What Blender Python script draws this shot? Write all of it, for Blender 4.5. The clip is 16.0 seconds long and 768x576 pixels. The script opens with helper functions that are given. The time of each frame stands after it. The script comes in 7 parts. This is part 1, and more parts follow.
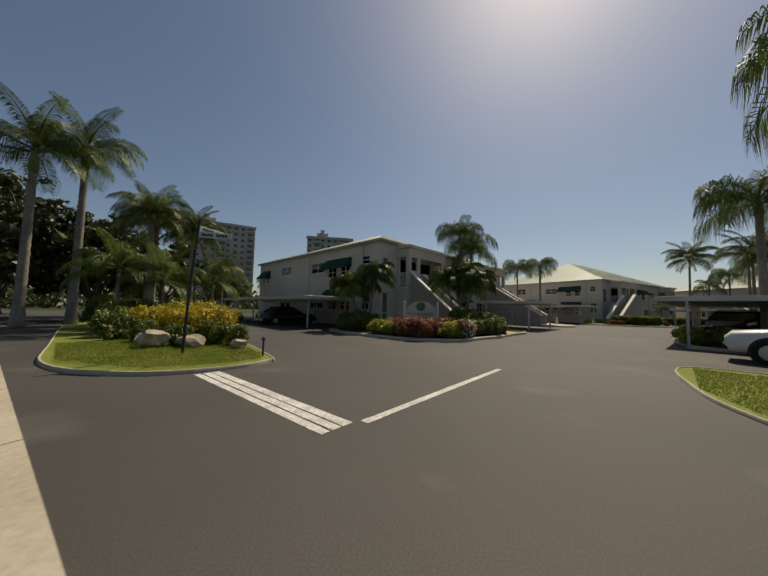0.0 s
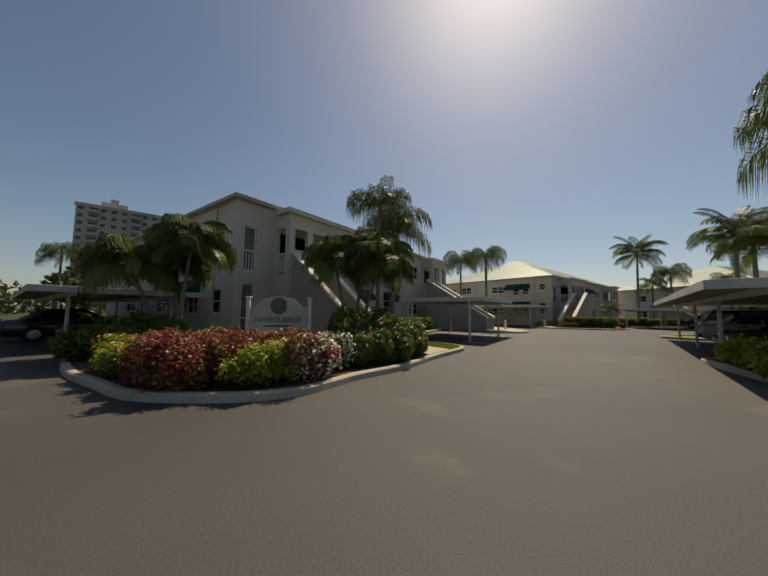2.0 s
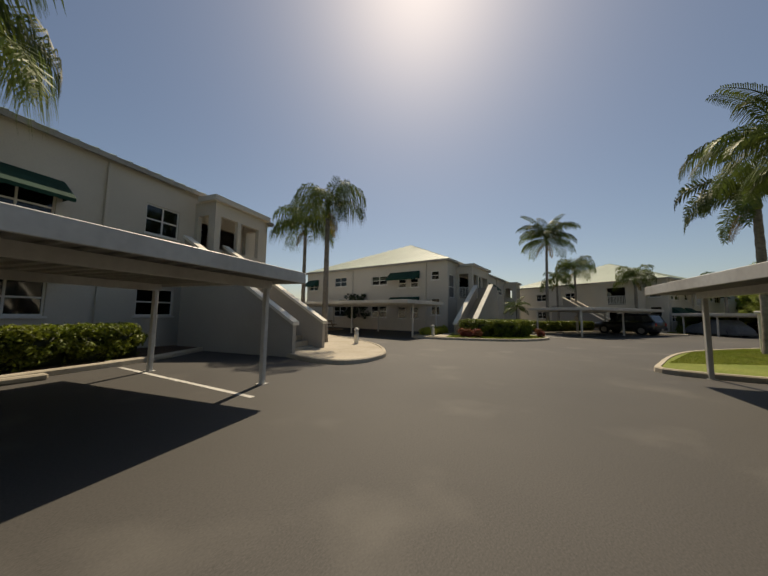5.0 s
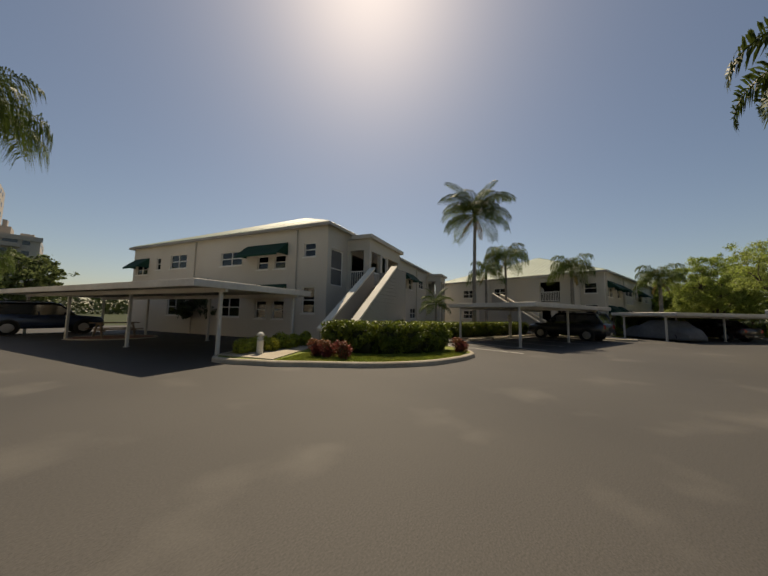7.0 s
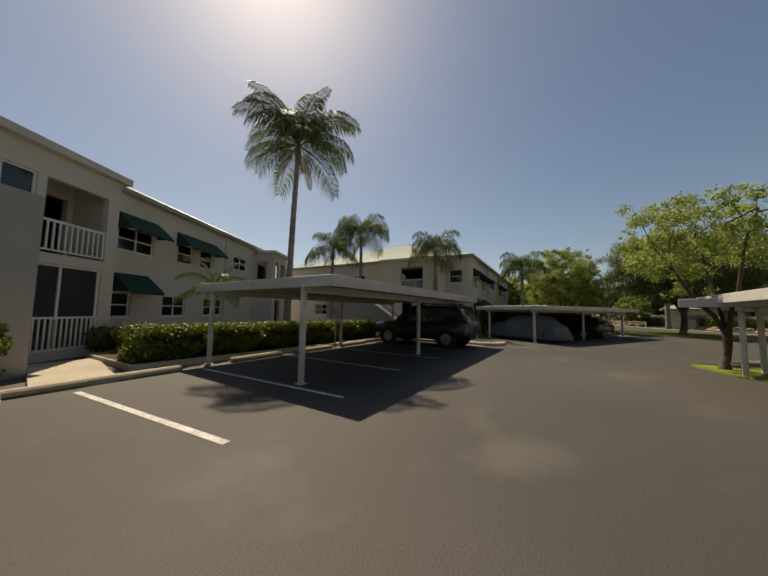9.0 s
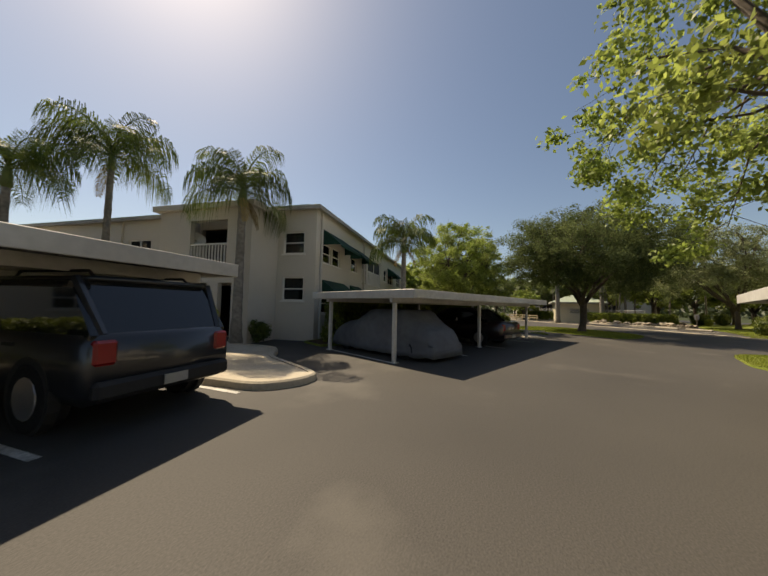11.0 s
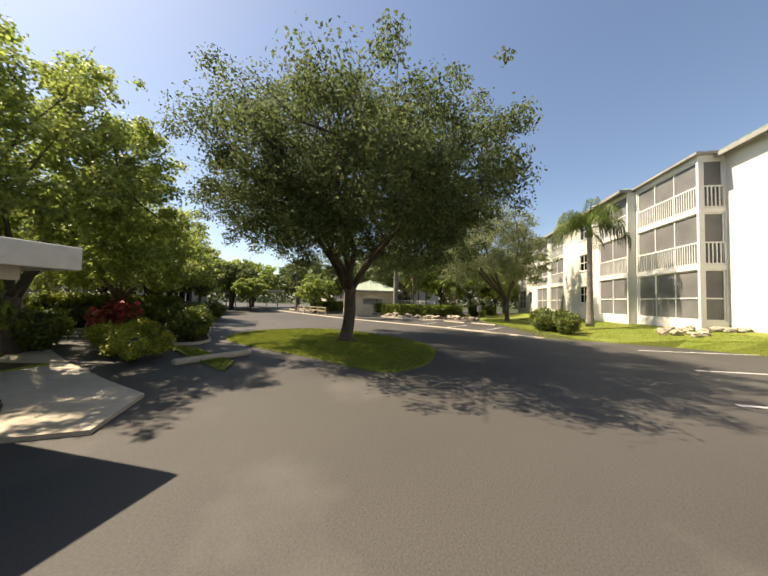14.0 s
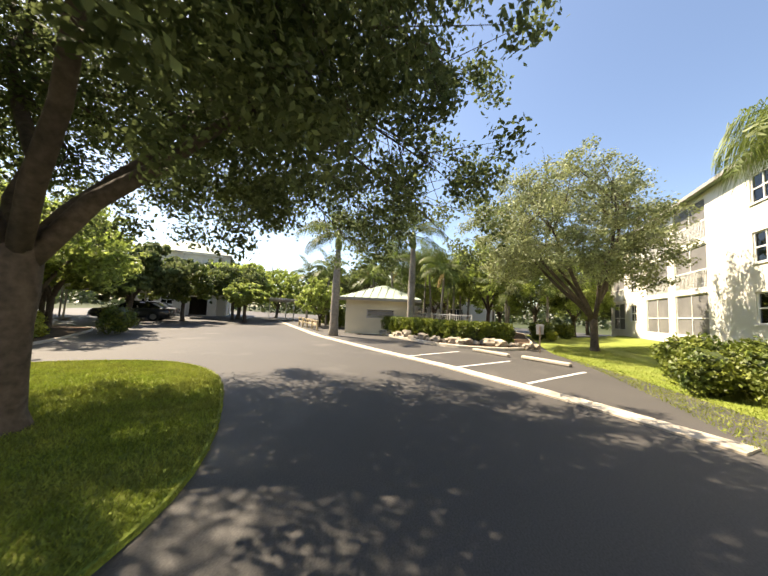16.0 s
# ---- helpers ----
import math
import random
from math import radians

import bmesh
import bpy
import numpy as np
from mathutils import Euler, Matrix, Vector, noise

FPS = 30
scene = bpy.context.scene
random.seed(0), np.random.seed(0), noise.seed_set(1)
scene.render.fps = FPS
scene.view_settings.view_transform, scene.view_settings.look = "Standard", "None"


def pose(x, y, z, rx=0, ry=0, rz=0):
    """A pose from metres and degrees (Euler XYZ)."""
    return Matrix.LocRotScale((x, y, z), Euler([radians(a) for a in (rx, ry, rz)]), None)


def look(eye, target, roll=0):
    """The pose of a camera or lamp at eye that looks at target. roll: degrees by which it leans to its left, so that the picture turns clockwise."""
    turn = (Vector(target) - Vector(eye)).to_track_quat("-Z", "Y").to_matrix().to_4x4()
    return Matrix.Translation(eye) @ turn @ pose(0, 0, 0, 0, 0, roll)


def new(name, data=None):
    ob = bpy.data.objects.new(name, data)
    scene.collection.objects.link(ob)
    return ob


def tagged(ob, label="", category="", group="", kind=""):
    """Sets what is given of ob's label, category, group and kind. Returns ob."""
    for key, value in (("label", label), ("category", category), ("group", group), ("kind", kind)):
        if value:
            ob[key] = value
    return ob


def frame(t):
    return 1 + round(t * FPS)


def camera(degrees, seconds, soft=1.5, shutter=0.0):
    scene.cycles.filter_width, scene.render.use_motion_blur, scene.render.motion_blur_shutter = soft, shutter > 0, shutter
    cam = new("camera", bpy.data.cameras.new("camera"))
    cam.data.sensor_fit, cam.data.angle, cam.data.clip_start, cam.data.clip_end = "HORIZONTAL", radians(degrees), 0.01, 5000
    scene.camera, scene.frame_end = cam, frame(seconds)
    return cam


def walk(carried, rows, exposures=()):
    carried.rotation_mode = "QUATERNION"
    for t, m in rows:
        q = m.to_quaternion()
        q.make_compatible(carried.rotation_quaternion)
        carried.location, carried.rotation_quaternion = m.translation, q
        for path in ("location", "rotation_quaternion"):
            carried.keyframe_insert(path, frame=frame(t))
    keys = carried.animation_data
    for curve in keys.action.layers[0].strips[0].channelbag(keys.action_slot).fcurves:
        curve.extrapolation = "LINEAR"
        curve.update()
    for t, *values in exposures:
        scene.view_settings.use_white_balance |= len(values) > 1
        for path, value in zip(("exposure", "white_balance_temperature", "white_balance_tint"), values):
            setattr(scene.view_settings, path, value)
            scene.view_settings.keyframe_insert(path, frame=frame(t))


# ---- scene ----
# The camera sits behind a windscreen: seconds, x, y, yaw to the left of +y, pitch, lean, in metres and degrees.
EYE = 1.45
PATH = [
    (0, -0.00, 0.00, 3.94, 4.02, 1.17),
    (0.5, 0.83, 2.10, 2.20, 4.93, 0.23),
    (1, 1.71, 4.14, 0.16, 3.90, 0.53),
    (1.5, 2.71, 6.25, -2.18, 4.70, 1.04),
    (2, 3.87, 8.47, -4.83, 4.70, 0.65),
    (2.5, 5.18, 10.72, -7.76, 5.15, 0.64),
    (3, 6.52, 12.84, -11.01, 5.05, 1.46),
    (3.5, 8.06, 14.91, -14.40, 5.07, 1.47),
    (4, 9.69, 16.88, -16.78, 5.00, 1.46),
    (4.5, 11.41, 18.86, -18.89, 5.32, 1.43),
    (4.7, 12.15, 19.65, -19.69, 5.22, 1.13),
    (6.8, 20.27, 26.65, -30.53, 5.17, 1.06),
    (7, 21.04, 27.17, -32.56, 5.08, 1.04),
    (7.5, 23.06, 28.32, -38.15, 4.45, 1.24),
    (8, 25.30, 29.27, -43.76, 4.58, 1.01),
    (8.5, 27.66, 30.03, -48.61, 4.59, 1.07),
    (9, 30.27, 30.64, -53.41, 4.62, 0.92),
    (9.2, 31.34, 30.85, -55.37, 4.26, 0.70),
    (11.3, 41.03, 30.96, -72.22, 3.40, 1.54),
    (11.5, 41.93, 30.83, -74.52, 3.22, 1.82),
    (12, 44.19, 30.37, -80.34, 2.95, 1.87),
    (12.5, 46.36, 29.67, -86.11, 2.50, 2.36),
    (13, 48.43, 28.76, -91.73, 2.51, 2.68),
    (13.5, 50.46, 27.64, -97.08, 2.16, 2.19),
    (14, 52.42, 26.30, -101.48, 2.48, 1.51),
    (14.5, 54.32, 24.87, -103.52, 3.16, 0.94),
    (15, 56.14, 23.51, -102.01, 2.33, 1.18),
    (15.5, 57.92, 22.34, -96.88, 4.52, 3.16),
    (16, 59.73, 21.42, -88.87, 4.76, 2.75),
]
EXPOSURES = [(0.0, -0.05, 7500, 10), (2.5, 0.1, 7550, 10), (4.7, 0.12, 7600, 10), (7.0, 0.1, 7950, 11), (9.0, 0.28, 7950, 11), (11.3, 0.72, 8000, 11), (12.5, 1.1, 8150, 12), (13.5, 1.2, 7800, 12), (14.5, 1.6, 7400, 12), (15.0, 1.7, 7400, 12), (16.0, 2.0, 7500, 13)]


def on_the_way(x, y, yaw, pitch, lean):
    a, b = radians(yaw), radians(pitch)
    ahead = Vector((-math.sin(a) * math.cos(b), math.cos(a) * math.cos(b), math.sin(b)))
    eye = Vector((x, y, EYE))
    return look(eye, eye + 10 * ahead, lean)


cam = camera(105.5, 16.0, soft=1.6, shutter=0.08)
walk(cam, [(t, on_the_way(*row)) for t, *row in PATH], EXPOSURES)

# ---- light ----
SUN_TURN, SUN_HEIGHT = 28.0, 54.0   # clockwise from +y, above the horizon
world = bpy.data.worlds.new("sky")
scene.world = world
world.use_nodes = True
sky = world.node_tree.nodes.new("ShaderNodeTexSky")
sky.sky_type, sky.sun_disc = "NISHITA", False
sky.sun_elevation, sky.sun_rotation = radians(SUN_HEIGHT), radians(SUN_TURN)
sky.air_density, sky.dust_density, sky.ozone_density = 1.0, 0.9, 3.0
world.node_tree.links.new(sky.outputs[0], world.node_tree.nodes["Background"].inputs[0])
world.node_tree.nodes["Background"].inputs[1].default_value = 0.074
sun = new("sun", bpy.data.lights.new("sun", "SUN"))
sun.data.energy, sun.data.angle, sun.data.color = 4.1, radians(0.6), (1.0, 0.92, 0.79)
towards = Vector((math.sin(radians(SUN_TURN)) * math.cos(radians(SUN_HEIGHT)),
                  math.cos(radians(SUN_TURN)) * math.cos(radians(SUN_HEIGHT)), math.sin(radians(SUN_HEIGHT))))
sun.matrix_world = look(towards * 80, (0, 0, 0))


# ---- materials ----
def material(name, colour, rough=0.8, vary=0.25, grain=8.0, blotch=0.6, bump=0.15, metal=0.0, other=None, per="", gloss=0.3, through_light=0.0):
    """A surface with variation at two scales: colour wanders to `other` in blotches and by `vary` in the grain."""
    m = bpy.data.materials.new(name)
    m.use_nodes = True
    n, link = m.node_tree.nodes, m.node_tree.links.new
    b = n["Principled BSDF"]
    other = other or tuple(c * 0.72 for c in colour)
    geo = n.new("ShaderNodeNewGeometry")
    fine, wide = n.new("ShaderNodeTexNoise"), n.new("ShaderNodeTexNoise")
    fine.inputs["Scale"].default_value, fine.inputs["Detail"].default_value = grain, 4
    wide.inputs["Scale"].default_value, wide.inputs["Detail"].default_value = blotch, 3
    for t in (fine, wide):
        link(geo.outputs["Position"], t.inputs["Vector"])
    ramp = n.new("ShaderNodeMapRange")
    ramp.inputs[1].default_value, ramp.inputs[2].default_value = 0.35, 0.68
    link(wide.outputs[0], ramp.inputs[0])
    mix = n.new("ShaderNodeMix")
    mix.data_type = "RGBA"
    mix.inputs[6].default_value, mix.inputs[7].default_value = (*colour, 1), (*other, 1)
    link(ramp.outputs[0], mix.inputs[0])
    hsv = n.new("ShaderNodeHueSaturation")
    span = n.new("ShaderNodeMapRange")
    span.inputs[1].default_value, span.inputs[2].default_value = 0.3, 0.7
    span.inputs[3].default_value, span.inputs[4].default_value = 1 - vary, 1 + vary
    link(fine.outputs[0], span.inputs[0])
    last = span.outputs[0]
    if per:
        info = n.new("ShaderNodeObjectInfo") if per == "object" else geo
        r = n.new("ShaderNodeMapRange")
        r.inputs[3].default_value, r.inputs[4].default_value = 0.6, 1.45
        link(info.outputs["Random"] if per == "object" else geo.outputs["Random Per Island"], r.inputs[0])
        times = n.new("ShaderNodeMath")
        times.operation = "MULTIPLY"
        link(last, times.inputs[0])
        link(r.outputs[0], times.inputs[1])
        last = times.outputs[0]
    link(last, hsv.inputs["Value"])
    link(mix.outputs[2], hsv.inputs["Color"])
    link(hsv.outputs[0], b.inputs["Base Color"])
    b.inputs["Roughness"].default_value, b.inputs["Metallic"].default_value = rough, metal
    b.inputs["Specular IOR Level"].default_value = gloss
    if bump:
        bu = n.new("ShaderNodeBump")
        bu.inputs["Strength"].default_value, bu.inputs["Distance"].default_value = bump, 0.02
        link(fine.outputs[0], bu.inputs["Height"])
        link(bu.outputs[0], b.inputs["Normal"])
    if through_light:
        tr, add = n.new("ShaderNodeBsdfTranslucent"), n.new("ShaderNodeMixShader")
        link(hsv.outputs[0], tr.inputs[0])
        add.inputs[0].default_value = through_light
        link(b.outputs[0], add.inputs[1])
        link(tr.outputs[0], add.inputs[2])
        link(add.outputs[0], n["Material Output"].inputs[0])
    return m


def glass_material(name, tint):
    m = bpy.data.materials.new(name)
    m.use_nodes = True
    n, link = m.node_tree.nodes, m.node_tree.links.new
    clear, shine, fres, mix = n.new("ShaderNodeBsdfTransparent"), n.new("ShaderNodeBsdfGlossy"), n.new("ShaderNodeFresnel"), n.new("ShaderNodeMixShader")
    clear.inputs[0].default_value = (*tint, 1)
    shine.inputs["Roughness"].default_value = 0.03
    fres.inputs[0].default_value = 1.6
    link(fres.outputs[0], mix.inputs[0])
    link(clear.outputs[0], mix.inputs[1])
    link(shine.outputs[0], mix.inputs[2])
    link(mix.outputs[0], n["Material Output"].inputs[0])
    return m


ASPHALT = material("asphalt", (0.068, 0.0625, 0.055), 0.72, 0.3, 70, 0.22, 0.03, other=(0.052, 0.048, 0.043), gloss=0.35)
CONCRETE = material("concrete", (0.46, 0.41, 0.325), 0.9, 0.1, 14, 0.8, 0.2, other=(0.38, 0.33, 0.25))
PAINT_LINE = material("line_paint", (0.62, 0.60, 0.55), 0.8, 0.3, 20, 3.0, 0.1, other=(0.42, 0.41, 0.38))
GRASS = material("grass", (0.135, 0.175, 0.023), 0.9, 0.4, 30, 0.9, 0.5, other=(0.19, 0.21, 0.04))
SOIL = material("soil", (0.045, 0.055, 0.018), 0.95, 0.35, 8, 0.05, 0.3, other=(0.03, 0.042, 0.014))
MULCH = material("mulch", (0.10, 0.06, 0.035), 0.95, 0.5, 25, 1.5, 0.6, other=(0.055, 0.036, 0.022))
STUCCO = material("stucco", (0.60, 0.555, 0.475), 0.9, 0.06, 40, 0.35, 0.12, other=(0.54, 0.50, 0.425))
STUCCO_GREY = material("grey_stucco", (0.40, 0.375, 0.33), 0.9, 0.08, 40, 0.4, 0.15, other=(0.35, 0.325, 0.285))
STUCCO_YELLOW = material("yellow_stucco", (0.72, 0.69, 0.60), 0.9, 0.05, 40, 0.3, 0.1, other=(0.69, 0.655, 0.56))
TRIM = material("white_trim", (0.74, 0.72, 0.67), 0.6, 0.05, 12, 0.8, 0.03, other=(0.68, 0.66, 0.60))
GUTTER = material("eave_gutter", (0.36, 0.34, 0.30), 0.6, 0.1, 8, 0.6, 0.05)
CAP = material("cream_cap", (0.78, 0.74, 0.63), 0.7, 0.06, 20, 1.0, 0.05, other=(0.68, 0.64, 0.54))
ROOF = material("sage_roof", (0.36, 0.42, 0.33), 0.55, 0.08, 6, 0.3, 0.05, other=(0.31, 0.365, 0.29))
GREEN_CLOTH = material("green_canvas", (0.012, 0.055, 0.035), 0.85, 0.15, 30, 1.0, 0.1)
# The dimness of the rooms is put into this dark colour.
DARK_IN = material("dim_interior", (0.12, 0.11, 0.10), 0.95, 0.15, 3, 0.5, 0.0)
SCREEN = material("insect_screen", (0.035, 0.035, 0.035), 0.7, 0.15, 60, 1.5, 0.1)
PALE_SCREEN = material("pale_insect_screen", (0.19, 0.185, 0.175), 0.7, 0.15, 60, 0.6, 0.1, other=(0.12, 0.118, 0.112))
CURTAIN = material("pale_curtain", (0.42, 0.40, 0.37), 0.95, 0.12, 9, 0.8, 0.1)
STEEL_WHITE = material("white_enamel", (0.62, 0.61, 0.57), 0.45, 0.07, 10, 0.8, 0.03, other=(0.50, 0.48, 0.44))
DECK_METAL = material("carport_deck", (0.40, 0.39, 0.36), 0.5, 0.1, 10, 0.6, 0.05)
TOWER_WALL = material("tower_wall", (0.52, 0.47, 0.42), 0.9, 0.05, 2, 0.05, 0.0)
GLASS = glass_material("window_glass", (0.30, 0.33, 0.34))
PALE_GLASS = glass_material("sunlit_glass", (0.62, 0.66, 0.66))

# Fine cracks and a few pale dusty patches in the asphalt.
n, link = ASPHALT.node_tree.nodes, ASPHALT.node_tree.links.new
bsdf = n["Principled BSDF"]
base = bsdf.inputs["Base Color"].links[0].from_socket
spot = n.new("ShaderNodeNewGeometry")
bend, cells, thin, far_apart, gate, both, dark = (n.new("ShaderNode" + k) for k in ("TexNoise", "TexVoronoi", "MapRange", "TexNoise", "MapRange", "Math", "Mix"))
bend.inputs["Scale"].default_value = 1.3
add = n.new("ShaderNodeVectorMath")
add.operation = "MULTIPLY_ADD"
add.inputs[1].default_value = (0.9, 0.9, 0.0)
link(spot.outputs["Position"], bend.inputs["Vector"])
link(bend.outputs["Color"], add.inputs[0])
link(spot.outputs["Position"], add.inputs[2])
cells.feature = "DISTANCE_TO_EDGE"
cells.inputs["Scale"].default_value = 0.22
link(add.outputs[0], cells.inputs["Vector"])
thin.inputs[1].default_value, thin.inputs[2].default_value, thin.inputs[3].default_value, thin.inputs[4].default_value = 0.0, 0.0018, 0.4, 0.0
link(cells.outputs["Distance"], thin.inputs[0])
far_apart.inputs["Scale"].default_value = 0.12
link(spot.outputs["Position"], far_apart.inputs["Vector"])
gate.inputs[1].default_value, gate.inputs[2].default_value = 0.56, 0.66
link(far_apart.outputs[0], gate.inputs[0])
both.operation = "MULTIPLY"
link(thin.outputs[0], both.inputs[0])
link(gate.outputs[0], both.inputs[1])
dark.data_type = "RGBA"
dark.inputs[7].default_value = (0.03, 0.028, 0.026, 1)
link(both.outputs[0], dark.inputs[0])
link(base, dark.inputs[6])
dust, mask, pale = n.new("ShaderNodeTexNoise"), n.new("ShaderNodeMapRange"), n.new("ShaderNodeMix")
dust.inputs["Scale"].default_value, dust.inputs["Detail"].default_value = 0.55, 6
link(spot.outputs["Position"], dust.inputs["Vector"])
mask.inputs[1].default_value, mask.inputs[2].default_value, mask.inputs[4].default_value = 0.58, 0.76, 0.5
link(dust.outputs[0], mask.inputs[0])
pale.data_type = "RGBA"
pale.inputs[7].default_value = (0.15, 0.138, 0.118, 1)
link(mask.outputs[0], pale.inputs[0])
link(dark.outputs[2], pale.inputs[6])
link(pale.outputs[2], bsdf.inputs["Base Color"])


# ---- shapes ----
def box(bm, x0, y0, z0, x1, y1, z1, m=None):
    vs = [bm.verts.new((x, y, z)) for z in (z0, z1) for x, y in ((x0, y0), (x1, y0), (x1, y1), (x0, y1))]
    for f in ((3, 2, 1, 0), (4, 5, 6, 7), (0, 1, 5, 4), (1, 2, 6, 5), (2, 3, 7, 6), (3, 0, 4, 7)):
        bm.faces.new([vs[i] for i in f])
    if m is not None:
        bmesh.ops.transform(bm, matrix=m, verts=vs)
    return vs


def bevelled(bm, x0, y0, z0, x1, y1, z1, r=0.02, m=None):
    vs = box(bm, x0, y0, z0, x1, y1, z1)
    es = list({e for v in vs for e in v.link_edges})
    out = bmesh.ops.bevel(bm, geom=es, offset=r, segments=1, affect="EDGES")
    if m is not None:
        bmesh.ops.transform(bm, matrix=m, verts=list({v for f in out["faces"] for v in f.verts}))


def prism(bm, outline, z0, z1, inset=0.0):
    """An upright prism over an outline that runs anticlockwise; the top is drawn in by inset."""
    k = len(outline)
    c = Vector((sum(p[0] for p in outline) / k, sum(p[1] for p in outline) / k))
    low = [bm.verts.new((p[0], p[1], z0)) for p in outline]
    top = []
    for p in outline:
        q = Vector(p[:2]) - c
        q = c + q * (1 - inset / max(q.length, 0.01))
        top.append(bm.verts.new((q.x, q.y, z1)))
    for i in range(k):
        j = (i + 1) % k
        bm.faces.new((low[i], low[j], top[j], top[i]))
    bm.faces.new(top)
    return low, top


def tube(bm, points, radii, n=8, caps=True):
    """A round bar along points with a radius at each."""
    rings = []
    for i, p in enumerate(points):
        p = Vector(p)
        a = Vector(points[max(i - 1, 0)])
        b = Vector(points[min(i + 1, len(points) - 1)])
        way = (b - a).normalized()
        side = way.cross(Vector((0.31, 0.17, 0.93)) if abs(way.z) < 0.9 else Vector((1, 0.1, 0))).normalized()
        up = side.cross(way)
        rings.append([bm.verts.new(p + radii[i] * (math.cos(t) * side + math.sin(t) * up)) for t in (2 * math.pi * k / n for k in range(n))])
    for r, s in zip(rings, rings[1:]):
        for k in range(n):
            bm.faces.new((r[k], r[(k + 1) % n], s[(k + 1) % n], s[k]))
    if caps:
        bm.faces.new(rings[0][::-1])
        bm.faces.new(rings[-1])


def smooth_outline(points, steps=5):
    """A closed round outline through the given corners."""
    out, k = [], len(points)
    for i in range(k):
        a, b, c, d = (Vector(points[(i + j) % k][:2]) for j in (-1, 0, 1, 2))
        for s in range(steps):
            t = s / steps
            out.append(0.5 * (2 * b + (c - a) * t + (2 * a - 5 * b + 4 * c - d) * t * t + (3 * b - a - 3 * c + d) * t ** 3))
    area = sum(p.x * q.y - q.x * p.y for p, q in zip(out, out[1:] + out[:1]))
    return [tuple(p) for p in (out if area > 0 else out[::-1])]


def soften(ob, angle=40):
    for p in ob.data.polygons:
        p.use_smooth = True
    return ob


def mesh_of(name, bm, mat):
    me = bpy.data.meshes.new(name)
    bmesh.ops.recalc_face_normals(bm, faces=bm.faces[:])
    bm.to_mesh(me)
    bm.free()
    me.materials.append(mat)
    return me


def part(name, bm, mat, parent, label="", kind=""):
    """Links a bmesh (or a mesh) as one mesh object under a thing or a part."""
    me = bm if isinstance(bm, bpy.types.Mesh) else mesh_of(name, bm, mat)
    ob = new(name, me)
    ob.parent = parent
    return tagged(ob, label, kind=kind)


def thing(name, m, label, category, group="", kind=""):
    ob = new(name)
    ob.matrix_world = m
    ob.empty_display_size = 0.2
    return tagged(ob, label, category, group, kind)


def solid(name, bm, mat, label, category, group="", kind="", m=None):
    ob = new(name, mesh_of(name, bm, mat))
    if m is not None:
        ob.matrix_world = m
    return tagged(ob, label, category, group, kind)


def bars(*boxes):
    bm = bmesh.new()
    for b in boxes:
        box(bm, *b)
    return bm


# ---- buildings ----
def wall_mesh(s0, s1, z0, z1, holes, thick):
    """A wall along x with its outer face at y = 0 and real openings (s0, s1, z0, z1) through it."""
    bm = bmesh.new()
    xs = sorted({s0, s1, *(h[0] for h in holes), *(h[1] for h in holes)})
    zs = sorted({z0, z1, *(h[2] for h in holes), *(h[3] for h in holes)})
    for a, b in zip(xs, xs[1:]):
        for c, d in zip(zs, zs[1:]):
            mx, mz = (a + b) / 2, (c + d) / 2
            if any(h[0] < mx < h[1] and h[2] < mz < h[3] for h in holes):
                continue
            for y, turn in ((0, 1), (thick, -1)):
                q = [bm.verts.new(p) for p in ((a, y, c), (b, y, c), (b, y, d), (a, y, d))]
                bm.faces.new(q[::turn])
    for h in [*holes, (s0, s1, z0, z1)]:
        a, b, c, d = h
        for p, q in (((a, c), (b, c)), ((b, c), (b, d)), ((b, d), (a, d)), ((a, d), (a, c))):
            bm.faces.new([bm.verts.new(v) for v in ((p[0], 0, p[1]), (q[0], 0, q[1]), (q[0], thick, q[1]), (p[0], thick, p[1]))])
    bmesh.ops.remove_doubles(bm, verts=bm.verts[:], dist=0.0005)
    return bm


def slots(s0, s1, count, bar):
    """The gaps between evenly spaced upright bars."""
    step = (s1 - s0 - bar) / count
    return [(s0 + bar + i * step, s0 + (i + 1) * step) for i in range(count)]


def frame_mesh(s0, s1, z0, z1, holes, y0, y1):
    bm = wall_mesh(s0, s1, z0, z1, holes, y1 - y0)
    bmesh.ops.translate(bm, verts=bm.verts[:], vec=(0, y0, 0))
    return bm


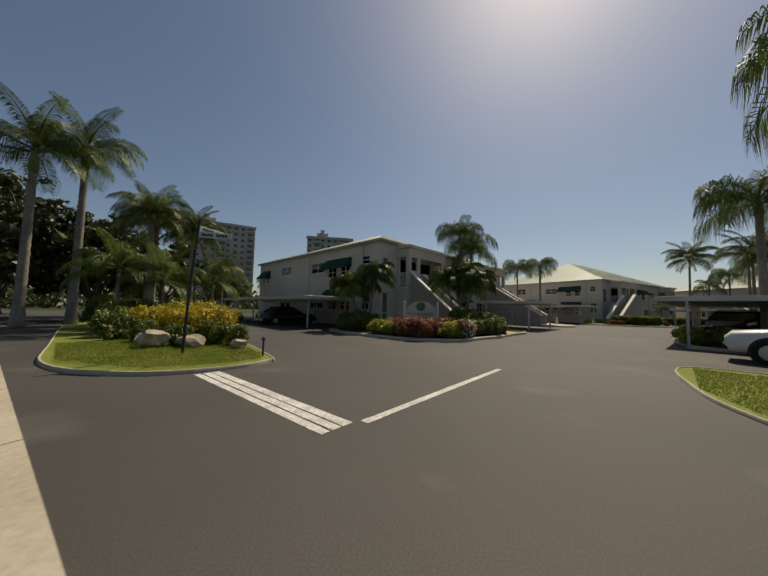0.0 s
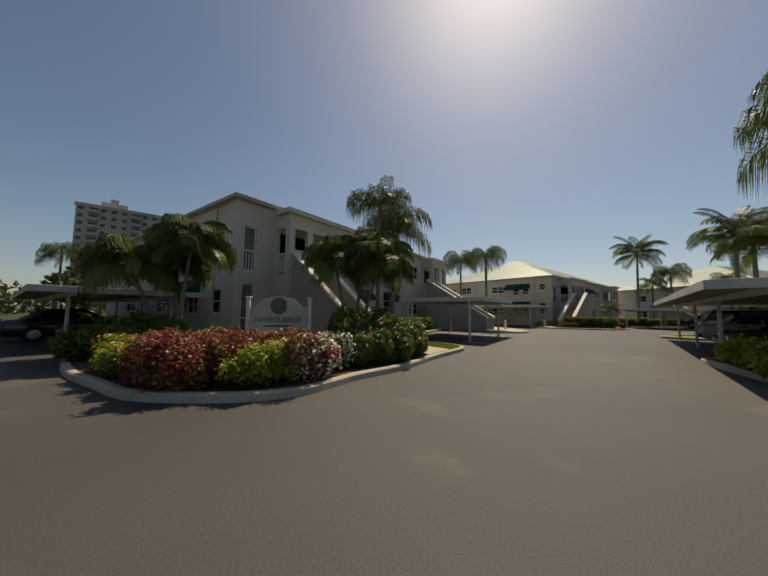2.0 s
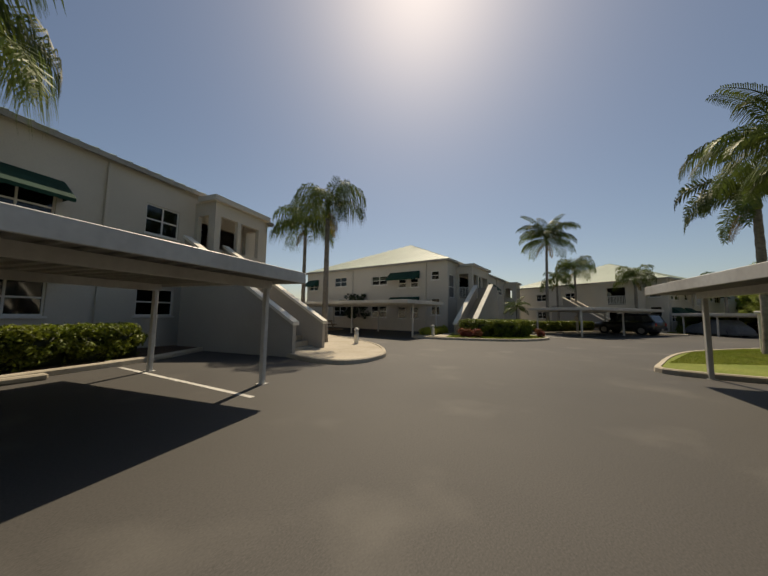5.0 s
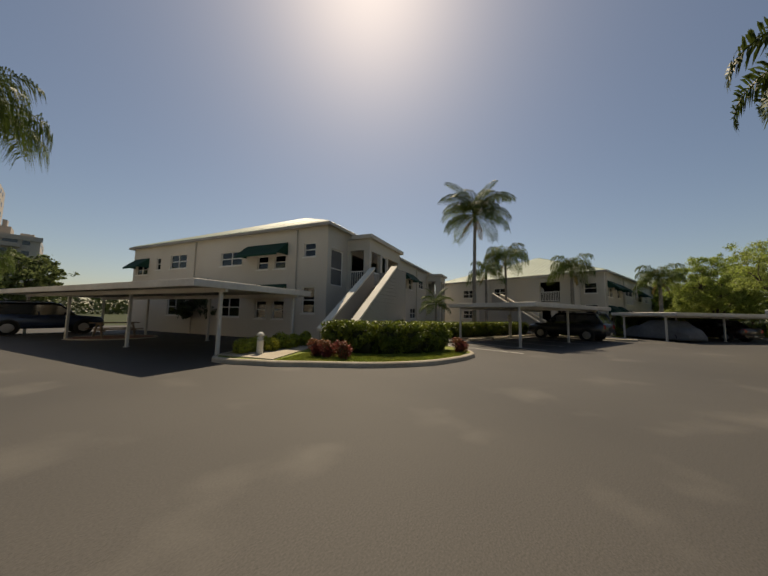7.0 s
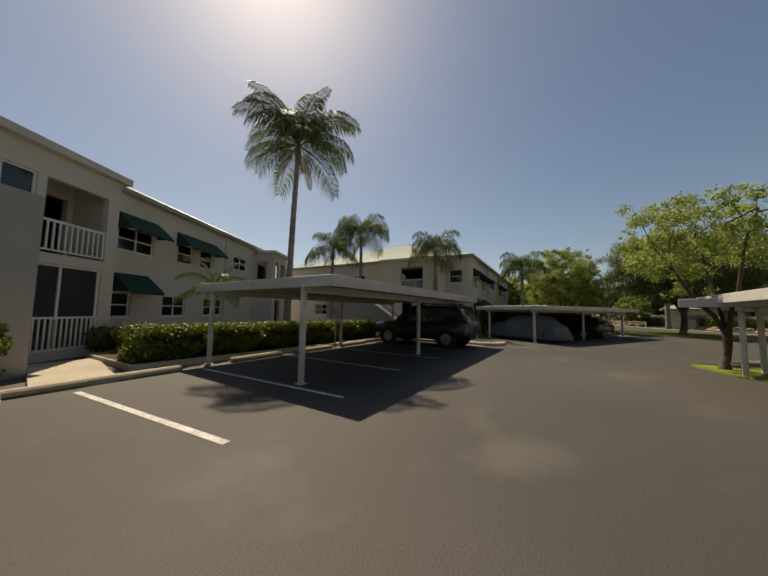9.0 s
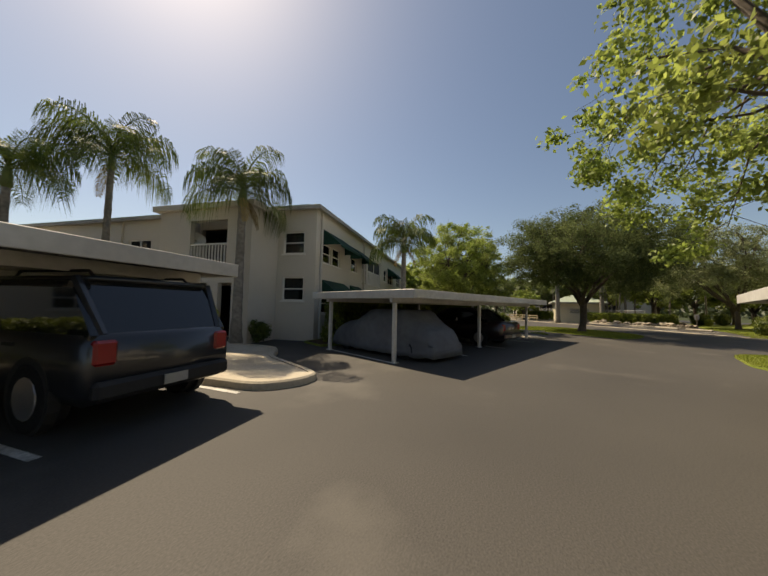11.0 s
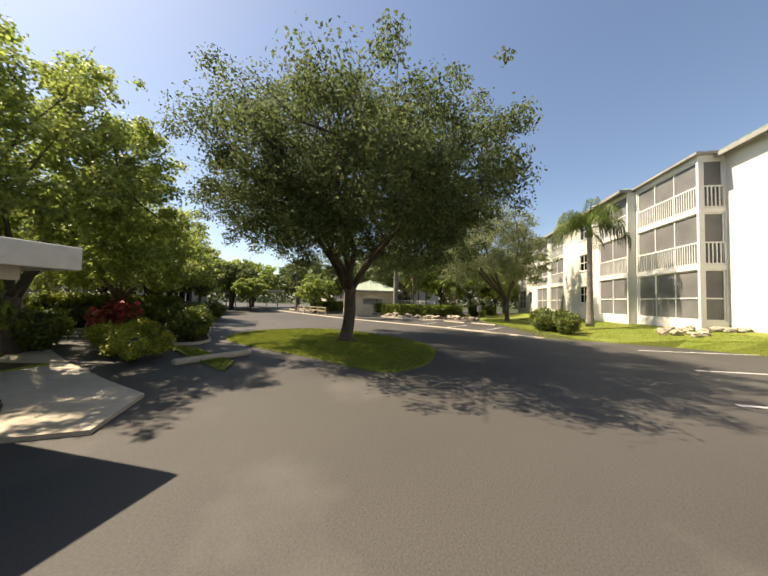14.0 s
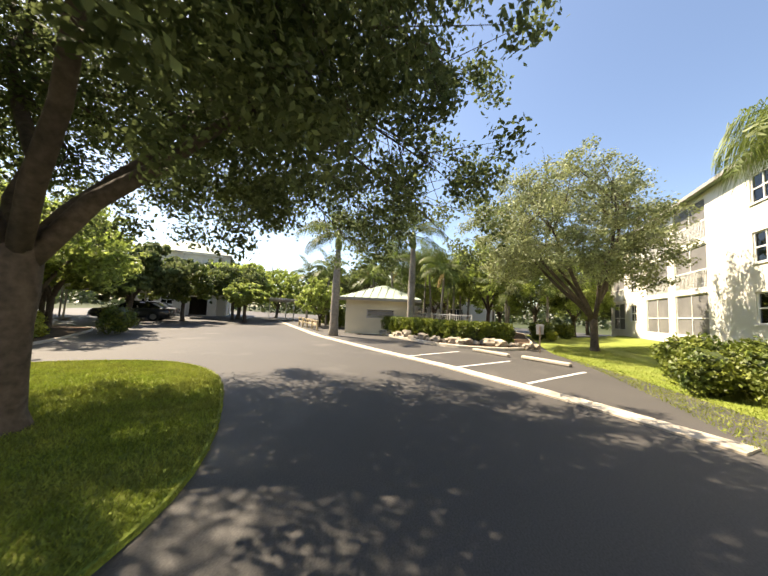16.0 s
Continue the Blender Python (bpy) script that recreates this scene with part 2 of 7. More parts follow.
def window_part(wall, s0, s1, z0, z1, style="window"):
    """What fills one opening, as parts of its wall."""
    w = 0.06
    if style == "open":
        return
    if style == "louvre":
        part("vent_frame", frame_mesh(s0, s1, z0, z1, [(s0 + 0.05, s1 - 0.05, z0 + 0.05, z1 - 0.05)], 0.02, 0.12), STUCCO_GREY, wall, "grey vent frame")
        part("vent_slats", bars(*((s0 + 0.04, 0.05, z0 + 0.06 + i * 0.08, s1 - 0.04, 0.1, z0 + 0.11 + i * 0.08) for i in range(int((z1 - z0 - 0.1) / 0.08)))), STUCCO_GREY, wall)
        return
    if style == "rail":
        k = max(3, int((s1 - s0) / 0.14))
        part("railing", frame_mesh(s0, s1, z0 + 0.08, z0 + 0.99, [(a, b, z0 + 0.13, z0 + 0.92) for a, b in slots(s0, s1, k, 0.04)], 0.06, 0.10), TRIM, wall, "white balcony railing")
        return
    if "screen" in style:
        k = max(1, round((s1 - s0) / 1.3))
        gaps = slots(s0, s1, k, w)
        holes = [(a, b, *h) for a, b in gaps for h in ((z0 + w, z0 + 0.93), (z0 + 0.99, z1 - w))]
        fr = part("porch_screen", frame_mesh(s0, s1, z0, z1, holes, 0.05, 0.12), TRIM, wall, "white framed insect screen")
        part("mesh_panel", bars((s0 + 0.01, 0.085, z0 + 0.01, s1 - 0.01, 0.09, z1 - 0.01)), PALE_SCREEN if style.startswith("pale") else SCREEN, fr)
        if style.endswith("rail"):
            k = max(3, int((s1 - s0) / 0.13))
            part("balustrade", frame_mesh(s0, s1, z0 + 0.03, z0 + 0.99, [(a, b, z0 + 0.08, z0 + 0.93) for a, b in slots(s0, s1, k, 0.04)], 0.01, 0.045), TRIM, fr)
        return
    w = 0.05
    cols = slots(s0, s1, 2 if s1 - s0 > 1.15 else 1, w)
    mz = (z0 + z1) / 2
    rows = [(z0 + w, mz - 0.025), (mz + 0.025, z1 - w)] if style == "window" else [(z0 + w, z1 - w)]
    name = "door" if style == "door" else "window"
    fr = part(name, frame_mesh(s0, s1, z0, z1, [(a, b, c, d) for a, b in cols for c, d in rows], 0.05, 0.12), TRIM, wall, "white framed " + ("glazed door" if style == "door" else "sash window"))
    part("pane", bars((s0 + 0.02, 0.085, z0 + 0.02, s1 - 0.02, 0.09, z1 - 0.02)), GLASS, fr)
    if style == "window":
        part("sill", bars((s0 - 0.06, -0.05, z0 - 0.07, s1 + 0.06, 0.05, z0 - 0.002)), TRIM, fr)
        h = random.Random(int(s0 * 977 + z0 * 131)).uniform(0.25, 0.8)
        part("curtain", bars((s0 + 0.03, 0.16, z0 + (z1 - z0) * (1 - h), s1 - 0.03, 0.18, z1 - 0.02)), CURTAIN, fr)


def wall_part(house, name, p, q, z0, z1, fills=(), mat=None, thick=0.2):
    """A wall of a house from p to q in its plan, the outside on the right hand; fills are (s0, s1, z0, z1, style)."""
    p, q = Vector(p), Vector(q)
    ob = part(name, wall_mesh(0, (q - p).length, z0, z1, [f[:4] for f in fills], thick), mat or STUCCO, house)
    ob.matrix_local = Matrix.Translation((p.x, p.y, 0)) @ Matrix.Rotation(math.atan2(q.y - p.y, q.x - p.x), 4, "Z")
    for f in fills:
        window_part(ob, *f)
    return ob


def awning(wall, s0, s1, z1, drop=0.85, out=0.85):
    """A sloping canvas hood with side cheeks and a valance."""
    bm = bmesh.new()
    t = 0.02
    s0, s1 = s0 + 0.07, s1 - 0.07
    rows = [(0.0, z1), (-out * 0.5, z1 - drop * 0.47), (-out, z1 - drop)]
    for (ya, za), (yb, zb) in zip(rows, rows[1:]):
        for dz, turn in ((0, 1), (-t, -1)):
            f = [bm.verts.new(v) for v in ((s0, ya, za + dz), (s1, ya, za + dz), (s1, yb, zb + dz), (s0, yb, zb + dz))]
            bm.faces.new(f[::turn])
    for x in (s0, s1):
        bm.faces.new([bm.verts.new(v) for v in ((x, 0, z1), (x, rows[1][0], rows[1][1]), (x, -out, z1 - drop), (x, 0, z1 - drop))])
    k = max(4, int((s1 - s0) / 0.22))
    for i in range(k):
        a, b = s0 + (s1 - s0) * i / k, s0 + (s1 - s0) * (i + 1) / k
        bm.faces.new([bm.verts.new(v) for v in ((a, -out, z1 - drop), (b, -out, z1 - drop), (b, -out, z1 - drop - 0.1), ((a + b) / 2, -out, z1 - drop - 0.115), (a, -out, z1 - drop - 0.1))])
    return part("awning", bm, GREEN_CLOTH, wall, "dark green canvas awning with short valance")


def hip_roof(house, x0, y0, x1, y1, z, rise, over=0.24, ribs=True, mat=None):
    """A hipped roof over a rectangle, with a fascia and standing seams."""
    mat = mat or ROOF
    x0, y0, x1, y1 = x0 - over, y0 - over, x1 + over, y1 + over
    half = min(x1 - x0, y1 - y0) / 2
    if x1 - x0 >= y1 - y0:
        a, b = (x0 + half, (y0 + y1) / 2), (x1 - half, (y0 + y1) / 2)
    else:
        a, b = ((x0 + x1) / 2, y0 + half), ((x0 + x1) / 2, y1 - half)
    bm = bmesh.new()
    low = [bm.verts.new((x, y, z)) for x, y in ((x0, y0), (x1, y0), (x1, y1), (x0, y1))]
    edge = [bm.verts.new((x, y, z + 0.05)) for x, y in ((x0, y0), (x1, y0), (x1, y1), (x0, y1))]
    ra, rb = bm.verts.new((*a, z + rise)), bm.verts.new((*b, z + rise))
    bm.faces.new(low[::-1])
    for i in range(4):
        bm.faces.new((low[i], low[(i + 1) % 4], edge[(i + 1) % 4], edge[i]))
    if x1 - x0 >= y1 - y0:
        faces = ((0, 1, rb, ra), (1, 2, rb), (2, 3, ra, rb), (3, 0, ra))
    else:
        faces = ((0, 1, ra), (1, 2, rb, ra), (2, 3, rb), (3, 0, ra, rb))
    for f in faces:
        bm.faces.new([edge[v] if isinstance(v, int) else v for v in f])
    roof = part("roof", bm, mat, house, "pale sage green hipped metal roof")
    part("fascia", bars((x0 - 0.03, y0 - 0.03, z - 0.13, x1 + 0.03, y0 + 0.05, z + 0.03), (x0 - 0.03, y1 - 0.05, z - 0.13, x1 + 0.03, y1 + 0.03, z + 0.03),
                        (x0 - 0.03, y0 + 0.05, z - 0.13, x0 + 0.05, y1 - 0.05, z + 0.03), (x1 - 0.05, y0 + 0.05, z - 0.13, x1 + 0.03, y1 - 0.05, z + 0.03)), GUTTER, roof, "grey-brown eave gutter")
    if ribs:
        bm = bmesh.new()
        step = 0.5
        for (ax, ay), (bx, by), inw in (((x0, y0), (x1, y0), (0, 1)), ((x1, y0), (x1, y1), (-1, 0)), ((x1, y1), (x0, y1), (0, -1)), ((x0, y1), (x0, y0), (1, 0))):
            length = math.hypot(bx - ax, by - ay)
            for i in range(1, int(length / step)):
                s = i * step
                run = min(s, length - s, half)
                px, py = ax + (bx - ax) * s / length, ay + (by - ay) * s / length
                lift = rise * run / half
                tube(bm, [(px, py, z + 0.06), (px + inw[0] * run, py + inw[1] * run, z + 0.06 + lift)], [0.025, 0.025], 4, caps=False)
        part("roof_seams", bm, mat, roof, kind="stuff")
    return roof


def stair_part(house, top, way, across, width, rise_top, rise_bottom, run, floor, boarded=False):
    """An outside stair between two sloping stucco walls with pale caps: from top it goes down along way; across points to its other wall."""
    top, way, across = Vector((*top, 0)), Vector((*way, 0)), Vector((*across, 0))
    for k in (0, 1):
        a = top + across * (width * k)
        t = across * (0.17 * (1 - 2 * k))
        bm = bmesh.new()
        low = -0.02
        pts = [(a, rise_top), (a + way * run, rise_bottom), (a + way * run, low), (a, low)]
        one = [bm.verts.new(p + Vector((0, 0, z))) for p, z in pts]
        two = [bm.verts.new(p + t + Vector((0, 0, z))) for p, z in pts]
        bm.faces.new(one), bm.faces.new(two[::-1])
        for i in range(4):
            bm.faces.new((one[i], two[i], two[(i + 1) % 4], one[(i + 1) % 4]))
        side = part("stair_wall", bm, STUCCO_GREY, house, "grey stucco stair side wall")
        bm = bmesh.new()
        c0, c1 = a - across * (0.08 * (1 - 2 * k)), a + t + across * (0.08 * (1 - 2 * k))
        pts = [(p + way * d, z + h) for h in (0.004, 0.11) for p, d, z in ((c0, 0, rise_top), (c1, 0, rise_top), (c1, run + 0.06, rise_bottom), (c0, run + 0.06, rise_bottom))]
        vs = [bm.verts.new(p + Vector((0, 0, z))) for p, z in pts]
        for f in ((3, 2, 1, 0), (4, 5, 6, 7), (0, 1, 5, 4), (1, 2, 6, 5), (2, 3, 7, 6), (3, 0, 4, 7)):
            bm.faces.new([vs[i] for i in f])
        part("cap", bm, CAP, side, "cream painted cap")
        for i in range(int(rise_top / 0.19) if boarded and k else 0):
            z = 0.02 + i * 0.19
            reach = run * min(1.0, (rise_top - z - 0.18) / (rise_top - rise_bottom)) - 0.03
            if reach > 0.3:
                bm = bmesh.new()
                o = across * 0.022
                low, up = a + Vector((0, 0, z)), a + Vector((0, 0, z + 0.18))
                vs = [bm.verts.new(p) for p in (low + o, low + o + way * reach, up + o * 0.3 + way * reach, up + o * 0.3, low, low + way * reach, up + way * reach, up)]
                for f in ((0, 1, 2, 3), (4, 7, 6, 5), (0, 4, 5, 1), (1, 5, 6, 2), (2, 6, 7, 3), (3, 7, 4, 0)):
                    bm.faces.new([vs[n] for n in f])
                part("board", bm, STUCCO_GREY, side)
    n = max(6, round(floor / 0.178))
    go = (run - 0.35) / n
    for i in range(n):
        z = floor * (n - i) / n
        p = top + way * (i * go) + across * 0.19
        q = p + across * (width - 0.38)
        bm = bmesh.new()
        vs = [bm.verts.new(v + Vector((0, 0, h))) for h in (z - 0.16 - floor / n, z) for v in (p, q, q + way * (go + 0.02), p + way * (go + 0.02))]
        for f in ((3, 2, 1, 0), (4, 5, 6, 7), (0, 1, 5, 4), (1, 2, 6, 5), (2, 3, 7, 6), (3, 0, 4, 7)):
            bm.faces.new([vs[i] for i in f])
        part("step", bm, CONCRETE, house)


def carport(x, y, turn, length, depth, posts, group, z=2.05, front=1.05, back=0.75, ridge=0.0):
    """A flat steel carport: its front left roof corner at x, y, the front edge along turn, the depth to the left of it."""
    ob = thing("carport", pose(x, y, 0, 0, 0, turn), "open white steel carport with flat ribbed roof on slim posts", "carport", group)
    deck = part("roof_deck", bars((0.03, 0.03, z + 0.05, length - 0.03, depth - 0.03, z + 0.09)), DECK_METAL, ob)
    bm = bmesh.new()
    for i in range(int(length / 0.3)):
        box(bm, 0.15 + i * 0.3, 0.04, z + 0.005, 0.19 + i * 0.3, depth - 0.04, z + 0.046)
    part("deck_ribs", bm, DECK_METAL, deck)
    for b in ((0, 0, length, 0.03), (0, depth - 0.03, length, depth), (0, 0.03, 0.03, depth - 0.03), (length - 0.03, 0.03, length, depth - 0.03)):
        bm = bmesh.new()
        bevelled(bm, b[0], b[1], z - 0.06, b[2], b[3], z + 0.16, 0.008)
        part("fascia", bm, STEEL_WHITE, ob)
    for yy in (front, depth - back):
        part("beam", bars((0.05, yy - 0.05, z - 0.16, length - 0.05, yy + 0.05, z + 0.003)), STEEL_WHITE, ob)
        for u in posts:
            bm = bmesh.new()
            bevelled(bm, u - 0.05, yy - 0.05, 0.0, u + 0.05, yy + 0.05, z - 0.162, 0.012)
            post = part("post", bm, STEEL_WHITE, ob)
            part("base_plate", bars((u - 0.09, yy - 0.09, 0.0, u + 0.09, yy + 0.09, 0.012)), STEEL_WHITE, post)
    return ob


def line(x0, y0, x1, y1, width=0.1, mat=None, z=0.005, name="stall_line", label="worn white painted parking line on asphalt"):
    p, q = Vector((x0, y0)), Vector((x1, y1))
    s = (q - p).normalized().orthogonal() * width / 2
    bm = bmesh.new()
    k = max(2, int((q - p).length / 0.4))
    a = [bm.verts.new((*(p.lerp(q, i / k) - s * random.uniform(0.9, 1.05)), z)) for i in range(k + 1)]
    b = [bm.verts.new((*(p.lerp(q, i / k) + s * random.uniform(0.9, 1.05)), z)) for i in range(k + 1)]
    for i in range(k):
        bm.faces.new((a[i], a[i + 1], b[i + 1], b[i]))
    return solid(name, bm, mat or PAINT_LINE, label, "road marking", "parking lines", "structure")


def island(name, outline, label, top=None, height=0.14, rim=0.16, smooth=5, edging=None):
    """A raised bed with a kerb stone ring round a planted or paved top."""
    pts = smooth_outline(outline, smooth) if smooth else outline
    area = sum(p[0] * q[1] - q[0] * p[1] for p, q in zip(pts, pts[1:] + pts[:1]))
    pts = [Vector(p) for p in (pts if area > 0 else pts[::-1])]
    k = len(pts)
    inner = []
    for i in range(k):
        d = (pts[(i + 1) % k] - pts[i - 1]).normalized()
        inner.append(pts[i] + Vector((-d.y, d.x)) * rim)
    bm = bmesh.new()
    rings = [[bm.verts.new((p.x, p.y, z)) for p in ps] for ps, z in ((pts, -0.02), ([a.lerp(b, 0.12) for a, b in zip(pts, inner)], height - 0.03), ([a.lerp(b, 0.35) for a, b in zip(pts, inner)], height), (inner, height), (inner, height - 0.08))]
    for r, s in zip(rings, rings[1:]):
        for i in range(k):
            bm.faces.new((r[i], r[(i + 1) % k], s[(i + 1) % k], s[i]))
    ob = thing(name, pose(0, 0, 0), label, "planting island", "", "structure")
    part("kerb", bm, edging or CONCRETE, ob, "cast concrete kerb")
    bm = bmesh.new()
    bm.faces.new([bm.verts.new((p.x, p.y, height - 0.02)) for p in inner])
    bmesh.ops.triangulate(bm, faces=bm.faces[:])
    part("bed", bm, top or MULCH, ob)
    return ob


# ---- plants ----
LEAF = dict(rough=0.5, vary=0.25, grain=3.0, bump=0.0, per="island", gloss=0.45)
GREY_LEAF = material("grey_green_leaf", (0.19, 0.22, 0.09), other=(0.26, 0.28, 0.13), blotch=0.8, through_light=0.4, **LEAF)
OAK_LEAF = material("oak_leaf", (0.10, 0.13, 0.05), other=(0.145, 0.175, 0.065), blotch=0.7, through_light=0.5, **{**LEAF, "gloss": 0.15, "rough": 0.7})
LIGHT_LEAF = material("light_leaf", (0.23, 0.30, 0.06), other=(0.31, 0.36, 0.095), blotch=0.6, through_light=0.6, **LEAF)
HEDGE_LEAF = material("hedge_leaf", (0.10, 0.14, 0.016), other=(0.19, 0.22, 0.025), blotch=1.2, through_light=0.35, **LEAF)
SHRUB_LEAF = material("shrub_leaf", (0.06, 0.095, 0.016), other=(0.18, 0.205, 0.03), blotch=2.6, through_light=0.3, **LEAF)
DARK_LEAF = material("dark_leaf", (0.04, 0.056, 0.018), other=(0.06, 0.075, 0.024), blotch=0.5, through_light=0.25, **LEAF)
PALM_LEAF = material("palm_leaf", (0.07, 0.105, 0.024), other=(0.12, 0.15, 0.03), rough=0.5, vary=0.25, grain=2.0, blotch=0.8, bump=0.0, per="object", gloss=0.25, through_light=0.3)
DRY_LEAF = material("dry_frond", (0.30, 0.22, 0.08), other=(0.22, 0.15, 0.06), rough=0.8, vary=0.25, grain=2.0, blotch=0.8, bump=0.0, per="object", through_light=0.2)
YELLOW_LEAF = material("golden_leaf", (0.50, 0.36, 0.02), other=(0.36, 0.32, 0.03), blotch=2.0, through_light=0.35, **LEAF)
LIME_LEAF = material("lime_leaf", (0.36, 0.36, 0.04), other=(0.25, 0.30, 0.04), blotch=2.0, through_light=0.35, **LEAF)
RED_LEAF = material("red_leaf", (0.23, 0.05, 0.045), other=(0.20, 0.11, 0.035), blotch=2.0, through_light=0.35, **LEAF)
PINK_PETAL = material("pink_petal", (0.55, 0.06, 0.10), other=(0.62, 0.12, 0.10), blotch=2.0, through_light=0.4, **LEAF)
ORANGE_PETAL = material("orange_petal", (0.70, 0.09, 0.03), other=(0.75, 0.14, 0.04), blotch=2.0, through_light=0.4, **LEAF)
WHITE_PETAL = material("white_petal", (0.78, 0.76, 0.72), other=(0.70, 0.68, 0.62), blotch=2.0, through_light=0.4, **LEAF)
BARK = material("bark", (0.115, 0.09, 0.068), 0.95, 0.35, 12, 1.5, 0.6, other=(0.075, 0.06, 0.048))
PALM_BARK = material("palm_bark", (0.26, 0.235, 0.20), 0.95, 0.25, 10, 1.2, 0.5, other=(0.18, 0.16, 0.13))
SHAFT = material("crownshaft", (0.16, 0.20, 0.06), 0.5, 0.15, 6, 1.0, 0.1)
TWIG = material("twigs", (0.055, 0.045, 0.03), 0.95, 0.3, 10, 1.0, 0.2)


def leaf_mesh(name, clumps, count, size, mat, seed, upright=0.3, shell=0.55, long=1.7):
    """Many single leaves over clumps (x, y, z, rx, ry, rz), each a small bent blade."""
    rng = np.random.default_rng(seed)
    c = np.array(clumps, float)
    weight = c[:, 3] * c[:, 4] + c[:, 4] * c[:, 5] + c[:, 3] * c[:, 5]
    pick = rng.choice(len(c), count, p=weight / weight.sum())
    way = rng.normal(size=(count, 3))
    way /= np.linalg.norm(way, axis=1)[:, None]
    far = shell + (1 - shell) * rng.random(count) ** 0.6
    far *= 1 + 0.16 * rng.normal(size=count)
    at = c[pick, :3] + way * c[pick, 3:] * far[:, None]
    out = way + np.array([0, 0, upright]) + 0.9 * rng.normal(size=(count, 3))
    out /= np.linalg.norm(out, axis=1)[:, None]
    along = np.cross(out, rng.normal(size=(count, 3)))
    along /= np.linalg.norm(along, axis=1)[:, None]
    side = np.cross(out, along)
    s = size * rng.uniform(0.65, 1.35, count)[:, None]
    a, b = along * s * long / 2, side * s * 0.5
    lift = out * s * 0.18
    v = np.stack([at - a, at + b + lift, at + a, at - b + lift], 1).reshape(-1, 3)
    me = bpy.data.meshes.new(name)
    me.vertices.add(len(v))
    me.vertices.foreach_set("co", v.astype(np.float32).ravel())
    me.loops.add(len(v))
    me.loops.foreach_set("vertex_index", np.arange(len(v), dtype=np.int32))
    me.polygons.add(count)
    me.polygons.foreach_set("loop_start", np.arange(0, len(v), 4, dtype=np.int32))
    me.update(calc_edges=True)
    me.validate()
    me.materials.append(mat)
    return me


def blob(bm, x, y, z, rx, ry, rz, rough=0.2, seed=0, sub=2):
    """An uneven rounded lump."""
    made = bmesh.ops.create_icosphere(bm, subdivisions=sub, radius=1.0)["verts"]
    for v in made:
        k = 1 + rough * noise.noise(v.co * 1.7 + Vector((seed * 3.1, seed, 0)))
        v.co = Vector((x + v.co.x * rx * k, y + v.co.y * ry * k, z + v.co.z * rz * k))


def shrub_meshes(name, rx, ry, h, count, size, mat, seed, square=False, flowers=None, flower_count=0):
    rng = random.Random(seed)
    clumps = []
    n = 13 if not square else 115
    for _ in range(n):
        if square:
            p = [rng.uniform(-0.84, 0.84) * rx, rng.uniform(-0.72, 0.72) * ry, h * rng.uniform(0.08, 0.84)]
            k = rng.choice((0, 0, 1, 1, 1, 2, 2, 2))
            p[k] = (rng.choice((-0.84, 0.84)) * rx, rng.choice((-0.72, 0.72)) * ry, 0.84 * h)[k]
            clumps.append((*p, 0.2, 0.2, 0.15))
        else:
            a, r = rng.uniform(0, 6.28), rng.uniform(0, 0.62)
            clumps.append((rx * r * math.cos(a), ry * r * math.sin(a), h * rng.uniform(0.22, 0.68), rx * rng.uniform(0.3, 0.5), ry * rng.uniform(0.3, 0.5), h * rng.uniform(0.22, 0.34)))
    leaves = leaf_mesh(name + "_leaves", clumps, count, size, mat, seed)
    # A solid dark core stands in for the shade between the leaves.
    bm = bmesh.new()
    if square:
        box(bm, -rx * 0.8, -ry * 0.52, 0.0, rx * 0.8, ry * 0.52, h * 0.7)
        bmesh.ops.subdivide_edges(bm, edges=bm.edges[:], cuts=4, use_grid_fill=True)
        for v in bm.verts:
            v.co += 0.08 * noise.noise_vector(v.co * 2.2)
            v.co.z = max(v.co.z, 0.0)
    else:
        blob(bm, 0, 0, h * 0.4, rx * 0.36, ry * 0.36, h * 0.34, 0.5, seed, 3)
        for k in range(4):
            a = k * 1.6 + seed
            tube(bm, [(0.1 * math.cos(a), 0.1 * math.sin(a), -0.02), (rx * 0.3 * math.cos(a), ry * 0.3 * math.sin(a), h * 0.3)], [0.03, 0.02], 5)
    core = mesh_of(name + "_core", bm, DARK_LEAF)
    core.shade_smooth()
    bloom = leaf_mesh(name + "_bloom", clumps, flower_count, size * 1.25, flowers, seed + 7, 0.8, 0.9, 1.1) if flowers else None
    return leaves, core, bloom


def shrub(kind, meshes, x, y, z, turn, scale, label, category="shrub", group="", flower=""):
    ob = thing(kind, pose(x, y, z, 0, 0, turn) @ Matrix.Scale(scale, 4), label, category, group)
    part("leaves", meshes[0], None, ob)
    # Shade inside the plant, put in as a dark lump.
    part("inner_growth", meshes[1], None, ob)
    if meshes[2]:
        part("bloom", meshes[2], None, ob, flower, kind="stuff")
    return ob


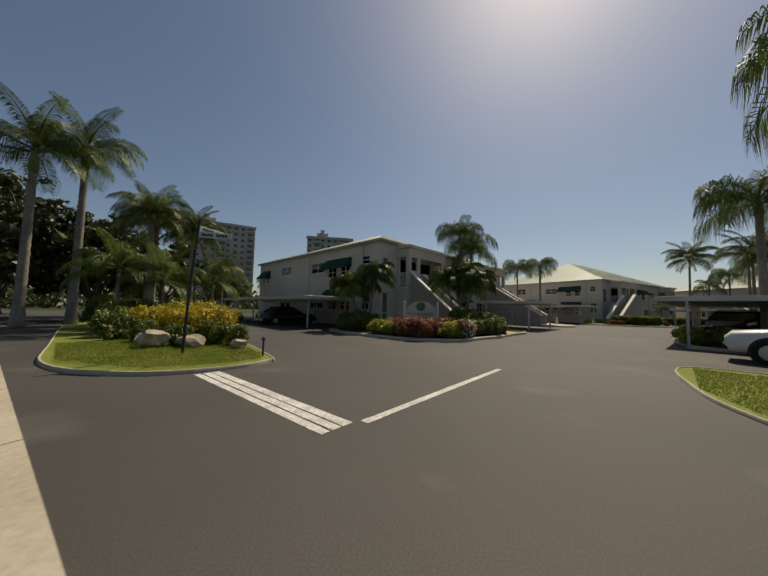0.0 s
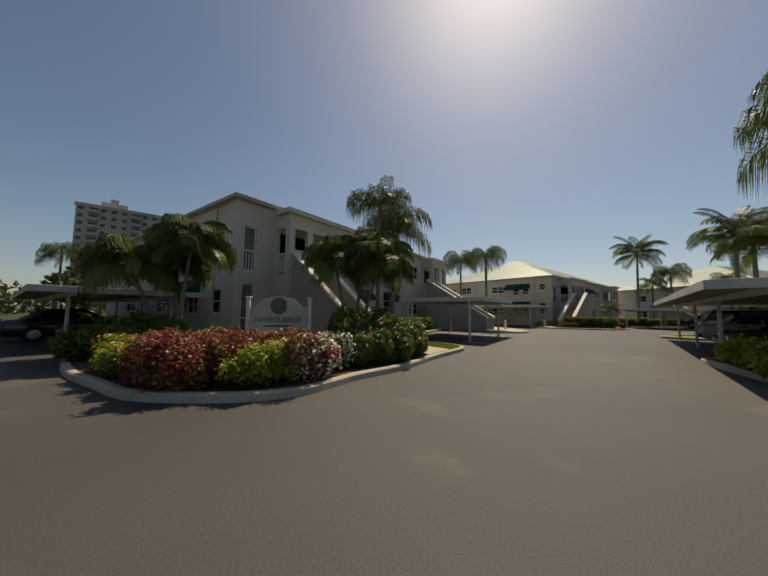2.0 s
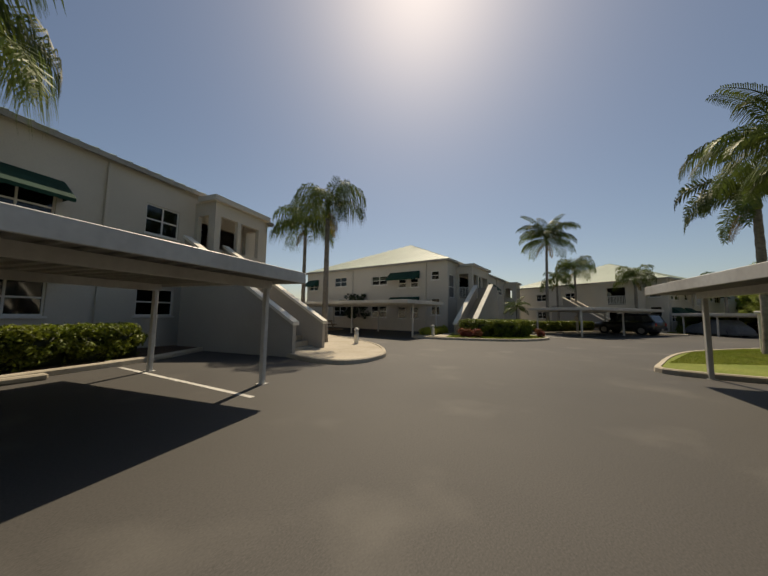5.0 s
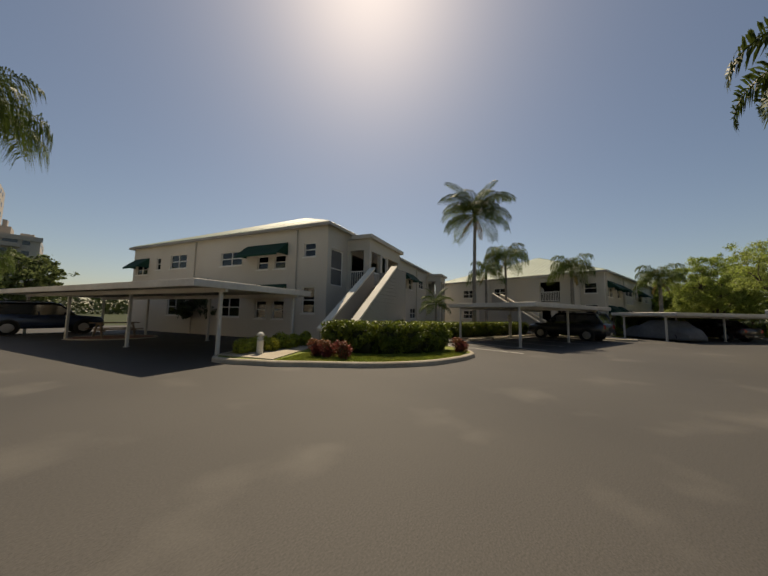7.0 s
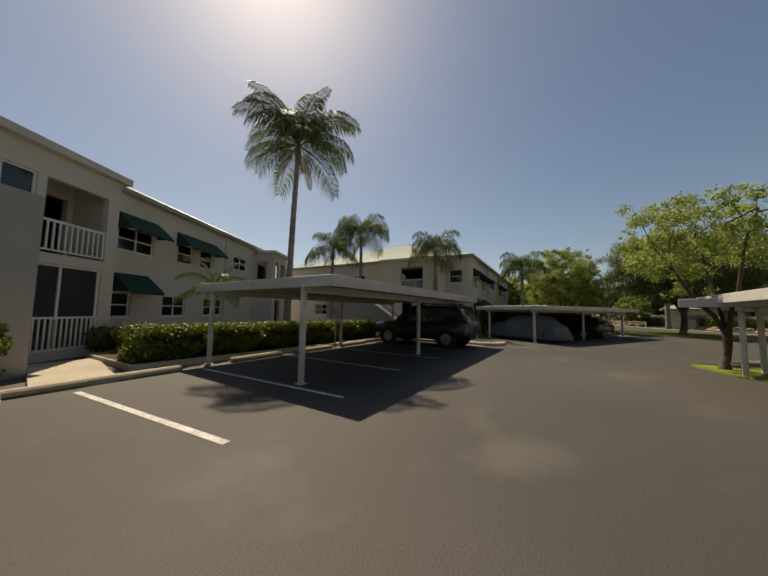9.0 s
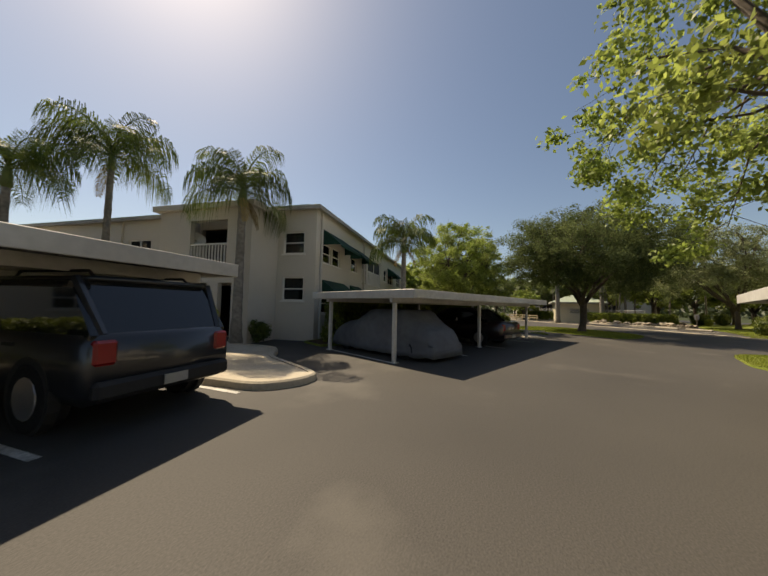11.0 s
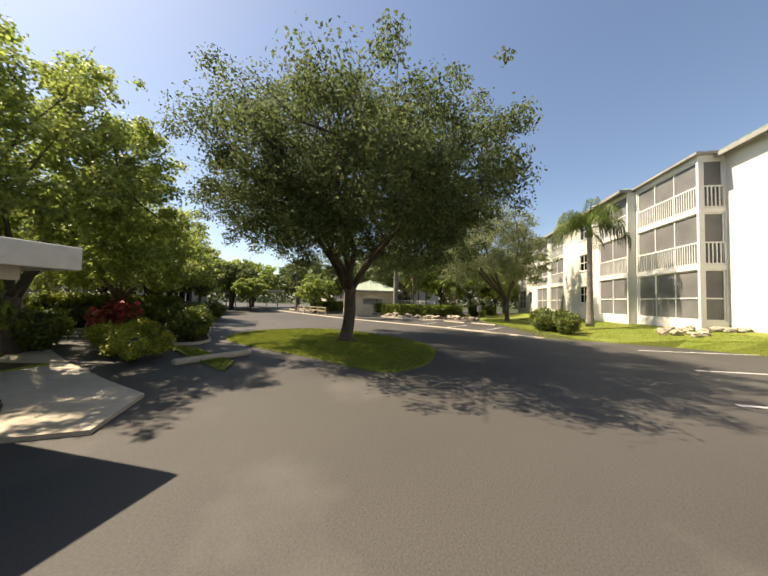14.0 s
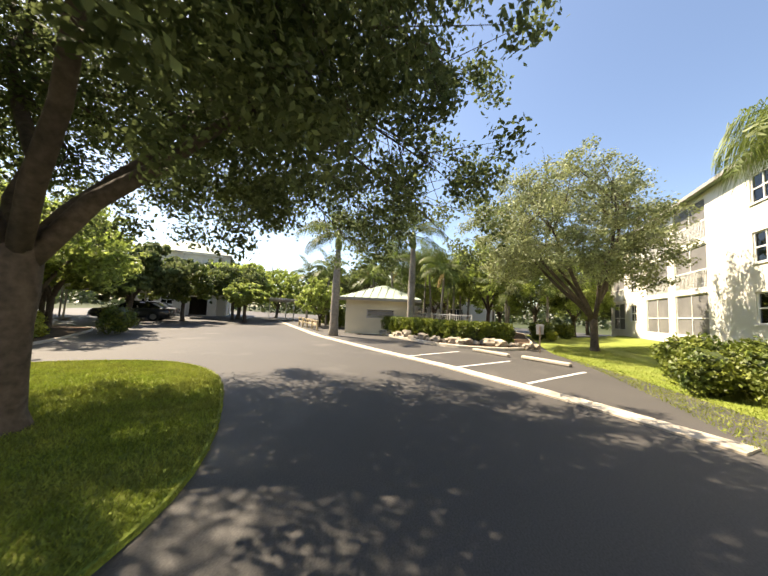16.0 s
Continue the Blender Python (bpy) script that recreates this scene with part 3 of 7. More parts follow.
def frond_mesh(name, seed, lift, bend, pairs=34, leaflet=0.62, hang=0.55, width=0.035, mat=None, plume=(0.0, 0.25)):
    """A feather palm leaf 1 unit long that starts at the origin along +x: a curved midrib with two rows of leaflets."""
    rng = random.Random(seed)
    bm = bmesh.new()
    rib, heading, p = [], lift, Vector((0, 0, 0))
    steps = 12
    for i in range(steps + 1):
        rib.append(p.copy())
        p = p + Vector((math.cos(heading), 0, math.sin(heading))) / steps
        heading -= bend / steps * (0.5 + i / steps)
    tube(bm, rib, [0.016 * (1 - 0.85 * i / steps) for i in range(steps + 1)], 4, caps=False)
    for k in range(pairs):
        s = 0.14 + 0.86 * (k + 0.5) / pairs
        i = min(int(s * steps), steps - 1)
        at = rib[i].lerp(rib[i + 1], s * steps - i)
        way = (rib[i + 1] - rib[i]).normalized()
        size = leaflet * (0.35 + 0.65 * math.sin(math.pi * min(1, 0.12 + s * 0.9))) * 0.5
        for turn in (-1, 1):
            lean = Vector((0.55 * way.x, turn, 0.55 * way.z + rng.uniform(*plume))).normalized()
            q = at + lean * size * 0.5 * rng.uniform(0.9, 1.1)
            tip = at + lean * size * 0.85 + Vector((0, 0, -hang * size * rng.uniform(0.8, 1.2)))
            q.z -= hang * size * 0.1
            w = way * width * 0.5
            bm.faces.new([bm.verts.new(v) for v in (at - w * 0.4, q - w, q + w, at + w * 0.4)])
            bm.faces.new([bm.verts.new(v) for v in (q - w, tip, q + w)])
    return mesh_of(name, bm, mat or PALM_LEAF)


PLUME = dict(plume=(-0.7, 0.9))
QUEEN = [frond_mesh("queen_frond", 1, 1.1, 2.7, 64, 0.72, 0.95, 0.013, **PLUME), frond_mesh("queen_frond", 2, 0.75, 2.5, 64, 0.72, 1.05, 0.013, **PLUME), frond_mesh("queen_frond", 3, 0.2, 1.9, 64, 0.7, 1.1, 0.013, **PLUME), frond_mesh("queen_frond", 4, 1.35, 2.5, 60, 0.6, 0.8, 0.013, **PLUME)]
STIFF = [frond_mesh("arched_frond", 5, 1.0, 2.1, 44, 0.66, 0.6, 0.016), frond_mesh("arched_frond", 6, 0.6, 2.0, 44, 0.66, 0.7, 0.016), frond_mesh("arched_frond", 7, 0.05, 1.6, 44, 0.64, 0.8, 0.016), frond_mesh("arched_frond", 8, 1.35, 1.2, 42, 0.55, 0.45, 0.016)]
BROAD = [frond_mesh("broad_frond", 25, 1.0, 2.7, 40, 0.74, 0.95, 0.031), frond_mesh("broad_frond", 26, 0.6, 2.5, 40, 0.74, 1.05, 0.031), frond_mesh("broad_frond", 27, 0.1, 1.9, 40, 0.72, 1.1, 0.031), frond_mesh("broad_frond", 28, 1.15, 2.5, 38, 0.66, 0.9, 0.031)]
TAIL = dict(plume=(-1.5, 1.5))
FOX = [frond_mesh("foxtail_frond", 15, 1.0, 3.0, 120, 0.36, 0.25, 0.016, **TAIL), frond_mesh("foxtail_frond", 16, 0.7, 2.9, 120, 0.36, 0.25, 0.016, **TAIL), frond_mesh("foxtail_frond", 17, 0.1, 2.0, 120, 0.36, 0.25, 0.016, **TAIL), frond_mesh("foxtail_frond", 18, 1.4, 1.8, 110, 0.32, 0.2, 0.016, **TAIL)]
DRY = frond_mesh("dry_frond", 9, -0.7, 0.9, 26, 0.4, 0.9, 0.03, DRY_LEAF)


def palm(x, y, height, reach, fronds, set_of, seed, label, group, radius=0.14, shaft=0.7, lean=(0, 0), dry=1, z=0.0, bulge=1.0):
    """A single-stemmed palm: height is where the leaves spring from."""
    rng = random.Random(seed)
    ob = thing("palm_tree", pose(x, y, z), label, "palm tree", group)
    bm = bmesh.new()
    n = max(10, int(height / 0.28))
    top = height - shaft
    pts = [(lean[0] * (i / n) ** 1.6, lean[1] * (i / n) ** 1.6, -0.05 + (top + 0.05) * i / n) for i in range(n + 1)]
    tube(bm, pts, [radius * ((1.35 - 0.35 * min(1, i / n * 5)) + (bulge - 1) * math.sin(math.pi * i / n)) * (1 - 0.3 * i / n) * (1.06 if i % 2 else 0.97) for i in range(n + 1)], 10)
    soften(part("trunk", bm, PALM_BARK, ob, "grey ringed trunk"))
    base = Vector(pts[-1])
    bm = bmesh.new()
    r = radius * 0.7
    tube(bm, [base + Vector((0, 0, shaft * k)) for k in (-0.03, 0.15, 0.55, 1.0)], [r * 1.05, r * 1.45, r * 1.15, r * 0.7], 10)
    soften(part("crownshaft", bm, SHAFT, ob))
    for k in range(fronds):
        age = k / fronds
        me = set_of[3] if age < 0.15 else set_of[0] if age < 0.45 else set_of[1] if age < 0.75 else set_of[2]
        leaf = part("frond", me, None, ob)
        s = reach * rng.uniform(0.88, 1.1)
        leaf.matrix_local = Matrix.Translation(base + Vector((0, 0, shaft * (1.0 - 0.25 * age)))) @ Matrix.Rotation(k * 2.39996 + rng.uniform(-0.25, 0.25), 4, "Z") @ Matrix.Rotation(rng.uniform(-0.12, 0.12), 4, "Y") @ Matrix.Scale(s, 4)
    for k in range(dry):
        leaf = part("dry_frond", DRY, None, ob, "dry brown hanging frond")
        leaf.matrix_local = Matrix.Translation(base + Vector((0, 0, shaft * 0.55))) @ Matrix.Rotation(seed * 1.3 + k * 2.0, 4, "Z") @ Matrix.Scale(reach * 0.6, 4)
    return ob


def tree(x, y, height, spread, clear, leaf, count, size, seed, label, group="", trunk=0.2, shift=(0, 0), forks=5, flat=0.55, z=0.0, boughs=26, base_part=0.35, floor=None, reaches=(), clump=1.0):
    """A broad-leaved tree: a tapered trunk that forks into limbs, and a crown of many leaves on clumps round their ends."""
    rng = random.Random(seed)
    ob = thing("tree", pose(x, y, z), label, "tree", group)
    bm = bmesh.new()
    fork = Vector((rng.uniform(-0.1, 0.1), rng.uniform(-0.1, 0.1), clear))
    bow = Vector((rng.uniform(-1, 1), rng.uniform(-1, 1), 0)) * trunk * 0.35
    tube(bm, [(0, 0, -0.05), (0, 0, 0.06), (0.01, 0, 0.2), fork * 0.3 + bow * 0.7, fork * 0.55 + bow, fork * 0.8 + bow * 0.6, fork, fork + Vector((0, 0, trunk * 0.7))],
         [trunk * 1.75, trunk * 1.45, trunk * 1.15, trunk, trunk * 0.95, trunk * 0.98, trunk * 1.0, trunk * 0.55], 14)
    for v in bm.verts:
        k = 1 + 0.16 * noise.noise(Vector((v.co.x * 6 / trunk * 0.2, v.co.y * 6 / trunk * 0.2, v.co.z * 1.4)) + Vector((seed, 0, 0)))
        v.co.x, v.co.y = v.co.x * k, v.co.y * k
    soften(part("trunk", bm, BARK, ob, "dark rough bark"))
    floor = clear if floor is None else floor
    mid = Vector((shift[0], shift[1], floor + (height - floor) * 0.46))
    half = (height - floor) * 0.5
    clumps, ends = [], []
    for k in range(boughs):
        a = k * 2.39996
        up = 1 - 2 * (k + 0.5) / boughs
        up = up * 0.95 if up > 0 else up * 0.75
        r = math.sqrt(max(0.05, 1 - up * up)) * rng.uniform(0.58, 0.94)
        p = mid + Vector((math.cos(a) * spread * r, math.sin(a) * spread * r, half * up * rng.uniform(0.75, 1.0)))
        ends.append(p)
        q = spread * rng.uniform(0.15, 0.25) * clump
        clumps.append((*p, q, q, q * rng.uniform(0.5, 0.8)))
        core = mid.lerp(p, 0.6)
        clumps.append((*core, spread * 0.12, spread * 0.12, half * 0.16))
        for _ in range(5):
            s = p + Vector((rng.uniform(-1, 1), rng.uniform(-1, 1), rng.uniform(-0.7, 0.55))) * q * 1.35
            g = q * rng.uniform(0.28, 0.55)
            clumps.append((*s, g, g, g * rng.uniform(0.5, 0.9)))
    limbs = bmesh.new()
    for k in range(forks):
        a = k * 6.283 / forks + rng.uniform(-0.3, 0.3)
        e = mid + Vector((math.cos(a) * spread * 0.58, math.sin(a) * spread * 0.58, half * rng.uniform(-0.1, 0.5)))
        m = fork.lerp(e, 0.5) + Vector((math.cos(a), math.sin(a), 0.3)) * 0.12 * spread * rng.uniform(-0.6, 0.8)
        sway = Vector((rng.uniform(-1, 1), rng.uniform(-1, 1), 0)) * 0.035 * spread
        start = fork + Vector((math.cos(a), math.sin(a), 0)) * trunk * 0.25 + Vector((0, 0, -trunk * rng.uniform(0.4, 1.6)))
        thick = rng.uniform(0.8, 1.1)
        tube(limbs, [start, fork.lerp(m, 0.28), fork.lerp(m, 0.6) + sway, m, m.lerp(e, 0.5) - sway, e], [trunk * s * thick for s in (0.62, 0.62, 0.52, 0.42, 0.33, 0.2)], 9)
        near = sorted(ends, key=lambda p: (p - e).length)[: max(3, len(ends) // forks)]
        for p in near:
            b = m.lerp(e, rng.uniform(0.2, 1.0))
            mm = b.lerp(p, 0.5) + Vector((rng.uniform(-1, 1), rng.uniform(-1, 1), rng.uniform(-0.4, 0.4))) * 0.06 * spread
            tube(limbs, [b, mm, p], [trunk * 0.26, trunk * 0.17, trunk * 0.06], 6, caps=False)
            for _ in range(3):
                t = p + Vector((rng.uniform(-1, 1), rng.uniform(-1, 1), rng.uniform(-0.6, 0.8))) * spread * 0.24
                tube(limbs, [mm.lerp(p, 0.6), t], [trunk * 0.06, trunk * 0.02], 4, caps=False)
    for *tip, g in reaches:
        p = Vector(tip)
        b = mid.lerp(p, 0.2)
        mm = b.lerp(p, 0.55) + Vector((0.1, 0.1, 0.25))
        tube(limbs, [b, mm, p], [trunk * 0.25, trunk * 0.14, trunk * 0.04], 5, caps=False)
        for _ in range(9):
            t = p + Vector((rng.uniform(-1, 1), rng.uniform(-1, 1), rng.uniform(-0.9, 0.7))) * g
            tube(limbs, [mm.lerp(p, rng.uniform(0.3, 1.0)), t], [trunk * 0.05, trunk * 0.015], 4, caps=False)
            clumps.append((*t, g * 0.35, g * 0.35, g * 0.3))
    soften(part("branchwork", limbs, BARK, ob, kind="stuff"))
    part("crown", leaf_mesh("crown", clumps, count, size, leaf, seed, 0.4, base_part, 1.8), None, ob, kind="stuff")
    return ob


BLADE = material("grass_blade", (0.18, 0.23, 0.03), other=(0.245, 0.265, 0.05), blotch=1.1, through_light=0.3, rough=0.6, vary=0.2, grain=4.0, bump=0.0, per="island", gloss=0.2)


def inside(p, outline):
    hit = False
    for (x0, y0), (x1, y1) in zip(outline, outline[1:] + outline[:1]):
        if (y0 > p[1]) != (y1 > p[1]) and p[0] < (x1 - x0) * (p[1] - y0) / (y1 - y0) + x0:
            hit = not hit
    return hit


def turf(outline, count, z=0.12, tall=0.032, seed=1, rise=None):
    """Blades of mown grass over an outline."""
    rng = random.Random(seed)
    xs, ys = [p[0] for p in outline], [p[1] for p in outline]
    verts, faces = [], []
    count *= 3
    while len(faces) < count:
        p = (rng.uniform(min(xs), max(xs)), rng.uniform(min(ys), max(ys)))
        if not inside(p, outline):
            continue
        a, h = rng.uniform(0, 6.28), tall * rng.uniform(0.5, 1.5)
        w = 0.007
        zz = rise(*p) if rise else z
        dx, dy = math.cos(a) * w, math.sin(a) * w
        k = len(verts)
        verts += [(p[0] - dx, p[1] - dy, zz - 0.01), (p[0] + dx, p[1] + dy, zz - 0.01), (p[0] + rng.uniform(-0.04, 0.04), p[1] + rng.uniform(-0.04, 0.04), zz + h)]
        faces.append((k, k + 1, k + 2))
    me = bpy.data.meshes.new("grass_blades")
    me.from_pydata(verts, [], faces)
    me.materials.append(BLADE)
    return tagged(new("grass", me), "mown bright green lawn grass", "grass", "", "stuff")


# ---- ground ----
bm = bmesh.new()
for i in range(24):
    for j in range(24):
        box_x, box_y = -1800 + i * 150, -1800 + j * 150
        bm.faces.new([bm.verts.new((x, y, -0.03)) for x, y in ((box_x, box_y), (box_x + 150, box_y), (box_x + 150, box_y + 150), (box_x, box_y + 150))])
bmesh.ops.remove_doubles(bm, verts=bm.verts[:], dist=0.01)
solid("ground", bm, SOIL, "flat green ground that reaches the horizon", "ground", "", "structure")
bm = bmesh.new()
bm.faces.new([bm.verts.new((x, y, 0)) for x, y in ((-60, -30), (60, -30), (120, 10), (140, 60), (110, 70), (70, 50), (45, 62), (-5, 62), (-60, 40))])
solid("road", bm, ASPHALT, "dark worn asphalt drive and parking courts", "road", "", "structure")


# ---- two-storey apartment houses ----
def apartment(x, y, turn, length, depth, eave, rise, label, front=(), side=(), bays=(), far=(), tall=1.0):
    """A house with its near corner at x, y: the front along turn, the end wall a quarter turn left of it. Bays stand out from the front: (u0, u1, out, fills, end fills)."""
    ob = thing("apartment_house", pose(x, y, 0, 0, 0, turn) @ Matrix.Diagonal((1, 1, tall, 1)), label, "house", "two-storey apartment houses")
    front = [*front, *((u0 + 0.35, u1 - 0.35, *h, "open") for u0, u1, *_ in bays for h in ((0.04, 2.4), (3.04, 5.15)))]
    face = wall_part(ob, "front_wall", (0, 0), (length, 0), -0.05, eave, front)
    far_side = wall_part(ob, "far_wall", (length, 0.2), (length, depth - 0.2), -0.05, eave, [(a - 0.2, b - 0.2, *r) for a, b, *r in far])
    wall_part(ob, "back_wall", (length, depth), (0, depth), -0.05, eave)
    end = wall_part(ob, "end_wall", (0, depth - 0.2), (0, 0.2), -0.05, eave, [(depth - 0.2 - b, depth - 0.2 - a, *r) for a, b, *r in side])
    # Plain added slab and partitions, coloured dark so the openings look unlit.
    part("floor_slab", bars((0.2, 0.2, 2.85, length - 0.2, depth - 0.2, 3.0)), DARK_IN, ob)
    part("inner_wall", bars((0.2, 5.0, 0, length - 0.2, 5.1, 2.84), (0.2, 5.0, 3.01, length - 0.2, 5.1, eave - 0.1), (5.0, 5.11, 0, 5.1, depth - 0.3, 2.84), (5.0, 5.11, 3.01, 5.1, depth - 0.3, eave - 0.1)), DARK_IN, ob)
    hip_roof(ob, 0, 0, length, depth, eave, rise)
    for px, py in ((-0.06, 1.95), (-0.06, 10.2), (length + 0.06, 0.4), (length + 0.06, 6.2), (7.6, -0.06), (14.7, -0.06)):
        pipe = bmesh.new()
        bevelled(pipe, px - 0.045, py - 0.045, 0.05, px + 0.045, py + 0.045, eave - 0.14, 0.012)
        part("downspout", pipe, STUCCO, ob, "square cream downspout")
    for u0, u1, out, fills, left, right in bays:
        top = eave - 0.45
        wall_part(ob, "bay_wall", (u0, -out), (u1, -out), -0.03, top, fills)
        wall_part(ob, "bay_wall", (u0, 0), (u0, -out + 0.2), -0.03, top, left)
        wall_part(ob, "bay_wall", (u1, -out + 0.2), (u1, 0), -0.03, top, right)
        part("porch_slab", bars((u0 + 0.2, -out + 0.2, 2.85, u1 - 0.2, -0.002, 3.0)), STUCCO_GREY, ob)
        part("porch_roof", bars((u0 - 0.2, -out - 0.2, top, u1 + 0.2, -0.36, top + 0.22)), STUCCO, ob)
    return ob, face, end, far_side


# The house by the entrance.
PORCH = [(1.5, 4.75, 3.05, 5.2, "rail"), (0.35, 1.15, 4.2, 5.2, "open"), (2.6, 4.75, 0.35, 2.75, "screen"), (0.3, 1.0, 0.05, 2.3, "open")]
SIDE_LEFT = [(0.2, 0.95, 3.05, 5.2, "rail")]
SIDE_RIGHT = [(0.2, 0.9, 3.05, 5.1, "rail")]
NARROW = [(0.3, 1.25, 3.9, 5.3, "open"), (1.45, 2.6, 3.9, 5.3, "open"), (0.3, 1.3, 0.05, 2.3, "open")]
NARROW_SIDE = [(0.2, 0.85, 3.9, 5.3, "open")]


def lower(fills, z0=1.15, z1=2.15):
    return [(a, b, z0, z1, "window") for a, b in fills]


DEPTH = 22.2
house, face, end, _ = apartment(
    -1.9, 22.4, 49.5, 22.6, DEPTH, 6.3, 3.9, "two-storey cream stucco apartment house with dark green awnings",
    front=[(0.36, 1.0, 3.05, 5.1, "palescreenrail"), (0.36, 1.0, 0.05, 2.55, "palescreen"), (8.4, 9.9, 3.5, 4.9, "window"), (11.9, 13.5, 3.5, 4.9, "window"), (16.0, 17.3, 4.15, 5.25, "window"), *lower([(8.4, 9.9), (11.9, 13.5), (15.9, 17.3)])],
    side=[(1.2, 2.1, 4.65, 5.3, "window"), (3.7, 5.0, 3.85, 4.75, "window"), (5.6, 6.9, 3.85, 4.75, "window"), (7.6, 9.9, 4.4, 5.35, "window"), (14.1, 16.4, 4.6, 5.45, "window"),
          (19.4, 21.0, 3.85, 4.75, "window"), (1.2, 2.1, 1.2, 2.3, "window"), (3.7, 5.0, 1.15, 2.1, "window"), (5.6, 6.9, 1.15, 2.1, "window"), (7.6, 9.9, 1.2, 2.3, "window"), (14.1, 16.4, 1.2, 2.3, "window")],
    bays=[(2.0, 7.2, 1.25, PORCH, SIDE_LEFT, SIDE_RIGHT), (18.0, 21.0, 1.25, NARROW, NARROW_SIDE, NARROW_SIDE)], tall=1.085)
for a, b, z in ((8.25, 10.1, 5.05), (11.75, 13.7, 5.05), (8.25, 10.2, 2.8), (11.75, 13.7, 2.8)):
    awning(face, a, b, z, 0.6, 0.75)
for a, b, z in ((3.4, 7.3, 5.4), (19.1, 21.4, 5.4), (3.4, 7.3, 2.85)):
    awning(end, DEPTH - 0.2 - b, DEPTH - 0.2 - a, z)
stair_part(house, (2.3, -1.26), (0, -1), (1, 0), 1.8, 3.95, 0.9, 4.0, 2.95)
stair_part(house, (16.7, -1.26), (0, -1), (1, 0), 2.0, 4.0, 0.95, 5.3, 2.95)

# The second house along the drive, its stair running along the front.
DEPTH = 17.2
house, face, end, _ = apartment(
    26.42, 40.93, 33.5, 22.0, DEPTH, 6.35, 4.2, "two-storey cream stucco apartment house with long outside stair",
    front=[(0.35, 1.5, 3.05, 5.1, "palescreen"), (7.9, 9.5, 3.9, 4.9, "window"), (10.9, 11.9, 3.9, 4.9, "window"), (12.5, 13.5, 3.9, 4.9, "window"), (15.6, 17.2, 4.3, 5.2, "window"), *lower([(7.5, 8.6), (10.2, 11.6), (13.0, 14.6)])],
    side=[(0.74, 1.48, 4.62, 5.4, "window"), (2.7, 3.5, 4.05, 4.85, "window"), (3.95, 4.75, 4.05, 4.85, "window"), (6.0, 7.8, 4.42, 5.32, "window"), (11.1, 12.8, 4.5, 5.5, "window"),
          (13.9, 14.4, 4.5, 5.4, "window"), (15.4, 16.8, 4.2, 5.0, "window"), (0.7, 1.5, 1.5, 2.95, "window"), (2.7, 3.5, 1.15, 2.2, "window"), (3.95, 4.75, 1.15, 2.2, "window"), (6.0, 7.8, 1.2, 2.4, "window"), (11.1, 12.8, 1.2, 2.4, "window")],
    bays=[(1.9, 6.5, 1.4, [(0.25, 1.45, 3.05, 5.2, "rail"), (1.7, 2.4, 3.3, 5.2, "door"), (2.6, 4.25, 3.05, 5.2, "rail"), (2.1, 4.2, 0.25, 2.75, "screenrail")], [(0.2, 1.05, 3.05, 5.25, "rail")], []),
          (18.2, 20.6, 1.5, [(0.3, 0.95, 3.9, 5.3, "open"), (1.25, 2.1, 3.9, 5.3, "open"), (0.4, 1.4, 0.05, 2.3, "open")], [(0.2, 1.0, 3.9, 5.3, "open")], [(0.2, 1.0, 3.9, 5.3, "open")])], tall=0.94)
for a, b, z in ((7.7, 9.7, 5.45), (10.7, 13.8, 5.45), (7.7, 9.4, 2.95)):
    awning(face, a, b, z, 0.75, 0.8)
for a, b, z in ((2.5, 5.7, 5.55), (15.2, 17.0, 5.45), (2.5, 5.7, 3.15)):
    awning(end, DEPTH - 0.2 - b, DEPTH - 0.2 - a, z, 0.75, 0.8)
stair_part(house, (1.75, -1.6), (-1, 0), (0, -1), 1.4, 4.05, 0.8, 4.4, 2.95, True)
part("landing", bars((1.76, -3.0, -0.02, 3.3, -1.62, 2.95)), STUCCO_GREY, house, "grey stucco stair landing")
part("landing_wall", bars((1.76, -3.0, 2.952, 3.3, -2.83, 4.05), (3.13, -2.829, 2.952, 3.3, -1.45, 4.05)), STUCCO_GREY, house)

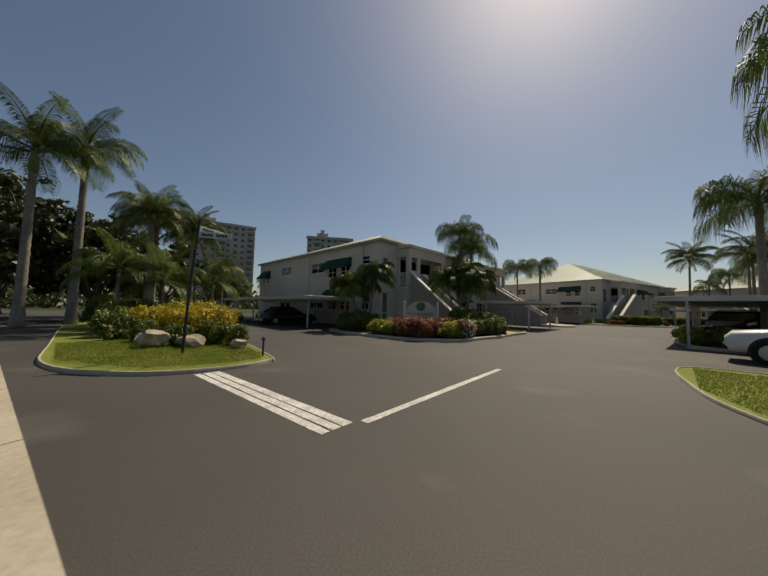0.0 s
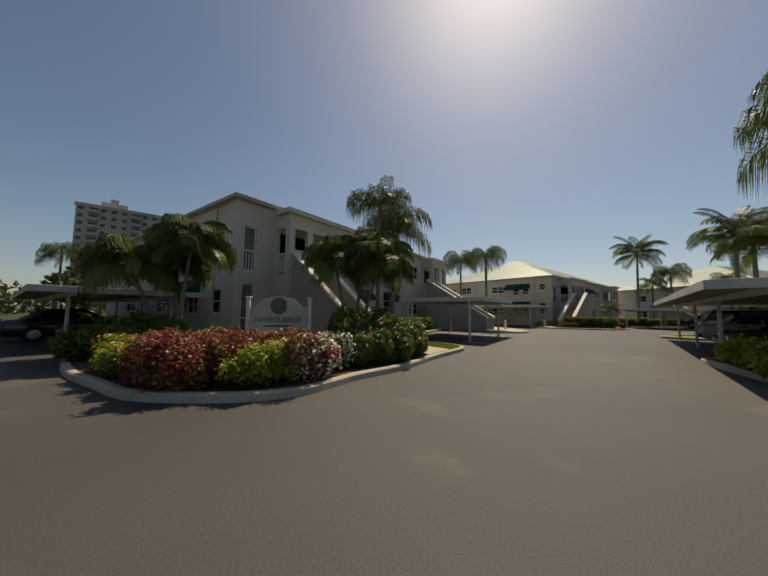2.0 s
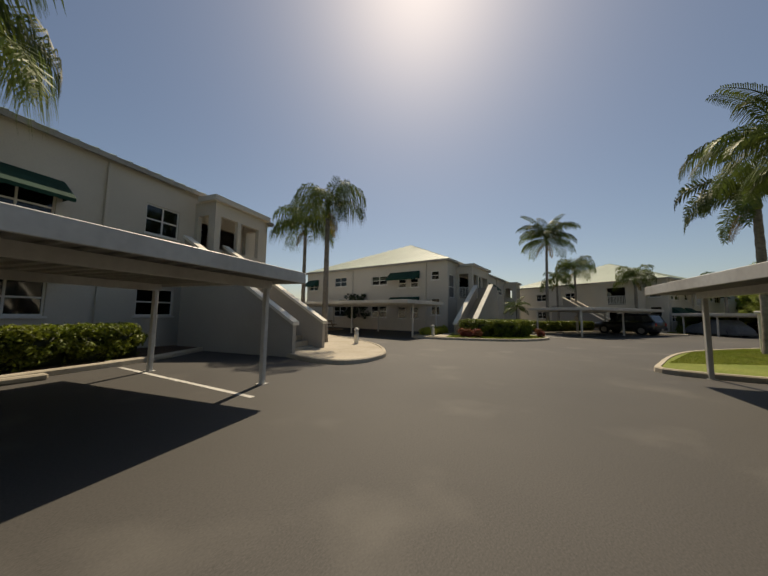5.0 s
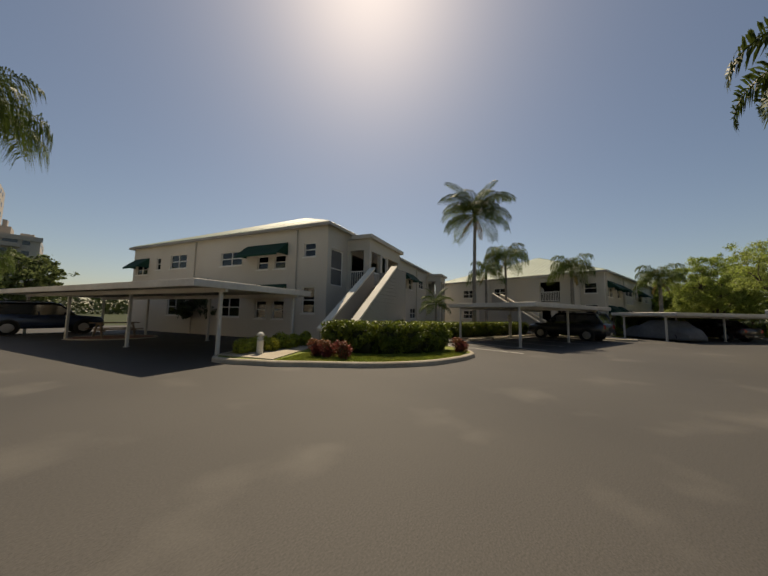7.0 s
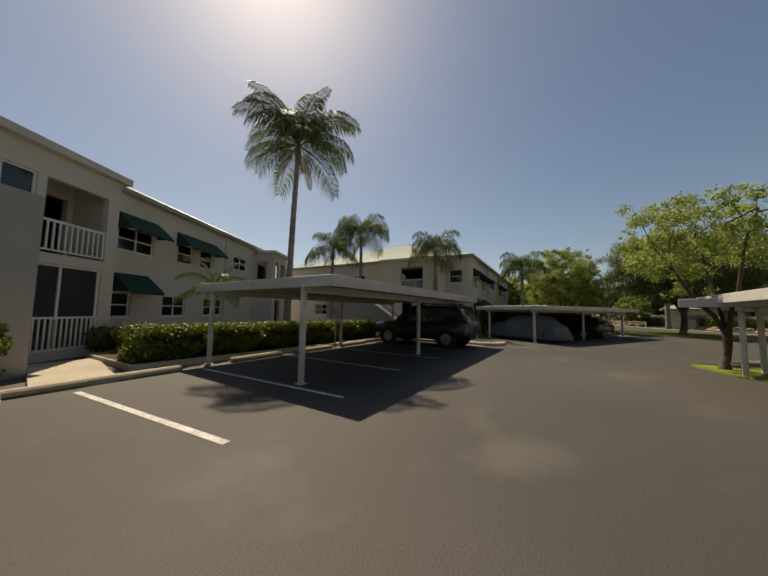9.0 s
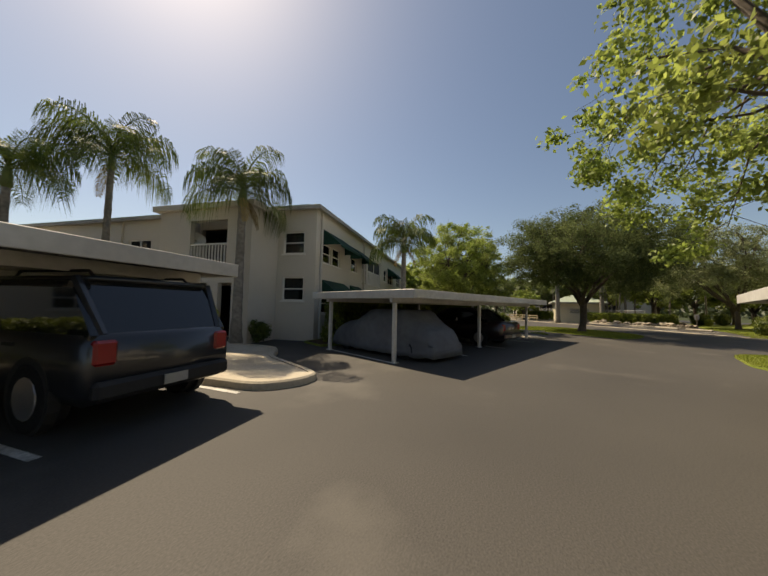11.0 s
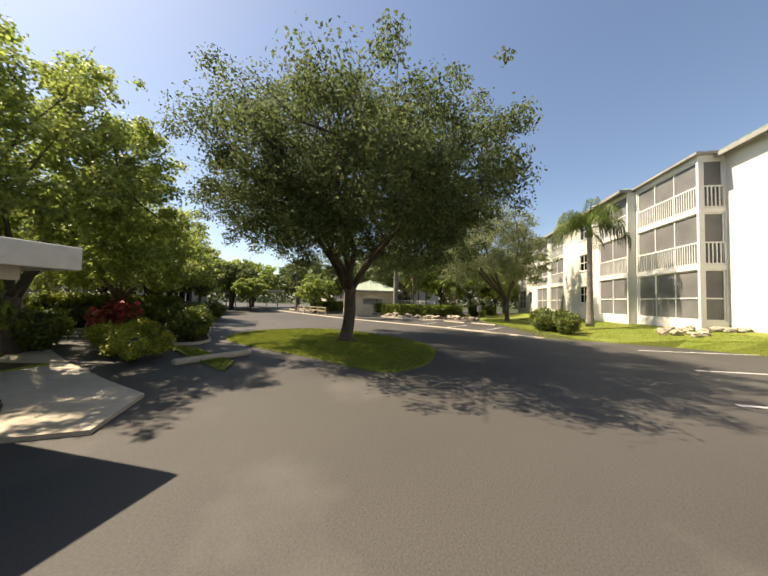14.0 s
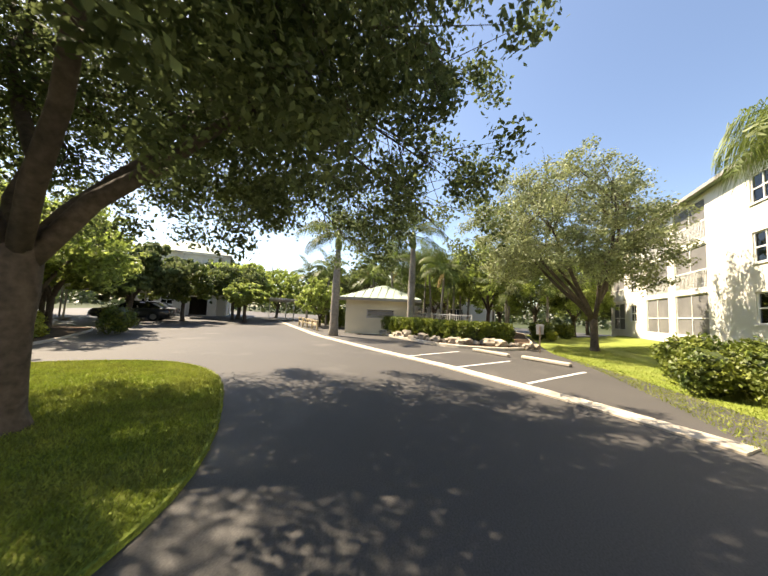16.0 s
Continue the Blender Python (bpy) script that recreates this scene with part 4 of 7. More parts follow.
# The third house: its end wall with the porch faces the second one, its long side faces the drive.
LONG = 18.0
house, face, _, drive_side = apartment(
    49.66 - LONG * math.sin(radians(7)), 37.72 + LONG * math.cos(radians(7)), -83, LONG, 22.0, 5.9, 3.8, "two-storey cream stucco apartment house with green awnings by the third carport",
    front=[(LONG - 1.48, LONG - 0.52, 3.85, 4.85, "window"), (LONG - 1.47, LONG - 0.5, 1.75, 2.8, "window"), (4.0, 5.6, 3.8, 4.8, "window"), (8.0, 9.4, 3.8, 4.8, "window"), (4.0, 5.6, 1.2, 2.2, "window"), (8.0, 9.4, 1.2, 2.2, "window")],
    far=[(0.6, 1.5, 3.55, 4.45, "window"), (1.65, 2.55, 3.55, 4.45, "window"), (4.1, 5.0, 3.6, 4.4, "window"), (6.0, 6.9, 3.05, 4.9, "rail"), (7.2, 10.4, 3.05, 5.0, "screenrail"),
         (11.5, 12.5, 3.7, 4.7, "window"), (12.9, 14.7, 3.6, 4.6, "window"), (16.5, 18.2, 3.6, 4.6, "window"), (0.6, 2.5, 1.2, 2.1, "window"), (4.1, 5.0, 1.2, 2.1, "window"), (7.2, 10.4, 0.3, 2.5, "screen"), (12.9, 14.7, 1.2, 2.2, "window")],
    bays=[(LONG - 6.0, LONG - 1.75, 1.65, [(1.5, 3.2, 3.05, 5.0, "rail"), (1.6, 2.4, 0.05, 2.4, "open"), (2.9, 3.5, 0.05, 2.4, "open")], [(0.3, 1.2, 3.05, 5.0, "rail")], [])], tall=0.92)
for a, b, z in ((0.5, 3.2, 5.1), (3.9, 6.0, 5.05), (12.7, 15.0, 5.0), (0.5, 3.2, 2.75), (3.9, 5.6, 2.75)):
    awning(drive_side, a - 0.2, b - 0.2, z, 0.75, 0.85)
stair_part(house, (LONG - 8.2, -3.5), (1, 0), (0, 1), 1.8, 3.9, 0.85, 4.5, 2.95)
part("landing", bars((LONG - 9.6, -3.5, -0.02, LONG - 8.21, -0.002, 2.95)), STUCCO_GREY, house, "grey stucco stair landing")

# The house across the drive, seen behind its carport.
house, face, end, far_side = apartment(
    37.82, 21.54, 225.5, 22.0, 16.0, 6.2, 3.6, "two-storey cream stucco apartment house across the drive",
    front=[(8.4, 9.9, 3.75, 4.75, "window"), (11.9, 13.9, 3.75, 4.75, "window"), *lower([(8.4, 9.9), (11.9, 13.5)])],
    side=[(2.0, 3.2, 3.8, 4.8, "window"), (6.0, 7.2, 3.8, 4.8, "window"), (2.0, 3.2, 1.2, 2.2, "window"), (6.0, 7.2, 1.2, 2.2, "window")],
    bays=[(1.9, 4.9, 1.4, NARROW, NARROW_SIDE, NARROW_SIDE)])
stair_part(house, (2.2, -1.42), (0, -1), (1, 0), 2.0, 4.0, 0.9, 4.4, 2.95)

# The yellow three-storey block at the turn.
BASE = 0.9
block = thing("apartment_block", pose(86.66, -0.47, BASE, 0, 0, 158), "pale yellow three-storey apartment block with screened balconies", "house")
EAVE = 7.2


def storeys(a, b, style):
    z = {"window": ((0.78, 2.0), (3.15, 4.35), (5.5, 6.65)), "balcony": ((0.05, 2.25), (2.45, 4.7), (4.9, 7.0))}[style]
    return [(a, b, *h, "window" if style == "window" else ("palescreen" if i == 0 else "palescreenrail")) for i, h in enumerate(z)]


wall_part(block, "front_wall", (23.0, 0), (31.0, 0), -0.7, EAVE, storeys(5.75, 6.95, "window"), STUCCO_YELLOW)
wall_part(block, "lanai_front", (23.02, -1.0), (27.1, -1.0), -0.7, EAVE, storeys(0.12, 3.96, "balcony"), TRIM, 0.12)
wall_part(block, "lanai_side", (27.1, -0.88), (27.1, -0.002), -0.7, EAVE, storeys(0.06, 0.82, "balcony"), TRIM, 0.12)
part("lanai_roof", bars((23.03, -1.2, EAVE + 0.002, 27.3, 0.2, EAVE + 0.1)), GUTTER, block)
wall_part(block, "end_wall", (31.0, 0.2), (31.0, 14.0), -0.7, EAVE, [*storeys(4.0, 5.2, "window")], STUCCO_YELLOW)
wall_part(block, "back_wall", (31.0, 14.2), (0, 14.2), -0.7, EAVE, (), STUCCO_YELLOW)
wall_part(block, "far_wall", (0, 14.0), (0, -1.2), -0.7, EAVE, (), STUCCO_YELLOW)
wall_part(block, "step_wall", (23.0, -1.2), (23.0, 0), -0.7, EAVE, (), STUCCO_YELLOW)
wall_part(block, "stepped_front_wall", (0, -1.4), (23.0, -1.4), -0.7, EAVE,
          [*storeys(20.0, 22.9, "balcony"), *storeys(17.2, 18.4, "window"), *storeys(11.3, 14.3, "balcony"), *storeys(7.5, 10.5, "balcony"), *storeys(4.6, 5.8, "window"), *storeys(0.6, 3.4, "balcony")], STUCCO_YELLOW)
for z in (2.28, 4.73):
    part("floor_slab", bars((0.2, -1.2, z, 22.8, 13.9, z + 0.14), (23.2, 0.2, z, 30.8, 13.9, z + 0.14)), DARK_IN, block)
part("inner_wall", bars((0.2, 2.4, 0, 30.8, 2.5, 7.0)), CURTAIN, block)
part("inner_floor", bars((0.2, -1.2, -0.1, 22.8, 13.9, 0.02), (23.2, 0.2, -0.1, 30.8, 13.9, 0.02)), CONCRETE, block)
hip_roof(block, 23.0, 0, 31.0, 14.2, EAVE, 2.6, 0.4)
hip_roof(block, 0, -1.4, 22.6, 14.2, EAVE + 0.05, 3.0, 0.4)

# ---- carports ----
carport(10.04, 22.32, 50, 6.0, 5.0, (0.15, 5.85), "carports", z=2.1, front=0.85, back=0.8)
carport(34.0, 34.6, 3.5, 9.6, 5.2, (0.1, 5.3, 9.4), "carports", z=1.97, front=0.85, back=0.8)
carport(46.44, 32.75, -24, 10.2, 4.5, (0.2, 4.85, 9.75), "carports", z=1.72, front=0.8, back=0.85)
carport(12.24, 50.75, -58, 16.4, 5.0, (0.3, 5.4, 10.8, 16.1), "carports", z=2.2)
carport(-18.97, 29.7, -42, 16.8, 5.0, (0.3, 5.5, 11.0, 15.6), "carports", z=2.05)
carport(22.66, 25.65, 225.5, 15.8, 5.2, (0.3, 6.1, 10.6, 15.5), "carports", z=2.1)
carport(42.6, 28.38, 184, 5.4, 5.0, (0.4, 5.0), "carports", z=1.85)
carport(50.27, 24.95, 155.5, 9.6, 5.0, (0.4, 5.0, 9.3), "carports", z=1.76)

# ---- kerbs, islands and markings ----
PAVER = material("red_paver", (0.30, 0.15, 0.11), 0.9, 0.25, 9, 3.0, 0.3, other=(0.22, 0.12, 0.09))
for x0, y0, x1, y1 in ((9.19, 23.23, 10.26, 22.07), (13.04, 26.38, 9.74, 30.24), (10.98, 24.15, 7.67, 28.03), (31.27, 37.84, 31.91, 33.95), (33.47, 38.39, 33.92, 34.16), (38.5, 38.77, 38.84, 34.8), (43.42, 38.83, 43.39, 34.84),
                       (36.1, 38.76, 36.45, 34.7), (40.96, 38.92, 41.15, 34.86), (46.83, 33.32, 48.23, 36.2), (48.93, 31.73, 50.33, 34.63), (51.34, 30.63, 52.89, 33.74), (54.08, 29.36, 55.57, 32.39),
                       (38.96, 28.07, 38.9, 27.32), (47.4, 25.97, 46.28, 22.63), (45.58, 26.89, 44.64, 23.63), (49.73, 24.7, 48.53, 21.44), (18.92, 20.36, 21.29, 17.88),
                       (60.4, 15.9, 58.9, 11.2), (57.75, 17.7, 56.2, 13.5), (55.75, 20.1, 54.7, 17.6), (66.55, 18.2, 68.47, 15.63), (68.03, 19.64, 69.93, 17.2), (69.57, 21.04, 71.89, 18.48)):
    line(x0, y0, x1, y1)
line(-0.48, 3.81, 2.4, 7.57, 0.13)
for k, w in ((-0.21, 0.13), (-0.04, 0.15), (0.14, 0.16)):
    line(-4.15 + k * 0.6, 6.1 + k * 0.8, -0.75 + k * 0.6, 3.6 + k * 0.8, w, name="stop_line", label="worn wide white stop line across the entrance")
gutter = thing("gutter", pose(0, 0, 0), "pale concrete valley gutter in jointed slabs beside the road", "gutter", "", "structure")
way = Vector((0.848, -0.53, 0))
side = Vector((0.53, 0.848, 0)) * 0.29
start = Vector((-39.7, 24.9, 0))
bm = bmesh.new()
for a in (Vector(), way * 2.98):
    for s in (-1, 0, 1):
        bm.verts.new(a + side * s + Vector((0, 0, 0.012 if s else -0.002)))
bm.verts.ensure_lookup_table()
v = bm.verts[:]
bm.faces.new((v[0], v[1], v[4], v[3])), bm.faces.new((v[1], v[2], v[5], v[4]))
for s, t in ((0, 3), (5, 2)):
    a, b = v[s], v[t]
    bm.faces.new((a, b, bm.verts.new(b.co - Vector((0, 0, 0.05))), bm.verts.new(a.co - Vector((0, 0, 0.05)))))
slab = mesh_of("slab", bm, CONCRETE)
for k in range(20):
    piece = part("slab", slab, None, gutter)
    piece.location = start + way * 3.0 * k

ENTRY = [(-11.35, 8.69), (-7.89, 5.99), (-5.4, 5.56), (-3.97, 6.38), (-3.44, 7.39), (-3.79, 8.19), (-7.49, 12.57), (-13.66, 20.14), (-20.28, 25.92), (-26.09, 24.24), (-22.02, 17.92)]
BED = [(-3.9, 17.0), (-2.4, 15.4), (-0.9, 14.3), (0.04, 13.64), (0.95, 13.4), (2.05, 13.38), (2.93, 13.7), (3.45, 14.29), (3.95, 14.9), (5.05, 15.9), (6.25, 17.5), (7.4, 18.85), (7.85, 19.4), (8.08, 20.0), (7.95, 20.7), (7.3, 21.5), (5.5, 23.0), (4.8, 23.6), (8.3, 28.7), (10.3, 31.6), (11.0, 35.4), (4.0, 29.5), (-2.6, 21.8), (-4.6, 18.6)]
ISLE_2 = [(14.2, 30.1), (14.85, 29.3), (15.4, 29.07), (16.2, 29.4), (17.1, 30.5), (17.7, 33.2), (17.2, 36.6), (16.0, 40.0), (12.4, 37.0), (13.0, 33.0)]
ISLE_B = [(21.5, 37.3), (22.61, 35.67), (23.76, 34.88), (25.03, 34.07), (26.18, 33.69), (27.25, 33.61), (28.77, 33.93), (29.75, 34.6), (30.3, 36.2), (30.3, 39.2), (28.0, 40.0), (24.0, 39.6)]
LAWN_R = [(22.91, 25.17), (24.15, 26.21), (28.62, 27.55), (33.25, 27.47), (34.38, 27.01), (35.27, 23.44), (29.42, 21.49), (25.65, 22.36)]
LAWN_0 = [(7.73, 8.56), (5.58, 6.12), (4.78, 4.06), (4.77, 2.37), (7.14, -0.43), (11.92, 1.98), (10.2, 5.86)]
ISLE_S = [(12.28, 13.03), (12.78, 14.18), (13.76, 15.86), (14.93, 16.89), (17.31, 14.28), (15.14, 10.91)]
APRON = [(43.2, 38.2), (43.3, 36.8), (43.5, 35.7), (43.57, 34.75), (43.97, 34.31), (44.4, 34.18), (44.8, 34.33), (45.3, 35.24), (45.9, 36.3), (47.2, 37.6), (46.5, 40.5), (43.6, 40.0)]
BED_4 = [(32.29, 39.23), (43.51, 39.52), (43.61, 43.64), (40.32, 45.34), (31.97, 42.27)]
BED_5 = [(48.5, 36.58), (59.24, 31.41), (60.15, 36.64), (49.12, 37.74)]
LAWN_8 = [(53.4, 23.2), (51.7, 24.1), (50.4, 24.5), (49.8, 23.9), (49.5, 21.5), (50.0, 18.5), (52.8, 19.0), (53.6, 21.5)]
OAK_LAWN = [(61.5, 28.2), (59.65, 26.4), (58.3, 25.2), (58.5, 24.35), (59.4, 23.6), (60.8, 23.0), (62.3, 23.0), (64.3, 23.9), (66.0, 25.1), (66.8, 26.8), (65.9, 29.0), (63.5, 29.6)]
PATH_BED = [(62.09, 30.75), (62.54, 29.8), (64.56, 30.5), (67.39, 31.43), (70.29, 32.96), (73.82, 36), (72.24, 39.96), (68.32, 38.48), (64.71, 34.09)]
LOT_BED = [(73.84, 14.8), (73.16, 18.22), (76.28, 20.59), (83.98, 24.85), (91.71, 30.55), (99.05, 18.6), (90.08, 9.14), (81.08, 11.34)]
island("entry_island", ENTRY, "grassy entrance island with shrubs and palms", GRASS, 0.09, 0.06)
island("sign_bed", BED, "mulched planting bed with concrete kerb round the entrance sign", MULCH)
island("stair_island", ISLE_2, "kerbed island with concrete apron at the stair foot", CONCRETE)
island("hedge_island", ISLE_B, "rounded kerbed lawn island with clipped hedge", GRASS)
island("right_lawn", LAWN_R, "narrow kerbed lawn beside the drive", GRASS)
island("corner_lawn", LAWN_0, "mown corner lawn at the drive", GRASS, 0.06, 0.05)
island("shrub_island", ISLE_S, "small kerbed shrub island between parked cars", MULCH)
island("stair_apron", APRON, "pale concrete apron with kerb at the house corner", CONCRETE)
island("hedge_bed", BED_4, "mulched bed behind the carport", MULCH, smooth=0)
island("back_bed", BED_5, "mulched hedge bed behind the carport", MULCH, 0.08, 0.05, smooth=0, edging=GRASS)
island("side_lawn", LAWN_8, "mown lawn tongue between parking stalls", GRASS, 0.05, 0.04, edging=GRASS)
island("oak_lawn", OAK_LAWN, "lawn under the spreading oak", GRASS, 0.04, 0.04, edging=GRASS)
island("grass_tongue", [(58.56, 28.14), (59.39, 28.18), (61.08, 29.51), (61.8, 30.49), (61.46, 30.43), (60.13, 29.43)], "tongue of lawn between the stall and the footpath", GRASS, 0.05, 0.04, 0, GRASS)
island("tree_patch", [(42.97, 28.48), (43.25, 26.76), (41.44, 26.49), (40.81, 27.5), (41.49, 28.18)], "rough grass patch round the thin tree", GRASS, 0.05, 0.04, edging=GRASS)
island("table_pad", [(17.61 + 1.8 * math.cos(k * 0.393), 47.21 + 1.5 * math.sin(k * 0.393)) for k in range(16)], "round pad of reddish pavers under the carport", PAVER, 0.05, 0.12, 0)
island("path_bed", PATH_BED, "mulched planting bed beside the footpath", MULCH, 0.08, 0.08)
island("rock_bed", LOT_BED, "mulched bed with boulders behind the parking stalls", MULCH)


def paved(name, outline, z, label, mat=None):
    bm = bmesh.new()
    prism(bm, outline, z - 0.06, z)
    return solid(name, bm, mat or CONCRETE, label, "path", "", "structure")


paved("stair_path", [(6.1, 17.6), (7.15, 18.85), (6.2, 20.3), (4.9, 22.1), (4.2, 22.6), (3.3, 21.5), (4.7, 20.3)], 0.15, "pale concrete path to the stair foot")
STAIR_LAWN = [(7.25, 18.95), (7.7, 19.45), (7.9, 20.0), (7.78, 20.6), (7.15, 21.35), (5.5, 22.8), (5.0, 22.2), (6.3, 20.4)]
paved("stair_lawn", STAIR_LAWN, 0.135, "small mown lawn corner beside the stair path", GRASS)
paved("hedge_path", [(21.75, 37.3), (22.9, 35.75), (25.5, 38.9), (25.3, 39.6), (24.2, 39.4)], 0.15, "pale concrete path beside the lawn island")
paved("court_path", [(30.75, 38.15), (31.9, 38.3), (32.15, 41.9), (30.9, 41.6)], 0.06, "pale concrete path to the porch")
paved("end_path", [(56.0, 28.6), (57.2, 28.75), (58.0, 29.7), (59.6, 31.4), (61.6, 33.3), (64.4, 36.2), (63.6, 36.9), (60.6, 34.0), (58.5, 31.7), (56.9, 30.1), (55.9, 29.35)], 0.05, "curving pale concrete footpath")
bm = bmesh.new()
edge = [(63.31, 17.22), (65, 18.02), (67.96, 19.81), (71.19, 22.24), (75.59, 25.32), (79.82, 27.57), (83.68, 29.6), (89.82, 32.74)]
for (x0, y0), (x1, y1) in zip(edge, edge[1:]):
    d = (Vector((x1, y1)) - Vector((x0, y0)))
    n = Vector((d.y, -d.x)).normalized() * 0.42
    prism(bm, [(x0, y0), (x0 + n.x, y0 + n.y), (x1 + n.x, y1 + n.y), (x1, y1)], -0.02, 0.03)
solid("road_kerb", bm, CONCRETE, "low pale concrete kerb strip along the curve", "kerb", "", "structure")


def slope(x, y):
    """The lawn that climbs to the yellow block."""
    d = (x - 57.9) * 0.375 + (y - 11.1) * 0.927
    return max(0.0, min(0.6, 0.62 - 0.12 * max(0.0, d))) + 0.03


REACH = ((-0.5, 0.5, 2.3, 2.6, 4.8, 8.6, 13.0, 30.0), (0.6, 1.6, 4.1, 6.6, 7.1, 8.0, 9.4, 9.6))
bm = bmesh.new()
for i in range(36):
    for j in range(8):
        q = []
        for a, b in ((i, j), (i + 1, j), (i + 1, j + 1), (i, j + 1)):
            u = -0.5 + a * (0.6 if a < 10 else 0.9) - (0 if a < 10 else 3.0)
            d = np.interp(u, REACH[0], REACH[1]) * b / 8 - 0.1
            px, py = 57.9 + 0.927 * u + 0.375 * d, 11.1 - 0.375 * u + 0.927 * d
            q.append(bm.verts.new((px, py, slope(px, py) if 0 < a < 36 and b < 8 else -0.06)))
        bm.faces.new(q)
bmesh.ops.remove_doubles(bm, verts=bm.verts[:], dist=0.001)
solid("block_lawn", bm, GRASS, "sunlit lawn rising to the yellow block", "lawn", "", "structure")

# Concrete wheel stops at the heads of the stalls.
bm = bmesh.new()
bevelled(bm, -0.85, -0.09, 0, 0.85, 0.09, 0.13, 0.035)
stop_mesh = mesh_of("wheel_stop", bm, CONCRETE)
for x, y, a in ((5.93, 23.67, 50), (8.38, 28.49, 47.24), (9.87, 31.13, 47.5), (30.6, 38.18, 8.67), (32.21, 38.44, 7.39), (35.16, 38.9, 6.71), (37.5, 39.05, 5.43), (39.81, 39.33, 4.11), (51.27, 34.98, -24.07), (53.99, 33.74, -23.44), (56.6, 32.52, -22.17), (59.8, 28.7, -46), (69.96, 16.01, 32.08), (71.59, 17.31, 32.59)):
    ob = new("wheel_stop", stop_mesh)
    ob.matrix_world = pose(x, y, 0, 0, 0, a)
    tagged(ob, "worn concrete wheel stop on asphalt", "wheel stop", "wheel stops")

# ---- lawns ----
turf(STAIR_LAWN, 7000, 0.135)
turf([(22.9, 35.6), (23.9, 35.05), (25.1, 34.27), (26.2, 33.9), (27.2, 33.82), (28.65, 34.1), (29.5, 34.7), (29.2, 35.4), (27.8, 34.9), (26.2, 35.3), (25.2, 36.2), (24.4, 37.0)], 9000, 0.125)
turf([(-11.06, 8.69), (-7.9, 6.21), (-5.41, 5.77), (-4.08, 6.54), (-3.64, 7.38), (-3.98, 8.07), (-6.84, 11.17), (-9.75, 10.59)], 14000, 0.125)
turf([(7.63, 8.37), (5.67, 6.11), (4.92, 4.04), (4.86, 2.46), (7.15, -0.23), (11.74, 2.11), (10.01, 5.79)], 16000, 0.045)
turf(smooth_outline(OAK_LAWN, 5), 45000, 0.025)
turf([(58.67, 28.22), (59.41, 28.27), (61.04, 29.51), (61.71, 30.4), (60.11, 29.33)], 1200, 0.035)
turf([(24.22, 25.98), (28.61, 27.34), (33.04, 27.29), (33.16, 25.37), (27.73, 24.37)], 9000, 0.125)
turf(smooth_outline(LAWN_8, 5), 9000, 0.035)
LAWN_RED = [(58.37, 12.12), (61.75, 14.65), (63.11, 17.08), (65.08, 16.29), (68.46, 15.18), (72.76, 14.26), (76.71, 11.76), (76.27, 2.87)]
turf(LAWN_RED, 26000, 0.0, 0.03, 3, lambda x, y: slope(x, y))

# ---- cars ----
def paint(name, colour):
    m = material(name, colour, 0.35, 0.03, 4, 0.4, 0.0, other=tuple(c * 0.92 for c in colour), gloss=0.6)
    m.node_tree.nodes["Principled BSDF"].inputs["Coat Weight"].default_value = 0.7
    m.node_tree.nodes["Principled BSDF"].inputs["Coat Roughness"].default_value = 0.08
    return m


WHITE_PAINT, BLACK_PAINT, MAROON_PAINT = paint("white_paint", (0.70, 0.69, 0.66)), paint("black_paint", (0.015, 0.016, 0.018)), paint("maroon_paint", (0.016, 0.003, 0.003))
SILVER_PAINT, BLUE_PAINT = paint("silver_paint", (0.42, 0.42, 0.42)), paint("blue_paint", (0.02, 0.035, 0.08))
RUBBER = material("rubber", (0.02, 0.02, 0.02), 0.9, 0.2, 20, 1.0, 0.1)
ALLOY = material("alloy", (0.45, 0.45, 0.46), 0.35, 0.05, 6, 0.5, 0.0, metal=0.8)
CAR_GLASS = material("car_glass", (0.012, 0.014, 0.015), 0.05, 0.05, 2, 0.5, 0.0, gloss=0.8)
LAMP_RED = material("tail_lamp", (0.35, 0.012, 0.012), 0.2, 0.05, 4, 0.5, 0.0, gloss=0.7)
LAMP_CLEAR = material("head_lamp", (0.2, 0.21, 0.22), 0.12, 0.05, 4, 0.5, 0.0, gloss=0.8)
PLASTIC = material("black_plastic", (0.03, 0.03, 0.03), 0.7, 0.1, 10, 0.5, 0.05)
COVER = material("car_cover", (0.15, 0.16, 0.175), 0.85, 0.12, 5, 0.8, 0.3, other=(0.11, 0.117, 0.13))


def loft(bm, stations):
    """A skin over cross-sections (x, low, belly, shoulder, top, half width low, half width mid, half width top)."""
    rings = []
    for x, z0, z1, z2, z3, w0, w1, w2 in stations:
        rings.append([bm.verts.new(v) for v in ((x, -w0, z0), (x, -w1, z1), (x, -w1, z2), (x, -w2, z3), (x, w2, z3), (x, w1, z2), (x, w1, z1), (x, w0, z0))])
    for r, s in zip(rings, rings[1:]):
        for i in range(8):
            bm.faces.new((r[i], r[(i + 1) % 8], s[(i + 1) % 8], s[i]))
    bm.faces.new(rings[0][::-1]), bm.faces.new(rings[-1])


